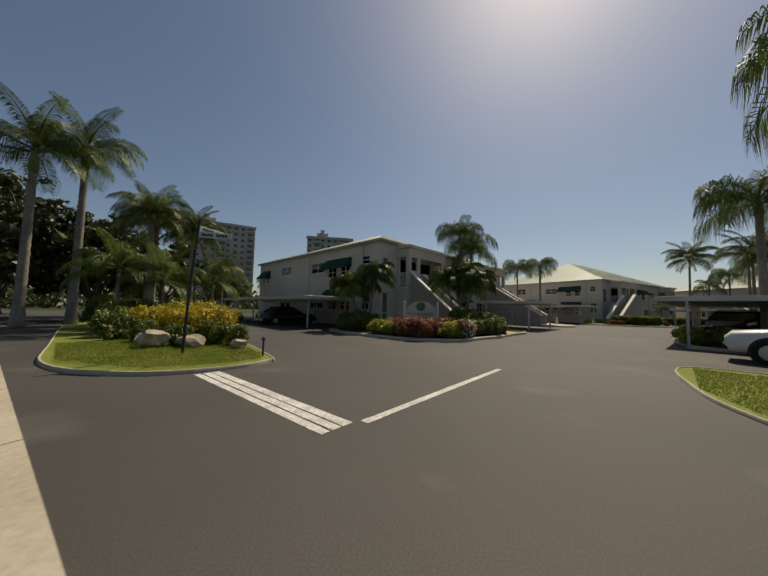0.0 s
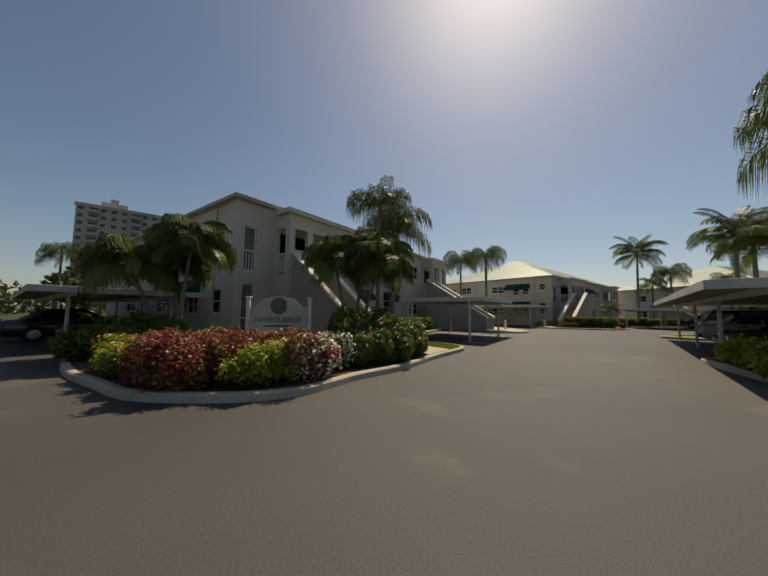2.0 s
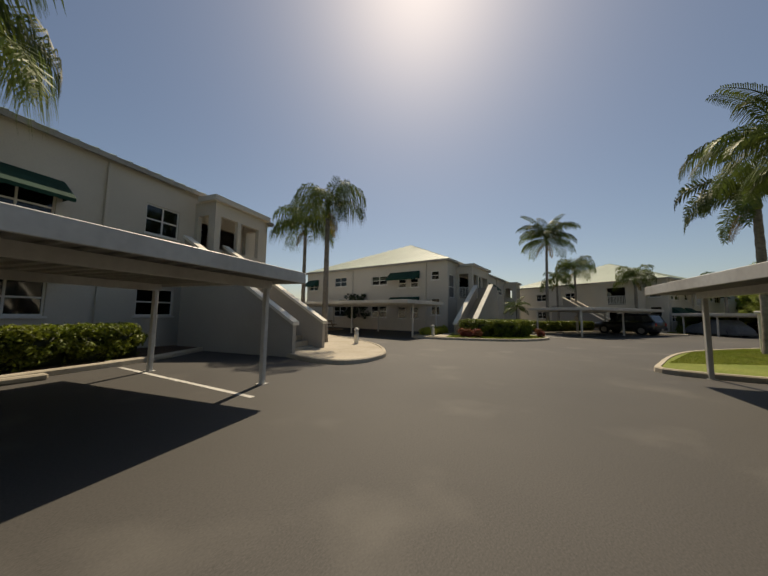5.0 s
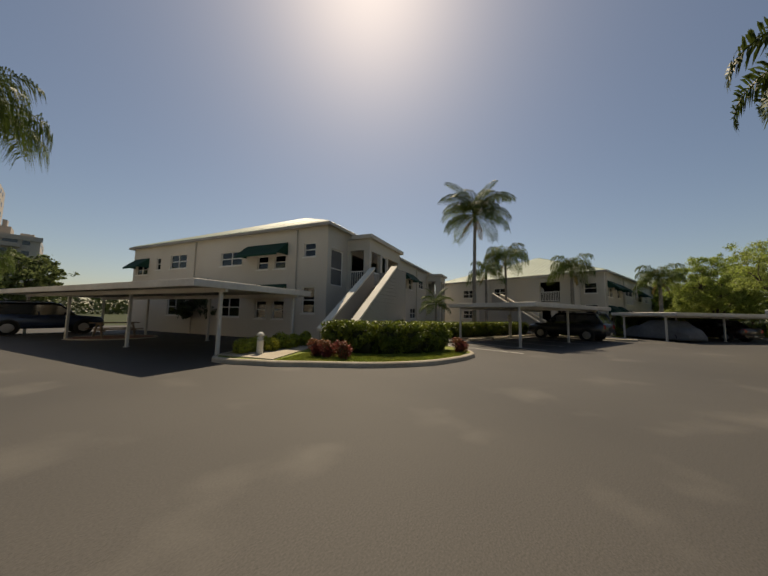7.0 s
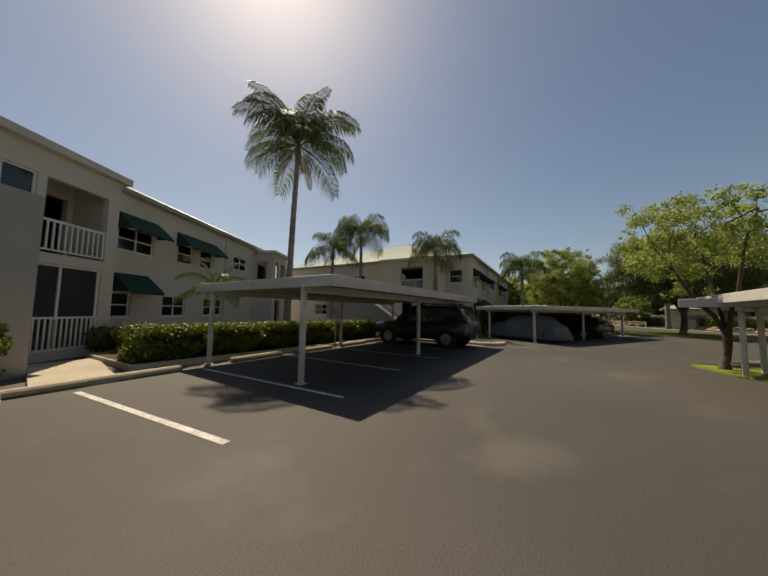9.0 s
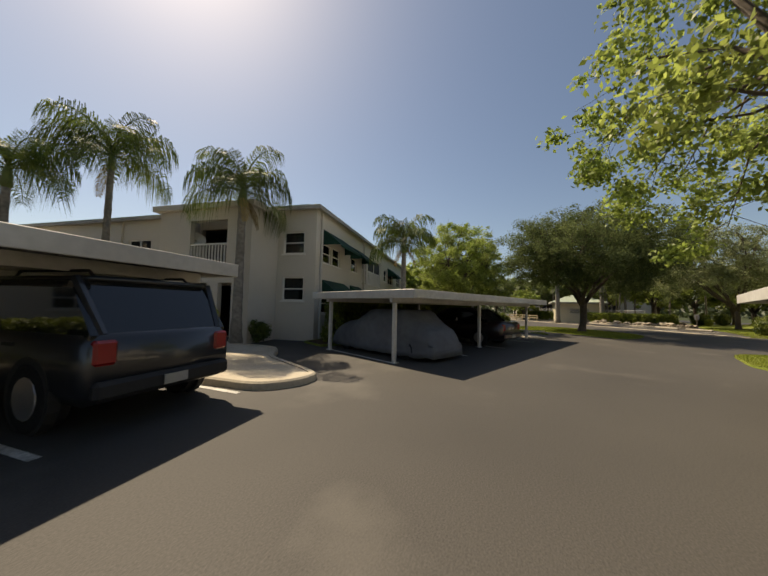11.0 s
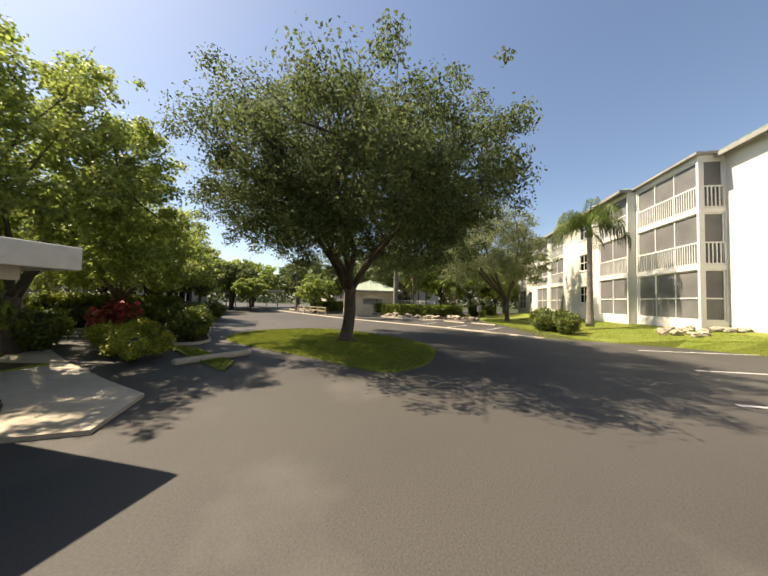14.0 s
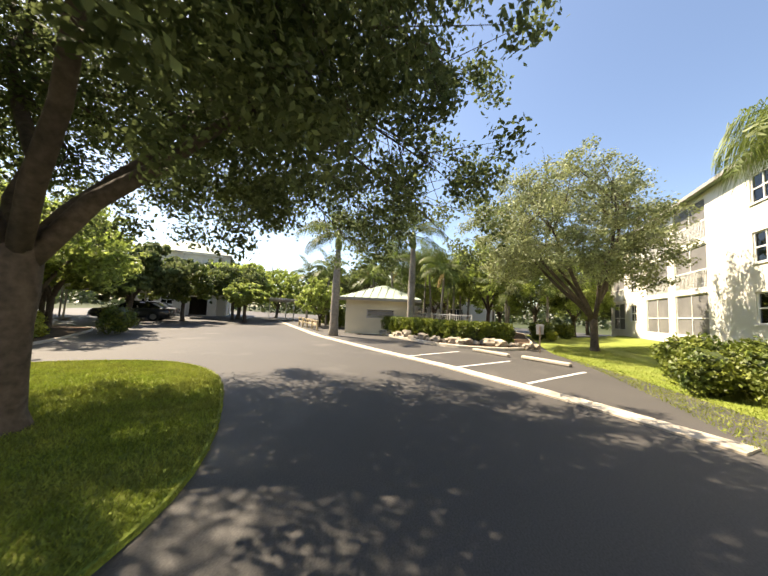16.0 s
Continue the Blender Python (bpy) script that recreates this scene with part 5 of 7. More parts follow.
def car(x, y, turn, style, body_mat, label, group="parked cars"):
    """A parked car at x, y with its nose along turn; style is suv or sedan."""
    ob = thing("car", pose(x, y, 0, 0, 0, turn), label, "car", group)
    if style == "suv":
        length, half, belt, roof, r = 4.6, 0.92, 1.08, 1.74, 0.37
        hood = [(2.3, 0.45, 0.55, 0.72, 0.80), (2.15, 0.34, 0.5, 0.86, 0.96), (1.2, 0.32, 0.5, 0.95, 1.06), (0.75, 0.32, 0.5, 0.98, 1.10), (-2.1, 0.32, 0.5, 0.98, 1.12), (-2.28, 0.38, 0.55, 0.95, 1.08)]
        cabin = [(1.05, belt), (0.42, roof - 0.06), (0.1, roof), (-1.85, roof - 0.03), (-2.22, belt)]
    else:
        length, half, belt, roof, r = 4.6, 0.88, 0.92, 1.43, 0.32
        hood = [(2.3, 0.38, 0.48, 0.6, 0.66), (2.1, 0.25, 0.4, 0.72, 0.80), (1.0, 0.22, 0.4, 0.82, 0.93), (0.6, 0.22, 0.4, 0.84, 0.95), (-1.5, 0.22, 0.4, 0.86, 0.98), (-2.15, 0.26, 0.4, 0.82, 0.95), (-2.3, 0.36, 0.5, 0.78, 0.88)]
        cabin = [(0.95, belt), (0.15, roof - 0.05), (-0.15, roof), (-1.0, roof - 0.03), (-1.75, belt + 0.03)]
    bm = bmesh.new()
    loft(bm, [(a, b, c, d, e, half * 0.86 * (0.93 if abs(a) > 2.2 else 1), half * (0.92 if abs(a) > 2.2 else 1), half * 0.86 * (0.9 if abs(a) > 2.2 else 1)) for a, b, c, d, e in hood])
    body = soften(part("body", bm, body_mat, ob))
    bm = bmesh.new()
    loft(bm, [(a, belt - 0.05, belt - 0.02, max(belt, z - 0.12), z, half * 0.9, half * 0.9, half * (0.88 if z < roof - 0.2 else 0.74)) for a, z in cabin])
    part("glasshouse", bm, CAR_GLASS, ob, "dark tinted glass")
    bm = bmesh.new()
    top = [c for c in cabin if c[1] > roof - 0.2]
    loft(bm, [(a + (0.08 if i == 0 else -0.08 if i == len(top) - 1 else 0), z - 0.03, z - 0.02, z + 0.005, z + 0.03, half * 0.77, half * 0.78, half * 0.68) for i, (a, z) in enumerate(top)])
    soften(part("roof", bm, body_mat, ob))
    for s in (-1, 1):
        for i, (xa, za) in enumerate(((cabin[0], cabin[1]), (cabin[3], cabin[4]))):
            bm = bmesh.new()
            tube(bm, [(xa[0], s * half * 0.885, xa[1]), (za[0], s * half * 0.775, za[1])], [0.045, 0.04], 5)
            part("pillar", bm, body_mat, ob)
        bm = bmesh.new()
        tube(bm, [(-0.35, s * half * 0.905, belt - 0.02), (-0.45, s * half * 0.765, roof - 0.04)], [0.045, 0.04], 5)
        part("pillar", bm, body_mat, ob)
        bm = bmesh.new()
        bevelled(bm, 0.62, min(s * half, s * (half + 0.2)), belt, 0.8, max(s * half, s * (half + 0.2)), belt + 0.15, 0.03)
        part("mirror", bm, PLASTIC, ob)
        for xx in (0.15, -0.95):
            part("door_handle", bars((xx - 0.1, min(s * half, s * (half + 0.03)), belt - 0.16, xx + 0.1, max(s * half, s * (half + 0.03)), belt - 0.12)), PLASTIC, ob)
        bm = bmesh.new()
        bevelled(bm, 2.12, s * half * 0.62 - 0.17, hood[1][3] - 0.17, 2.27, s * half * 0.62 + 0.17, hood[1][3] - 0.02, 0.03)
        part("headlight", bm, LAMP_CLEAR, ob, "clear headlight")
        bm = bmesh.new()
        bevelled(bm, -2.31, s * half * 0.78 - 0.11, hood[-2][3] - 0.22, -2.17, s * half * 0.78 + 0.11, hood[-2][3] + 0.05, 0.03)
        part("tail_light", bm, LAMP_RED, ob, "red tail light")
        for xx in (1.42, -1.38):
            bm = bmesh.new()
            tube(bm, [(xx, s * (half - 0.24), r), (xx, s * (half - 0.22), r), (xx, s * (half + 0.005), r), (xx, s * (half + 0.015), r)], [r * 0.9, r, r, r * 0.93], 20)
            tyre = part("wheel", bm, RUBBER, ob, "black tyre")
            bm = bmesh.new()
            tube(bm, [(xx, s * (half + 0.0), r), (xx, s * (half + 0.022), r), (xx, s * (half + 0.03), r)], [r * 0.66, r * 0.62, r * 0.2], 14)
            part("rim", bm, ALLOY, tyre, "alloy rim")
            bm = bmesh.new()
            tube(bm, [(xx, s * (half - 0.1), r + 0.02), (xx, s * (half + 0.004), r + 0.02)], [r * 1.17, r * 1.17], 20)
            part("wheel_arch", bm, PLASTIC, ob)
    for xx, d in ((2.22, 1), (-2.24, -1)):
        bm = bmesh.new()
        bevelled(bm, min(xx, xx + 0.13 * d), -half * 0.9, hood[1][1] + 0.06, max(xx, xx + 0.13 * d), half * 0.9, hood[1][1] + 0.26, 0.04)
        part("bumper", bm, PLASTIC if style == "suv" else body_mat, ob)
        part("plate", bars((min(xx + 0.135 * d, xx + 0.145 * d), -0.15, hood[1][1] + 0.1, max(xx + 0.135 * d, xx + 0.145 * d), 0.15, hood[1][1] + 0.22)), DECK_METAL, ob)
    bm = bmesh.new()
    bevelled(bm, 2.2, -half * 0.42, hood[1][3] - 0.2, 2.325, half * 0.42, hood[1][3] - 0.04, 0.02)
    part("grille", bm, PLASTIC, ob)
    if style == "suv":
        for s in (-1, 1):
            bm = bmesh.new()
            tube(bm, [(0.0, s * 0.58, roof + 0.02), (-0.1, s * 0.58, roof + 0.09), (-1.6, s * 0.58, roof + 0.07), (-1.7, s * 0.58, roof)], [0.02] * 4, 6)
            part("roof_rail", bm, PLASTIC, ob)
    return ob


car(12.31, 8.92, 132.88, "suv", WHITE_PAINT, "white sport utility car with dark windows parked nose out")
car(14.48, 11.02, 132.8, "sedan", BLACK_PAINT, "black sedan parked nose out beside the shrub island")
car(22.71, 20.4, -47.34, "suv", SILVER_PAINT, "silver hatchback under the white carport")
car(20.58, 18.07, 132.93, "sedan", MAROON_PAINT, "dark red sedan under the carport")
car(18.58, 16.36, 132.95, "sedan", BLACK_PAINT, "dark sedan in the carport shade")
car(42.23, 37.14, 92.1, "suv", BLACK_PAINT, "dark sport utility car under the carport")
car(52.95, 32.45, 66, "sedan", MAROON_PAINT, "small dark red car in the carport shade")
car(13.81, 51.67, 24.37, "suv", BLUE_PAINT, "dark blue car in the carport shade")
car(-9.72, 23.92, 49.09, "sedan", BLACK_PAINT, "dark car under the end carport")
for k, (x, y, a) in enumerate(((81.22, 40.29, 114.38), (83.6, 41.85, 115.46), (86.03, 43.34, 116.44))):
    car(x, y, a, "sedan", (BLACK_PAINT, SILVER_PAINT, BLACK_PAINT)[k], "distant parked sedan beside the far drive")

# A car under a grey cloth cover.
bm = bmesh.new()
stations = []
for i in range(25):
    s = -2.35 + 4.7 * i / 24
    top = np.interp(s, [-2.35, -2.2, -1.7, -1.2, 0.2, 1.0, 1.7, 2.2, 2.35], [0.5, 0.85, 1.1, 1.5, 1.52, 1.12, 0.98, 0.8, 0.45])
    half = 0.95 * (1 - 0.22 * (abs(s) / 2.35) ** 4)
    rip = 0.03 * math.sin(i * 1.9)
    stations.append((s, 0.12 + rip, 0.45, top * 0.72, top, half + 0.02 + rip, half, half * 0.72))
loft(bm, stations)
bmesh.ops.subdivide_edges(bm, edges=bm.edges[:], cuts=1, use_grid_fill=True)
for v in bm.verts:
    v.co += 0.025 * noise.noise_vector(v.co * 2.5)
cover = solid("covered_car", bm, COVER, "car under a loose grey cloth cover", "car", "parked cars", m=pose(48.72, 34.1, 0, 0, 0, 66) @ Matrix.Diagonal((0.92, 0.94, 0.9, 1)))
soften(cover)
for xx in (1.4, -1.4):
    for s in (-1, 1):
        bm = bmesh.new()
        tube(bm, [(xx, s * 0.68, 0.3), (xx, s * 0.9, 0.3)], [0.3, 0.3], 14)
        part("tyre", bm, RUBBER, cover)

# ---- entrance sign ----
SIGN_FACE = material("sign_face", (0.62, 0.58, 0.48), 0.7, 0.08, 8, 1.0, 0.05)
SIGN_INK = material("sign_ink", (0.16, 0.10, 0.06), 0.7, 0.1, 8, 1.0, 0.0)
SIGN_TEAL = material("sign_seal", (0.15, 0.155, 0.13), 0.6, 0.15, 6, 2.0, 0.0)
sign = thing("entrance_sign", pose(0.0, 19.0, 0.22, 0, 0, -3.57), "cream carved entrance sign between two white posts", "sign")
outline = [(0.12, 0.5), (2.08, 0.5), (2.08, 1.36), (1.92, 1.38), (1.78, 1.5), (1.6, 1.66), (1.1, 1.74), (0.6, 1.66), (0.42, 1.5), (0.28, 1.38), (0.12, 1.36)]
bm = bmesh.new()
a, b = ([bm.verts.new((x, y, z)) for x, z in outline] for y in (-0.04, 0.04))
bm.faces.new(a), bm.faces.new(b[::-1])
for i in range(len(a)):
    bm.faces.new((a[i], b[i], b[(i + 1) % len(a)], a[(i + 1) % len(a)]))
board = part("board", bm, SIGN_FACE, sign)
for x in (-0.02, 2.1):
    bm = bmesh.new()
    bevelled(bm, x, -0.06, -0.16, x + 0.12, 0.06, 1.66, 0.012)
    post = part("post", bm, TRIM, sign)
    bm = bmesh.new()
    bevelled(bm, x - 0.03, -0.09, 1.662, x + 0.15, 0.09, 1.72, 0.015)
    part("post_cap", bm, TRIM, post)
bm = bmesh.new()
bmesh.ops.create_circle(bm, cap_ends=True, segments=32, radius=0.29, matrix=Matrix.Translation((1.1, -0.046, 1.4)) @ Matrix.Rotation(radians(90), 4, "X"))
part("emblem", bm, SIGN_TEAL, board)
words = bpy.data.curves.new("lettering", "FONT")
words.body, words.size, words.align_x, words.extrude = "HARBOURSIDE", 0.245, "CENTER", 0.004
word = new("lettering", words)
word.parent = board
word.matrix_local = Matrix.Translation((1.1, -0.047, 0.84)) @ Matrix.Rotation(radians(90), 4, "X")
words.materials.append(SIGN_INK)
part("writing", bars((0.62, -0.046, 0.68, 1.58, -0.0405, 0.73)), SIGN_INK, board)


# ---- small fixtures ----
BLADE_WHITE = material("sign_blade", (0.50, 0.54, 0.50), 0.5, 0.08, 6, 1.0, 0.0)
OLD_WOOD = material("old_wood", (0.26, 0.19, 0.13), 0.9, 0.25, 9, 1.2, 0.3)
def bollard_light(x, y, z=0.12):
    ob = thing("bollard_light", pose(x, y, z), "short cream bollard light with domed cap", "lamp", "bollard lights")
    bm = bmesh.new()
    tube(bm, [(0, 0, -0.03), (0, 0, 0.42)], [0.1, 0.095], 14)
    part("post", bm, CAP, ob)
    bm = bmesh.new()
    for k in range(3):
        tube(bm, [(0, 0, 0.43 + 0.05 * k), (0, 0, 0.455 + 0.05 * k)], [0.1, 0.075], 14)
    tube(bm, [(0, 0, 0.42), (0, 0, 0.6)], [0.045, 0.045], 8)
    part("louvre", bm, TRIM, ob)
    bm = bmesh.new()
    tube(bm, [(0, 0, 0.585), (0, 0, 0.61), (0, 0, 0.66), (0, 0, 0.7)], [0.11, 0.115, 0.085, 0.03], 14)
    soften(part("cap", bm, TRIM, ob))


for x, y in ((22.78, 37.02), (16.84, 33.54), (5.36, 22.49), (28.92, 40.96)):
    bollard_light(x, y)
ob = thing("path_light", pose(-3.87, 7.95, 0.1), "slim dark garden path light on the lawn", "lamp")
part("stem", bars((-0.02, -0.02, -0.02, 0.02, 0.02, 0.42)), PLASTIC, ob)
bm = bmesh.new()
tube(bm, [(0, 0, 0.42), (0, 0, 0.46), (0, 0, 0.5)], [0.06, 0.06, 0.015], 10)
part("hood", bm, PLASTIC, ob)
ob = thing("street_sign", pose(-6.01, 7.68, 0.08), "street name sign blades on a slim leaning metal pole", "sign")
bm = bmesh.new()
tube(bm, [(0, 0, -0.05), (0.1, 0, 1.9), (0.24, 0.02, 3.72)], [0.04, 0.036, 0.034], 8)
part("pole", bm, PLASTIC, ob, "dark metal pole")
for k, (turn, z, tip) in enumerate(((-4, 3.26, 5), (74, 3.44, 1))):
    bm = bmesh.new()
    bevelled(bm, 0.0, -0.01, 0.0, 1.02, 0.01, 0.16, 0.005)
    blade = part("blade", bm, BLADE_WHITE, ob, "pale street name blade")
    blade.matrix_local = pose(0.22, 0.02, z, 0, tip, turn)
    for y in (-0.016, 0.011):
        bm = bmesh.new()
        for i in range(9):
            if i != 4:
                box(bm, 0.12 + i * 0.09, y, 0.045, 0.185 + i * 0.09, y + 0.005, 0.115)
        part("writing", bm, GREEN_CLOTH, blade)

# A picnic table on its pad of pavers.
table = thing("picnic_table", pose(17.61, 47.21, 0.032, 0, 0, 26.57), "weathered timber picnic table with two benches under the carport", "table")
for k in range(5):
    part("top_board", bars((-0.9, -0.37 + k * 0.15, 0.71, 0.9, -0.23 + k * 0.15, 0.75)), OLD_WOOD, table)
for s_ in (-1, 1):
    for k in range(2):
        part("bench_board", bars((-0.9, s_ * 0.66 - 0.14 + k * 0.145, 0.41, 0.9, s_ * 0.66 + k * 0.145 - 0.005, 0.45)), OLD_WOOD, table)
    bm = bmesh.new()
    box(bm, s_ * 0.6 - 0.02, -0.78, 0.33, s_ * 0.6 + 0.02, 0.78, 0.408)
    box(bm, s_ * 0.6 - 0.02, -0.36, 0.63, s_ * 0.6 + 0.02, 0.36, 0.708)
    part("cross_beam", bm, OLD_WOOD, table)
    for d in (-1, 1):
        bm = bmesh.new()
        tube(bm, [(s_ * 0.64, d * 0.62, 0.0), (s_ * 0.64, d * 0.22, 0.7)], [0.045, 0.045], 4)
        part("leg", bm, OLD_WOOD, table)

# A small leaning notice by the carport hedge.
ob = thing("yard_notice", pose(38.42, 39.02, 0.05, 0, 0, 3.91), "small white leaning notice board on a stake", "sign")
part("stake", bars((-0.02, -0.02, -0.03, 0.02, 0.02, 1.25)), STEEL_WHITE, ob)
for z in (1.05, 1.25):
    board_ = part("board", bars((-0.26, -0.035, 0, 0.26, -0.022, 0.14)), TRIM, ob)
    board_.matrix_local = pose(0, 0, z, 0, 24, 0)
ob = thing("pillar", pose(31.98, 26.37, 0.1), "cream stucco pillar with moulded cap", "pillar")
bm = bmesh.new()
bevelled(bm, -0.2, -0.2, -0.03, 0.2, 0.2, 1.55, 0.02)
part("shaft", bm, CAP, ob)
bm = bmesh.new()
bevelled(bm, -0.27, -0.27, 1.552, 0.27, 0.27, 1.68, 0.03)
part("cap", bm, TRIM, ob)
ob = thing("satellite_dish", pose(47.84, 42.17, 3.55), "small pale satellite dish on the porch roof", "satellite dish")
bm = bmesh.new()
bmesh.ops.create_cone(bm, cap_ends=False, segments=20, radius1=0.05, radius2=0.36, depth=0.1, matrix=Matrix.Translation((0, 0, 0.42)) @ Matrix.Rotation(radians(55), 4, (0.8, -0.4, 0)))
part("dish", bm, TRIM, ob)
bm = bmesh.new()
tube(bm, [(0, 0, -1.2), (0, 0, 0.4)], [0.025, 0.025], 6)
part("mast", bm, STEEL_WHITE, ob)

# Boulders round the far bed and a rock apron by the block.
ROCK = material("limestone", (0.42, 0.36, 0.27), 0.95, 0.3, 6, 1.2, 0.6, other=(0.26, 0.22, 0.17))
ROCKS = []
for k in range(4):
    bm = bmesh.new()
    blob(bm, 0, 0, 0.32, 0.5, 0.42, 0.34, 0.55, 40 + k, 2)
    ROCKS.append(mesh_of("boulder", bm, ROCK))
rng = random.Random(3)


def boulder(x, y, s, z=0.0, group="boulders"):
    ob = new("boulder", rng.choice(ROCKS))
    ob.matrix_world = pose(x, y, z, 0, 0, rng.uniform(0, 360)) @ Matrix.Diagonal((s, s, s * rng.uniform(0.7, 1.0), 1))
    tagged(ob, "rough pale limestone boulder at the bed edge", "boulder", group)


for (x0, y0), (x1, y1) in (((73.5, 14.75), (73.41, 18.17)), ((73.41, 18.17), (76.42, 20.67)), ((76.42, 20.67), (83.98, 24.85))):
    n = int(math.hypot(x1 - x0, y1 - y0) / 0.4)
    for i in range(n):
        boulder(x0 + (x1 - x0) * i / n + rng.uniform(0.1, 0.5), y0 + (y1 - y0) * i / n - rng.uniform(0.0, 0.4), rng.uniform(0.4, 0.78), 0.05)
for k in range(34):
    x, y = 61.7 + rng.uniform(-1.0, 1.0), 11.4 + rng.uniform(-1.4, 1.0)
    boulder(x, y, rng.uniform(0.25, 0.45), slope(x, y) - 0.03, "rock apron")
for x, y, s in ((-7.68, 8.61, 0.9), (-6.71, 8.94, 0.8), (-8.42, 9.12, 0.7), (-5.13, 8.9, 0.5)):
    boulder(x, y, s, 0.1, "entrance boulders")

# Low timber rail beside the far drive.
TIMBER = material("weathered_timber", (0.46, 0.38, 0.24), 0.85, 0.2, 9, 1.0, 0.3)
fence = thing("low_fence", pose(79.38, 26.15, 0, 0, 0, 28.31), "low pale timber rail fence", "fence")
for k in range(5):
    bm = bmesh.new()
    bevelled(bm, k * 1.5 - 0.06, -0.06, 0.0, k * 1.5 + 0.06, 0.06, 0.72, 0.015)
    part("post", bm, TIMBER, fence)
for z in (0.35, 0.62):
    part("rail", bars((-0.1, -0.03, z, 6.1, 0.03, z + 0.09)), TIMBER, fence)

# A pale rail fence behind the boulder hedge.
pool_fence = thing("pool_fence", pose(77.72, 16.35, 0.1, 0, 0, 37.8), "pale metal rail fence behind the hedge", "fence")
for k in range(9):
    bm = bmesh.new()
    bevelled(bm, k * 1.7 - 0.035, -0.035, -0.05, k * 1.7 + 0.035, 0.035, 1.5, 0.01)
    part("post", bm, STEEL_WHITE, pool_fence)
for z in (0.25, 1.36):
    part("rail", bars((-0.05, -0.022, z, 13.65, 0.022, z + 0.07)), STEEL_WHITE, pool_fence)
bm = bmesh.new()
for k in range(90):
    box(bm, 0.08 + k * 0.15, -0.01, 0.32, 0.1 + k * 0.15, 0.01, 1.36)
part("pickets", bm, STEEL_WHITE, pool_fence, kind="stuff")
ob = thing("stall_notice", pose(72.96, 14.65, 0.0, 0, 0, 56.83), "small grey notice plate on a thin post", "sign")
part("post", bars((-0.025, -0.025, -0.02, 0.025, 0.025, 1.15)), OLD_WOOD, ob)
bm = bmesh.new()
bevelled(bm, -0.15, -0.04, 0.8, 0.15, -0.026, 1.25, 0.006)
part("plate", bm, DECK_METAL, ob)

# The small pool house with a pyramid roof.
shed = thing("pool_house", pose(79.0, 24.25, 0, 0, 0, -95), "small cream pool house with pale green pyramid roof", "house")
SHED_YELLOW = material("shed_stucco", (0.78, 0.69, 0.49), 0.9, 0.05, 40, 0.3, 0.1)
wall_part(shed, "front_wall", (0, 0), (4.5, 0), -0.05, 2.3, [(1.4, 3.2, 1.05, 1.6, "louvre")], SHED_YELLOW)
wall_part(shed, "side_wall", (4.5, 0.2), (4.5, 4.3), -0.05, 2.3, (), SHED_YELLOW)
wall_part(shed, "back_wall", (4.5, 4.5), (0, 4.5), -0.05, 2.3, (), SHED_YELLOW)
wall_part(shed, "side_wall", (0, 4.3), (0, 0.2), -0.05, 2.3, [(1.2, 2.1, 0.0, 1.9, "door")], SHED_YELLOW)
hip_roof(shed, 0, 0, 4.5, 4.5, 2.3, 1.1, 0.42)

# ---- houses in the distance ----
ARCHED = apartment(92.05, 50.53, -64.43, 9.5, 12.0, 7.6, 2.2, "distant cream apartment house with an arched entry beyond the far drive", front=[(1.0, 2.2, 3.8, 4.9, "window"), (2.8, 4.0, 3.8, 4.9, "window"), (1.0, 2.2, 1.2, 2.3, "window"), (2.8, 4.0, 1.2, 2.3, "window")],
          bays=[(5.0, 8.6, 1.4, [(0.9, 2.7, 0.05, 5.2, "open")], [], [])])[0]
bm = bmesh.new()
for s in (-1, 1):
    rows = [(6.8 + s * 0.92 * math.cos(a * math.pi / 16), 4.3 + 0.92 * math.sin(a * math.pi / 16)) for a in range(9)] + [(6.8, 5.24), (6.8 + s * 0.92, 5.24)]
    faces = [[bm.verts.new((x, y, z)) for x, z in rows] for y in (-1.38, -1.22)]
    bm.faces.new(faces[0]), bm.faces.new(faces[1][::-1])
    for i in range(len(rows)):
        k = (i + 1) % len(rows)
        bm.faces.new((faces[0][i], faces[0][k], faces[1][k], faces[1][i]))
part("arch", bm, STUCCO, ARCHED, "round-headed arch over the entry")
carport(86.45, 40.56, -55.13, 11.0, 5.0, (0.3, 5.4, 10.7), "far carports", z=2.3)
carport(74.66, 44.9, -37.74, 9.0, 5.0, (0.3, 4.5, 8.7), "far carports", z=2.2)
apartment(101.02, 25.03, -80.5, 20.0, 12.0, 6.2, 3.0, "distant cream apartment house with balconies behind the far trees", front=[(2.0, 5.4, 3.05, 5.2, "screenrail"), (8.0, 9.4, 3.8, 4.9, "window"), (11.6, 15.0, 3.05, 5.2, "screenrail"), (2.0, 5.4, 0.3, 2.4, "screen"), (8.0, 9.4, 1.2, 2.3, "window"), (11.6, 15.0, 0.3, 2.4, "screen")])


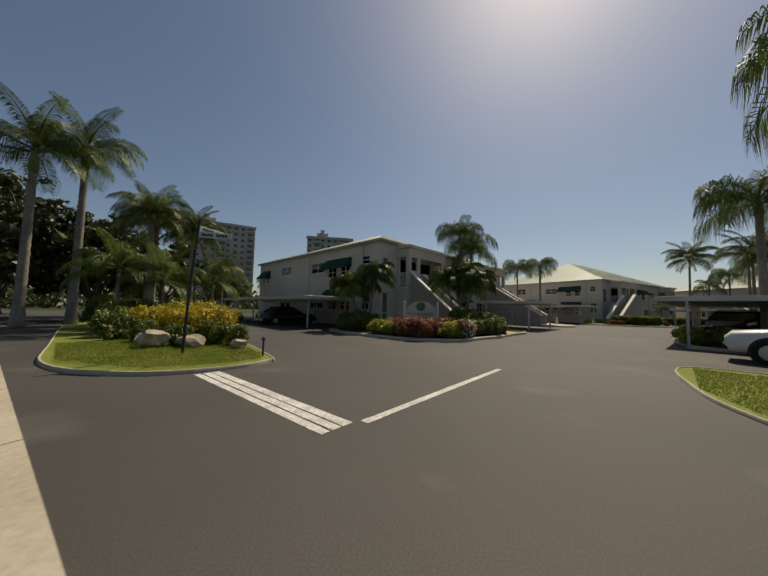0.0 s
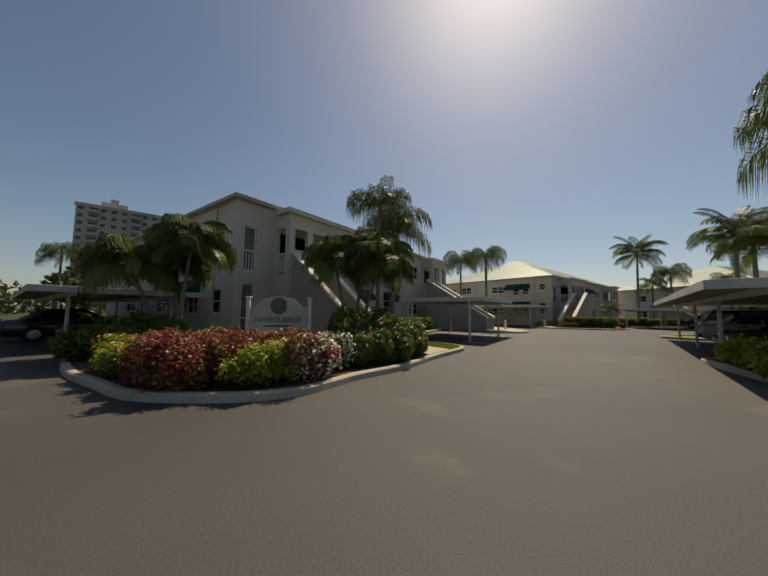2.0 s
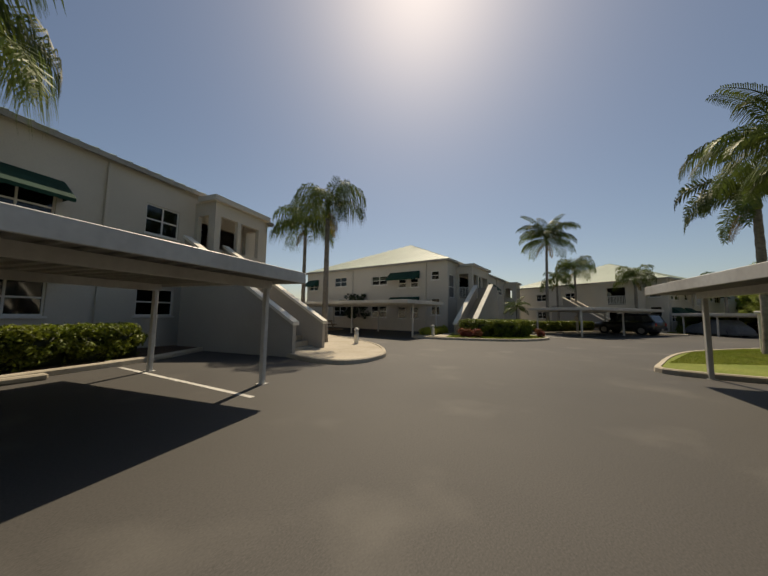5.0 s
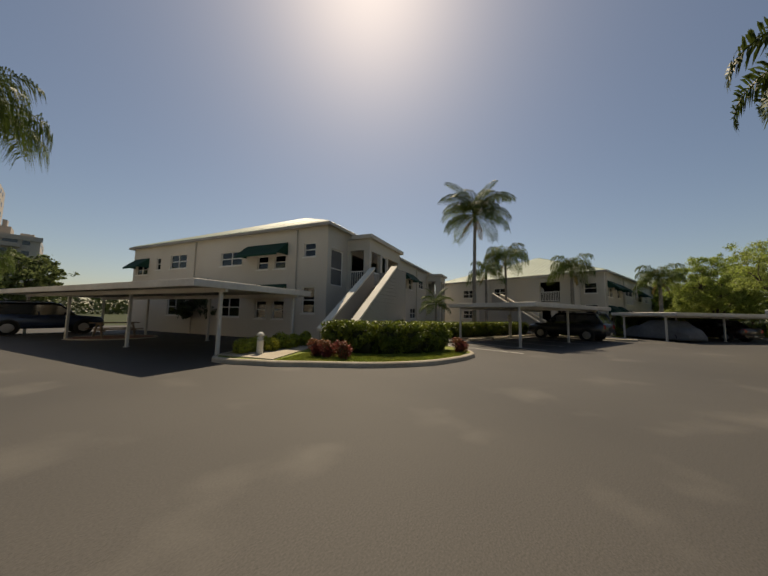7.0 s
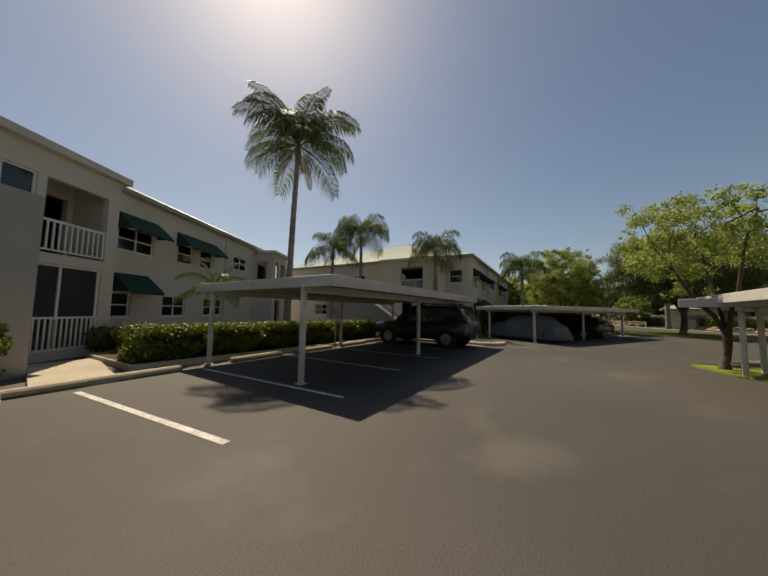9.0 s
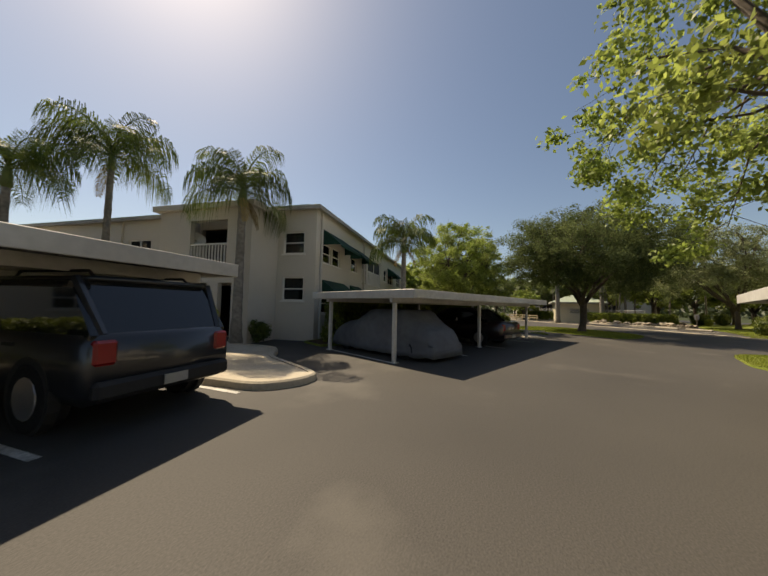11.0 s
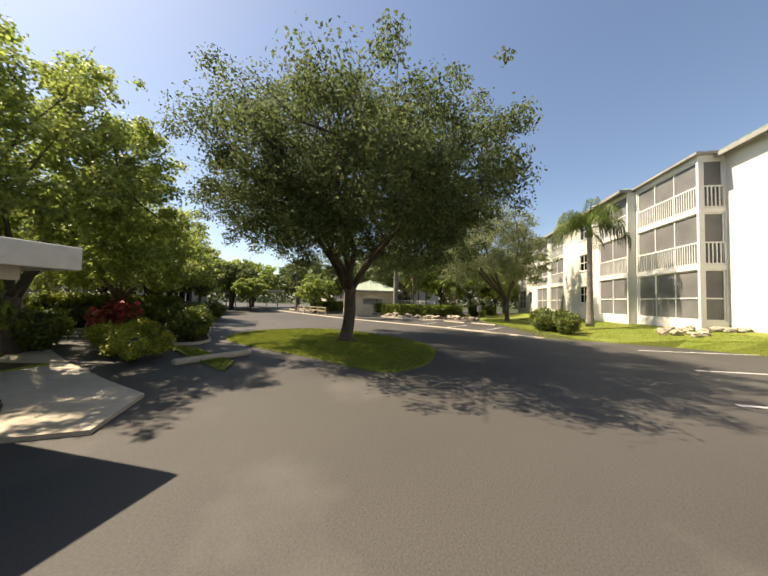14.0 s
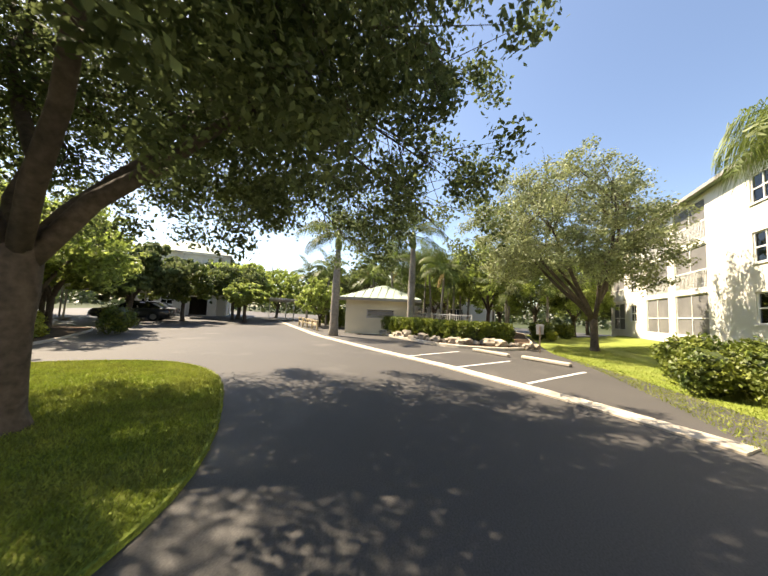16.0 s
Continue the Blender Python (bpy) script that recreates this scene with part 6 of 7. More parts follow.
def tower(x, y, turn, width, depth, floors, label, step=3.1):
    """A far high-rise: a body with balcony slabs and recessed dark windows floor by floor."""
    ob = thing("apartment_tower", pose(x, y, 0, 0, 0, turn), label, "house", "high-rises")
    top = floors * step
    part("body", bars((0, 0, -0.1, width, depth, top), (width * 0.2, depth * 0.2, top, width * 0.45, depth * 0.6, top + 3.2), (width * 0.6, depth * 0.3, top, width * 0.85, depth * 0.7, top + 2.0), (-0.4, -0.4, top - 0.9, width + 0.4, 0.0, top + 0.5)), TOWER_WALL, ob)
    part("crown", bars((width * 0.28, depth * 0.3, top + 3.2, width * 0.36, depth * 0.45, top + 5.4)), TOWER_WALL, ob)
    dark, slabs = bmesh.new(), bmesh.new()
    n = int(width / 3.2)
    for f in range(floors):
        z = f * step
        for i in range(n):
            s = 0.6 + i * (width - 0.6) / n
            if i % 4 == 1:
                box(slabs, s - 0.5, -1.3, z + 0.05, s + 3.2, -0.002, z + 0.3)
                box(slabs, s - 0.5, -1.35, z + 0.3, s + 3.2, -1.25, z + 1.2)
                box(dark, s - 0.2, -0.03, z + 0.4, s + 2.6, -0.003, z + 2.6)
            else:
                box(dark, s, -0.03, z + 1.0, s + 1.5, -0.003, z + 2.3)
        for i in range(int(depth / 4)):
            box(dark, width + 0.003, 1.0 + i * 4, z + 1.0, width + 0.03, 2.6 + i * 4, z + 2.3)
    part("glazing", dark, CAR_GLASS, ob, kind="stuff")
    part("balcony_front", slabs, TOWER_WALL, ob, kind="stuff")


tower(-109, 131.5, 34, 34, 18, 14, "beige high-rise apartment tower beyond the palms")
tower(-49.7, 144, 15, 23, 18, 12, "beige high-rise tower far behind the houses")
tower(-30, 152, 15, 11, 18, 7, "lower beige block beside the far tower")

# ---- palms ----
Q = "grey-trunked queen palm with drooping feathery fronds"
S = "slim palm with stiff arching fronds"
palm(5.1, 28.0, 8.5, 2.9, 17, QUEEN, 1, Q + " beside the house wall", "queen palms", 0.16, lean=(0.1, -0.2))
palm(6.1, 28.6, 7.2, 2.9, 15, QUEEN, 2, Q + " and a dry seed stalk", "queen palms", 0.16, lean=(0.35, -0.1), dry=2)
palm(15.06, 39.89, 7.1, 2.5, 15, QUEEN, 3, Q, "queen palms")
palm(15.57, 34.53, 6.66, 2.2, 13, QUEEN, 4, Q, "queen palms", dry=2)
palm(37.85, 41.4, 9.1, 3.1, 25, STIFF, 5, "tall coconut palm behind the carport hedge", "queen palms", 0.15, lean=(0.3, 0.1), dry=2)
palm(46.05, 44.48, 7.08, 2.6, 15, QUEEN, 6, Q, "queen palms")
palm(43.76, 44.98, 5.58, 2.2, 12, QUEEN, 7, Q, "queen palms")
palm(47.2, 39.1, 5.5, 2.1, 15, QUEEN, 8, Q + " in the concrete apron", "queen palms", 0.17, dry=2)
palm(53.9, 35.3, 4.9, 2.1, 15, QUEEN, 9, Q + " behind the hedge", "queen palms", 0.16, dry=2)
palm(15.79, 13.9, 6.6, 2.8, 16, QUEEN, 10, Q + " on the shrub island", "queen palms", 0.17)
palm(9.15, 5.61, 7, 2.8, 15, QUEEN, 11, Q + " on the corner lawn", "queen palms", 0.16)
for k, (x, y, h) in enumerate(((25.75, 23.53, 5.6), (26.76, 24.17, 6.3), (27.12, 22.73, 5))):
    palm(x, y, h + 0.5, 2.3, 13, STIFF, 20 + k, S + " in a clump", "clump of palms", 0.11, dry=0)
palm(30.78, 26, 6.4, 2.9, 18, FOX, 30, "bushy foxtail palm beside the drive", "queen palms", 0.17, dry=1)
for k, (x, y, h) in enumerate(((-20.64, 16.91, 11.4), (-21.14, 14.71, 10.2))):
    palm(x, y, h, 3.6, 15, STIFF, 40 + k, "tall royal palm with smooth pale trunk", "royal palms", 0.24, 1.4, dry=0)
for k, (x, y, h) in enumerate(((-15.59, 16.72, 7), (-14.56, 18.95, 6.52), (-17.81, 19.54, 7.6))):
    palm(x, y, h, 2.4, 26, STIFF, 50 + k, "stout cabbage palm with dense round crown", "cabbage palms", 0.2, 0.4, dry=3)
for k, (x, y, h) in enumerate(((-12.48, 14.34, 2.68), (-13.91, 13.28, 3.2), (-11.33, 16.58, 2.92))):
    palm(x, y, h, 2.2, 14, STIFF, 60 + k, "young feather palm among shrubs", "young palms", 0.09, 0.3, dry=0)
for k, (x, y, h, lx, ly) in enumerate(((-2.43, 19.3, 3.04, -0.4, 0.3), (-2.21, 18.96, 3.49, 0.35, -0.2), (-2.79, 18.98, 2.72, -0.7, -0.5), (3.42, 19.82, 3.28, -0.5, 0.2), (3.73, 20.06, 3.69, 0.3, 0.3), (3.93, 19.54, 3.06, 0.6, -0.4))):
    palm(x, y, h + 0.15, 1.75, 17, BROAD, 70 + k, "small multi-stemmed palm in the sign bed", "sign bed palms", 0.075, 0.35, (lx, ly), 0, z=0.1)
for k, (x, y, h) in enumerate(((76.45, 24.51, 5.97), (77.75, 20.07, 6.51))):
    palm(x, y, h, 2.6, 12, STIFF, 80 + k, "royal palm with smooth pale grey trunk", "far royal palms", 0.21, 1.0, dry=0, bulge=1.25)
palm(65.79, 12.12, 5.51, 2.2, 13, QUEEN, 90, "slender palm beside the yellow block", "queen palms", 0.17, dry=1, z=0.4)
for k, (x, y, h) in enumerate(((85.7, 16.24, 4.17), (88.78, 19.59, 4.9), (86.34, 11.99, 4.41), (92.36, 14.64, 5.54), (90.75, 24.19, 4.64), (83.59, 8.6, 4.05), (82.94, 20.17, 3.53), (84.98, 23, 4.46), (86.44, 27.07, 5.15), (82.14, 16.49, 4.16), (88.03, 14.55, 4.97), (80.16, 13.29, 3.39), (88.85, 29.58, 4.95))):
    palm(x, y, h, 2.2, 11, STIFF, 95 + k, "small palm in the far planting", "far palms", 0.11, dry=0)
palm(35.55, 42.91, 2.26, 1.5, 12, STIFF, 110, "young palm under the house wall", "young palms", 0.08, 0.3, dry=0)
for k, (x, y, h) in enumerate(((-15.91, 46.43, 6.03), (-20.03, 42.48, 5.01), (-8.72, 50.21, 5.22), (-26.06, 40.18, 7), (2.87, 60.81, 5.93), (6.08, 64.35, 4.92))):
    palm(x, y, h, 2.4, 13, QUEEN, 120 + k, "distant queen palm behind the carports", "distant palms", 0.14)

# ---- broad-leaved trees ----
tree(62.8, 25.5, 8.2, 5.3, 1.95, OAK_LEAF, 215000, 0.049, 4, "large spreading live oak on the lawn", "", 0.2, (-0.2, -0.3), 6, boughs=84, floor=2.75, base_part=0.2, clump=0.88,
     reaches=((2.9, -4.9, 3.4, 1.1), (1.6, -4.7, 3.9, 1.0), (0.3, -4.7, 4.7, 0.9), (2.4, -4.9, 4.4, 1.0), (1.2, -4.9, 5.2, 0.9), (3.7, -4.1, 3.3, 1.0), (4.4, -3.0, 3.2, 1.0)))
tree(60.6, 33.2, 7.6, 3.3, 1.4, LIGHT_LEAF, 80000, 0.055, 5, "feathery light green tree by the footpath", "", 0.14, boughs=46, base_part=0.15)
tree(65.88, 34.22, 5.84, 3.2, 1.2, LIGHT_LEAF, 30000, 0.07, 6, "low multi-limbed light green tree", "", 0.14, forks=7, boughs=28)
tree(42.4, 27.95, 5.5, 2.15, 1.1, LIGHT_LEAF, 24000, 0.042, 7, "thin-crowned two-stemmed tree with yellow-green leaves between the carports", "", 0.09, (0.3, 0.25), 3, boughs=24, base_part=0.1, floor=2.5, reaches=((2.25, 1.0, 3.3, 0.7), (1.95, 1.7, 3.7, 0.6), (2.95, 0.4, 3.4, 0.7), (2.5, 0.1, 2.6, 0.6), (3.2, -0.3, 4.0, 0.8), (2.85, 1.3, 4.1, 0.55)))
tree(74.73, 11.01, 9.89, 4.7, 1.7, GREY_LEAF, 70000, 0.065, 8, "rounded grey-green tree on the lawn", "", 0.17, (-0.2, 1.8), 8, boughs=48, floor=2.4, base_part=0.15)
tree(71.07, 35.41, 6.01, 3.2, 1.6, LIGHT_LEAF, 16000, 0.09, 9, "small tree beside the far drive", "", 0.15)
tree(21.48, 48.9, 3.78, 1.9, 0.8, DARK_LEAF, 9000, 0.08, 10, "dark bushy small tree against the end wall", "", 0.1)
tree(84.46, 27.21, 4.39, 2.2, 0.8, LIGHT_LEAF, 9000, 0.1, 12, "bushy small tree beside the pool house", "", 0.1)
tree(87.99, 36.55, 5.67, 2.6, 1.8, OAK_LEAF, 9000, 0.12, 13, "round-headed dark tree by the far drive", "", 0.14)
tree(83.4, 13.38, 8, 3.6, 2.0, LIGHT_LEAF, 14000, 0.12, 14, "light tree behind the boulder bed", "far grounds trees", 0.15)
tree(88.93, 7.03, 8.61, 3.8, 2.0, OAK_LEAF, 12000, 0.13, 15, "mid-height tree in the far grounds", "far grounds trees", 0.15)
tree(90.52, 15.81, 7.41, 3.6, 2.0, LIGHT_LEAF, 11000, 0.13, 16, "mid-height tree in the far grounds", "far grounds trees", 0.15)
tree(92.15, 23.07, 6.76, 3.4, 1.8, OAK_LEAF, 11000, 0.13, 17, "mid-height tree in the far grounds", "far grounds trees", 0.15)
for k, (x, y, h, r) in enumerate(((-27.86, 16.81, 10.5, 4.6), (-32.93, 20.99, 12, 5.0), (-25.06, 21.78, 9, 4.2), (-39.83, 18.93, 11, 5.0), (-31.08, 27.79, 10, 4.6), (-22.7, 26.15, 7.71, 3.6), (-43.92, 28.83, 12, 5.5))):
    tree(x, y, h, r, 1.8, DARK_LEAF, 9000, 0.22, 20 + k, "tall dark tree at the entrance road", "entrance trees", 0.25)
for k, (x, y, h, r) in enumerate(((72.12, 42.1, 7.07, 3.8), (78.74, 38.46, 5.67, 3.0), (89.87, 37, 6.14, 3.2), (93.58, 27.82, 6.68, 3.6), (94.85, 8.2, 8, 4.0), (98.04, 15.44, 8.32, 4.2), (93.26, -1.09, 9.2, 4.2), (71.24, 48.59, 7.68, 4.0), (76.34, 48.37, 7.11, 3.8), (81.57, 49.8, 7.53, 4.0), (87.44, 46.6, 6.19, 3.4), (96.5, 43.2, 7.58, 4.0), (100.25, 36.98, 7.14, 3.8), (103.96, 30.56, 7.64, 4.0), (106.55, 18.51, 8.7, 4.5))):
    tree(x, y, h, r, 1.6, OAK_LEAF if k % 2 else LIGHT_LEAF, 7000, 0.2, 40 + k, "mid-height tree in the far grounds", "far grounds trees", 0.18)
for k, (x, y, h, r) in enumerate(((4.51, 76, 7.83, 4.0), (-4.94, 68.82, 6.92, 3.6), (-13.61, 54.92, 5.99, 3.2), (-29.85, 47.77, 6.95, 3.6))):
    tree(x, y, h, r, 1.6, OAK_LEAF, 6000, 0.22, 60 + k, "distant tree behind the houses", "distant trees", 0.18)
rng = random.Random(5)
belt = []
for k in range(420):
    a = 2 * math.pi * k / 420
    r = rng.uniform(105, 190)
    h = rng.uniform(4, 9)
    belt.append((32 + r * math.cos(a), 32 + r * math.sin(a), h * 0.45, rng.uniform(4, 8), rng.uniform(4, 8), h * 0.6))
tagged(new("distant_woods", leaf_mesh("distant_woods", belt, 60000, 0.75, DARK_LEAF, 4, 0.3, 0.5)), "belt of distant green trees", "trees", "", "stuff")

for k, (x, y, h, r, leaf) in enumerate(((82.68, 37.69, 4.91, 2.3, SHRUB_LEAF), (72.69, 36.72, 5.94, 3.0, LIGHT_LEAF), (76.4, 41.45, 5.63, 2.8, LIGHT_LEAF), (85.76, 5.11, 7.16, 3.2, LIGHT_LEAF), (88.98, 1.29, 8.21, 3.6, OAK_LEAF), (84.67, 33.68, 3.43, 1.8, LIGHT_LEAF))):
    tree(x, y, h, r, 1.5, leaf, 26000, 0.085, 80 + k, "leafy multi-limbed tree in the far grounds", "far grounds trees", 0.13, forks=6, boughs=26, base_part=0.15)
for k, (x, y, h) in enumerate(((81.54, 21.05, 5.24), (84.36, 20.51, 6.05), (80.01, 17.86, 4.71), (82.61, 18.08, 5.51), (86.22, 18.26, 6.3), (84.96, 14.66, 5.78), (88.27, 22.85, 6.19), (91.03, 18.91, 5.87), (86.82, 10.47, 5.23))):
    palm(x, y, h, 2.2, 13, QUEEN if k % 2 else STIFF, 140 + k, "slender palm in the far planting", "far palms", 0.1, dry=1, lean=(0.3 * math.sin(k * 2.1), 0.3 * math.cos(k * 2.1)))

# ---- hedges and shrubs ----
HEDGE = shrub_meshes("hedge", 1.0, 0.6, 1.0, 11500, 0.05, HEDGE_LEAF, 2, True)
BUSH = [shrub_meshes("bush", 0.7, 0.7, 1.1, 6000, 0.052, SHRUB_LEAF, 11 + k) for k in range(3)]
LIMEBUSH = [shrub_meshes("lime_bush", 0.55, 0.55, 0.7, 4200, 0.048, LIME_LEAF, 15 + k) for k in range(2)]
GOLDBUSH = [shrub_meshes("gold_bush", 0.8, 0.8, 0.95, 6500, 0.045, YELLOW_LEAF, 18 + k) for k in range(2)]
HIBISCUS = [shrub_meshes("hibiscus", 0.75, 0.75, 1.45, 6500, 0.068, SHRUB_LEAF, 21 + k, False, ORANGE_PETAL, 30) for k in range(2)]
REDPLANT = shrub_meshes("red_plant", 0.46, 0.46, 0.8, 3400, 0.042, RED_LEAF, 31, False, PINK_PETAL, 130)
MIXPLANT = shrub_meshes("mixed_plant", 0.46, 0.46, 0.75, 3200, 0.04, LIME_LEAF, 32, False, ORANGE_PETAL, 60)
WHITEPLANT = shrub_meshes("white_plant", 0.46, 0.46, 0.7, 1900, 0.042, SHRUB_LEAF, 33, False, WHITE_PETAL, 1300)
PINKPLANT = shrub_meshes("pink_plant", 0.44, 0.44, 0.7, 2200, 0.042, RED_LEAF, 34, False, PINK_PETAL, 700)
TI_PLANT = shrub_meshes("ti_plant", 0.45, 0.45, 1.0, 700, 0.11, RED_LEAF, 35, False, PINK_PETAL, 260)


def hedge_run(points, height, group, label):
    for (x0, y0), (x1, y1) in zip(points, points[1:]):
        d = math.hypot(x1 - x0, y1 - y0)
        n = max(1, round(d / 1.7))
        for i in range(n):
            t = (i + 0.5) / n
            ob = shrub("hedge", HEDGE, x0 + (x1 - x0) * t, y0 + (y1 - y0) * t, 0.08, math.degrees(math.atan2(y1 - y0, x1 - x0)), 1.0, label, "hedge", group)
            ob.scale = (d / n / 1.8, 1.0, height)


hedge_run([(25.2, 37.3), (26.3, 35.85), (27.8, 35.35), (29.3, 36.0)], 1.12, "lawn island hedge", "clipped glossy green hedge on the lawn island")
hedge_run([(32.4, 39.9), (42.86, 40.8)], 0.95, "carport hedge", "clipped yellow-green hedge behind the carport")
hedge_run([(49.26, 36.68), (59.05, 32.25)], 1.68, "tall hedge", "tall dark hedge behind the carport")
hedge_run([(43.69, 38), (45.02, 37.53)], 1.3, "stair hedge", "clipped square shrub block at the stair foot")
hedge_run([(65.39, 36.76), (68.86, 33.41)], 1.35, "garden hedge", "clipped green garden hedge by the footpath")
hedge_run([(6.38, 27.86), (9.38, 31.84)], 1.0, "wall hedge", "clipped hedge along the house wall")
hedge_run([(74.76, 15.37), (74.51, 17.86), (77.8, 20.64), (83.59, 24.05), (87.89, 27.51)], 1.15, "boulder hedge", "clipped hedge above the boulders")
hedge_run([(28.9, 39.7), (30.4, 40.0)], 1.1, "porch hedge", "clipped dark green hedge beside the porch path")
hedge_run([(4.15, 56.98), (2.62, 64.6)], 1.6, "court hedge", "tall hedge at the end of the court")
rng = random.Random(9)


def bushes(places, kinds, name, label, group, size=1.0, flower=""):
    for x, y, s in places:
        shrub(name, rng.choice(kinds), x, y, 0.1, rng.uniform(0, 360), s * size, label, "shrub", group, flower)


bushes([(-3.25, 16.85, 1.0), (-2.47, 17.25, 1.1), (-3.74, 18.25, 1.1), (-1.67, 17.83, 1.0), (-0.97, 18.49, 0.8), (-2.81, 18.38, 1.2), (28.92, 36.98, 0.8), (29.75, 38.55, 0.9), (32.39, 43.03, 0.9), (48.3, 39.07, 0.8), (4.47, 22.93, 0.75), (12.39, 33.43, 0.7), (32.9, 42.3, 0.85)],
       BUSH, "shrub", "dense dark green shrub in mulch", "green shrubs")
bushes([(3.6, 17.6, 1.05), (4.22, 17.39, 0.9), (4.94, 18.08, 0.8), (5.34, 18.82, 0.75), (4.23, 18.69, 1.0), (4.94, 19.37, 0.8), (3.4, 18.63, 1.1), (5.65, 19.47, 0.6), (4.77, 24.61, 1.15), (5.17, 25.37, 1.0), (3.81, 16.45, 0.85), (4.43, 16.96, 0.85), (5.04, 17.57, 0.85), (5.54, 18.19, 0.8), (5.95, 18.83, 0.65), (3.95, 15.75, 0.6), (4.5, 16.15, 0.65), (5.0, 16.65, 0.7), (5.45, 17.2, 0.65), (5.75, 17.75, 0.6), (4.7, 17.2, 0.95), (3.9, 16.7, 1.0), (5.2, 18.4, 0.8), (4.2, 24.1, 1.1), (3.7, 23.5, 1.0), (4.6, 24.9, 1.0), (3.5, 24.6, 1.15)],
       HIBISCUS, "hibiscus_shrub", "leafy hibiscus shrub with a few orange-red blooms", "hibiscus shrubs", 1.0, "orange-red hibiscus blooms")
bushes([(12.97, 14.15, 1.0), (13.65, 15.06, 1.0), (14.28, 13.93, 1.0), (14.71, 15.81, 0.9), (13.7, 13, 0.9), (22.28, 37.35, 0.6), (22.68, 37.76, 0.65), (23.23, 37.72, 0.6), (23.7, 38.19, 0.7), (24.18, 38.59, 0.65), (24.76, 39, 0.7), (23.14, 38.3, 0.6), (62.5, 31.39, 0.6), (62.94, 31.62, 0.65), (63.4, 32.06, 0.65), (63.1, 32.3, 0.6), (64.01, 32.37, 0.7), (66.8, 31.74, 0.9), (67.86, 32.36, 0.9), (69.18, 33.36, 1.0), (76.82, 18.81, 0.9), (79.37, 20.19, 0.9), (79.71, 10.46, 0.8), (80.53, 9.92, 0.8), (-14.72, 25.14, 0.9), (-15.85, 26.01, 0.9), (59.5, 30.2, 0.6), (60.1, 30.7, 0.65), (60.7, 31.2, 0.65), (60.3, 30.1, 0.6), (61.3, 31.8, 0.7)],
       LIMEBUSH, "variegated_shrub", "low yellow-green variegated shrub", "variegated shrubs", 1.25)
bushes([(-8.68, 12.58, 1.2), (-7.8, 11.69, 1.1), (-9.51, 12.07, 1.2), (-10.36, 11.81, 1.1), (-8.93, 11.2, 1.0), (-9.92, 13.3, 1.2)], GOLDBUSH, "golden_shrub", "bright golden-yellow shrub on the entrance island", "golden shrubs", 1.4)
bushes([(-7.32, 9.08, 0.7), (-6.4, 9.78, 0.75), (-5.59, 9.64, 0.7), (-9.19, 9.86, 0.8), (-10.69, 10.11, 1.0), (-11.88, 11.52, 1.3), (-12.86, 13.13, 1.5), (-14.55, 14.37, 1.6), (-11.49, 13.71, 1.3), (-16.72, 15.01, 1.6), (-18.97, 17.77, 1.8), (-15.52, 21.96, 1.6), (-12.72, 18.88, 1.3)],
       BUSH, "shrub", "dark purplish green shrub on the entrance island", "entrance shrubs")
bushes([(6.68, 28.36, 0.6), (5.77, 26.65, 0.7), (6.17, 27.35, 0.6), (4.2, 26.5, 1.0), (4.7, 27.0, 0.95), (3.8, 25.9, 0.95), (4.9, 26.2, 0.85), (64.27, 33.14, 1.1), (64.84, 33.77, 1.1), (63.99, 33.59, 0.9), (84.1, 19.11, 1.0), (82.04, 14.61, 0.9)], [TI_PLANT], "ti_plant", "red-leaved plant with long upright leaves", "red plants", 1.0)
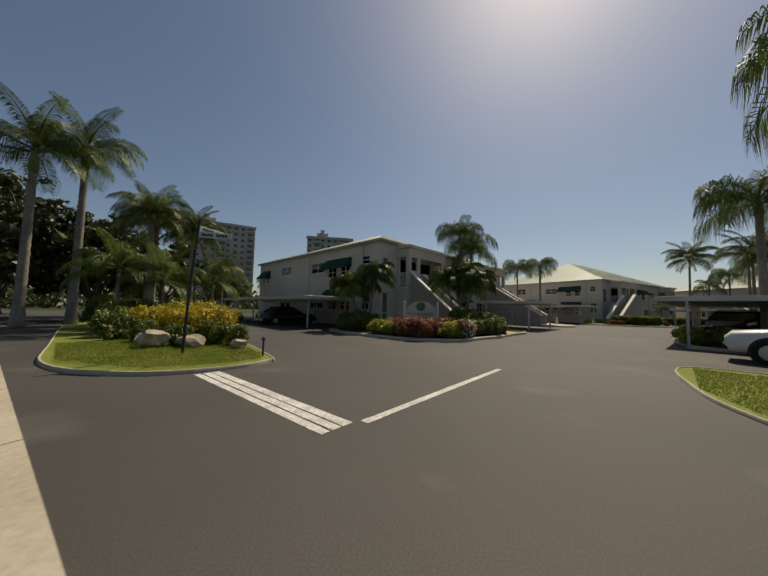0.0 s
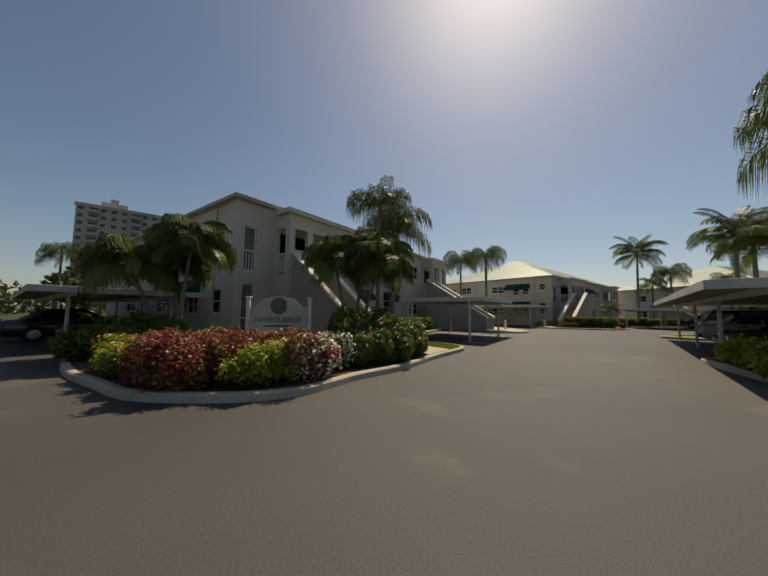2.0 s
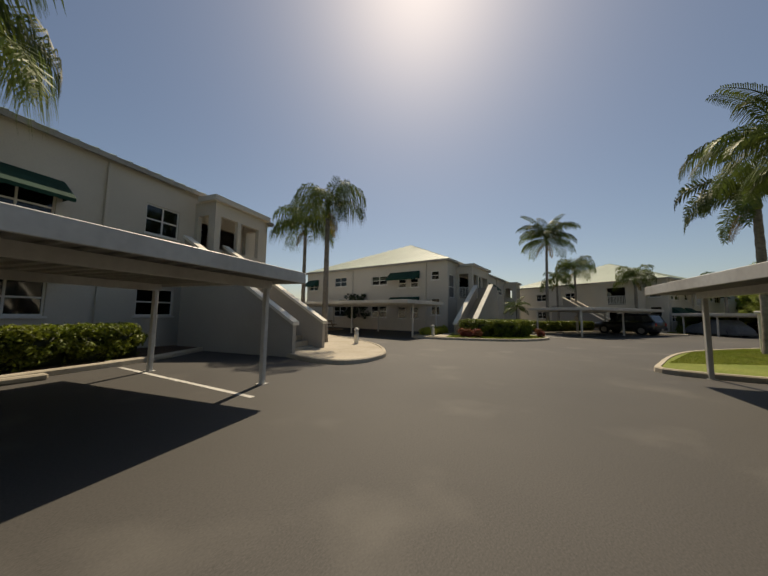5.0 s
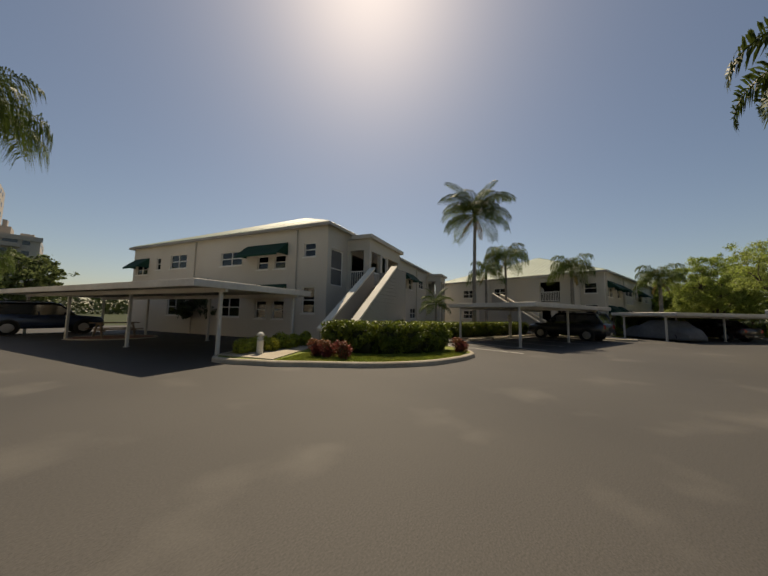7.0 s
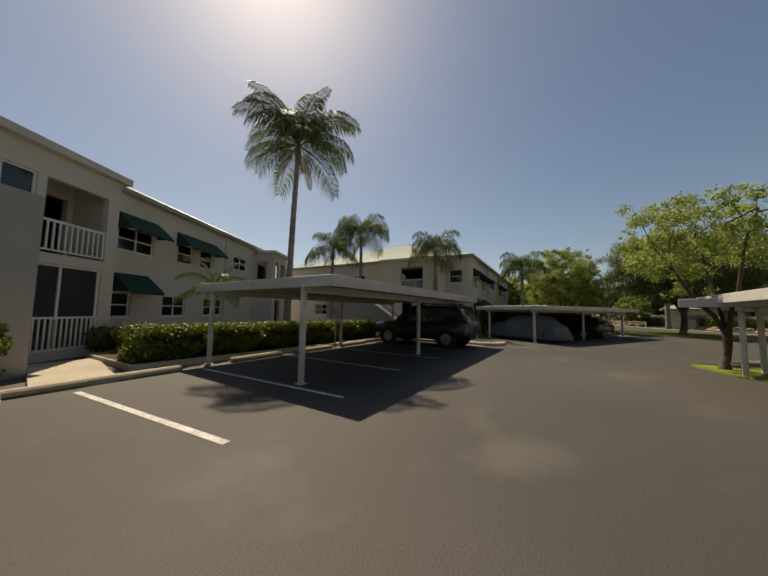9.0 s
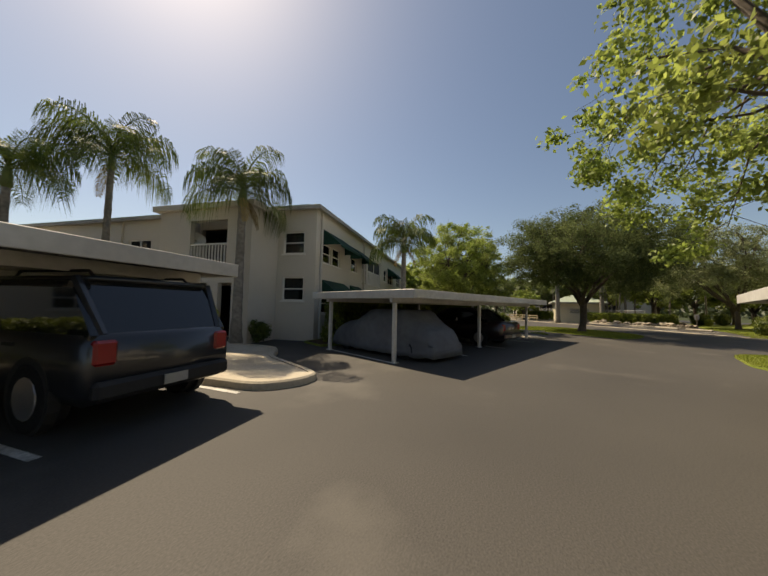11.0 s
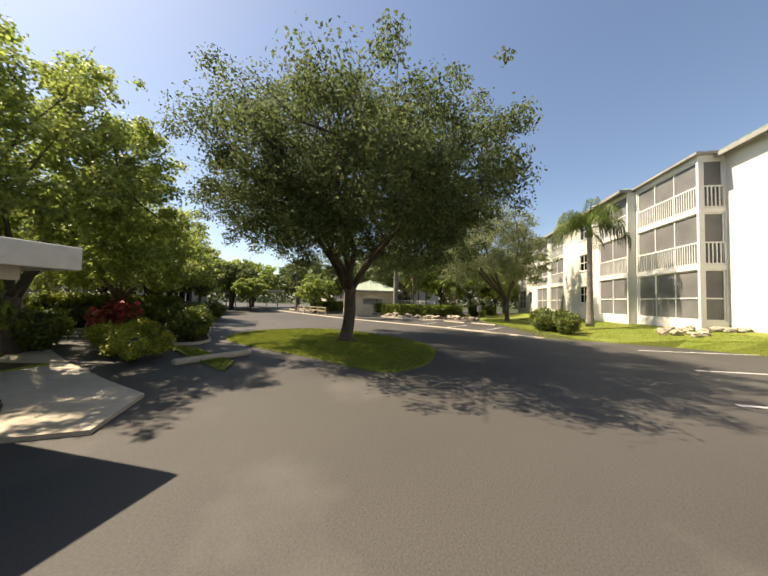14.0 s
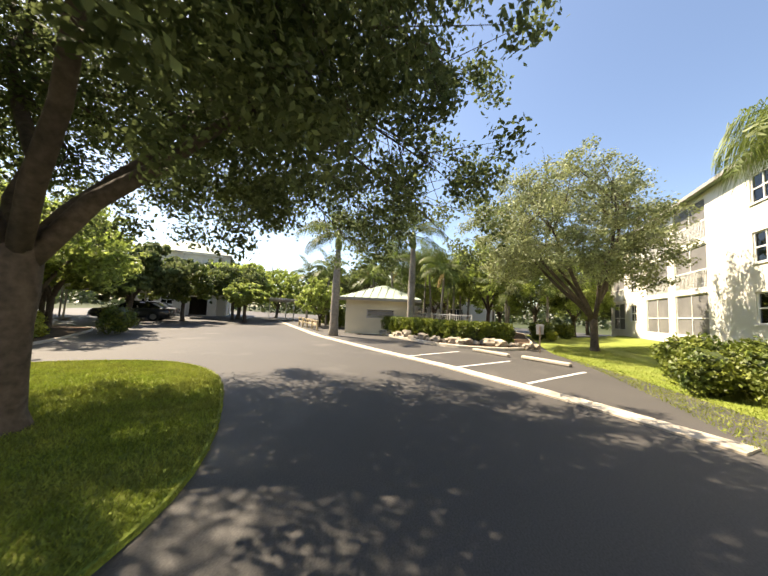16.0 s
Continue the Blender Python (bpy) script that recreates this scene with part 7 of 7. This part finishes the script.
bushes([(65.23, 14.19, 1.0), (66.1, 13.56, 1.1), (66.98, 12.91, 1.0), (64.54, 14.67, 0.8), (64.92, 31.44, 1.0), (66.28, 33.64, 1.1), (61.81, 33.5, 1.0), (60.98, 32.9, 0.9), (71.9, 32.67, 1.2), (79.97, 16.61, 1.1), (82.35, 18.73, 1.2), (77.98, 14.16, 1.0), (85.96, 22.4, 1.2), (66, 14.61, 1.0), (66.78, 14.1, 1.15), (67.76, 13.43, 0.95), (81.01, 10.5, 1.2), (82.41, 9.47, 1.1), (83.47, 7.24, 1.3), (63.3, 30.5, 1.0), (64.1, 30.9, 1.1), (62.5, 30.3, 0.8)], BUSH, "shrub", "rounded green shrub in the far grounds", "far shrubs")
BEDDING = [(-1.55, 15.1), (-0.65, 14.45), (0.3, 13.8), (1.2, 13.6), (2.2, 13.65), (2.95, 14.2), (3.5, 15.0), (3.75, 15.9), (2.6, 16.8), (0.0, 16.8), (-1.6, 16.2)]
for k in range(100):
    for _ in range(40):
        x, y = rng.uniform(-1.6, 3.6), rng.uniform(13.4, 16.8)
        if inside((x, y), BEDDING):
            break
    if x > 2.75 and y < 15.9:
        shrub("bedding_plant", rng.choice([WHITEPLANT, WHITEPLANT, PINKPLANT]), x, y, 0.1, rng.uniform(0, 360), rng.uniform(1.05, 1.35), "white and pink flowering bedding plant in mulch", "flower", "bedding plants", "clustered petals")
    elif y > 15.9 or x < -0.6 or rng.random() < 0.42:
        shrub("bedding_plant", MIXPLANT, x, y, 0.1, rng.uniform(0, 360), rng.uniform(0.9, 1.2), "yellow-green bedding plant with orange tips", "flower", "bedding plants", "orange leaf tips")
    else:
        shrub("bedding_plant", REDPLANT, x, y, 0.1, rng.uniform(0, 360), rng.uniform(0.9, 1.25), "crimson-leaved bedding plant in the sign bed", "flower", "bedding plants", "pink leaf tips")
for x, y in ((24.25, 35.95), (24.44, 35.58), (24.76, 35.19), (29.13, 34.68)):
    shrub("bedding_plant", REDPLANT, x, y, 0.1, x * 70, 0.7, "dark red leafy plant at the hedge foot", "flower", "hedge foot plants", "pink leaf tips")
for k in range(7):
    shrub("bedding_plant", [PINKPLANT, WHITEPLANT][k % 2], 32.30 + 0.5 * math.cos(k), 25.48 + 0.5 * math.sin(k * 1.7), 0.12, k * 50, 0.9, "pink and white flowering bedding plant by the pillar", "flower", "pillar flowers", "clustered petals")
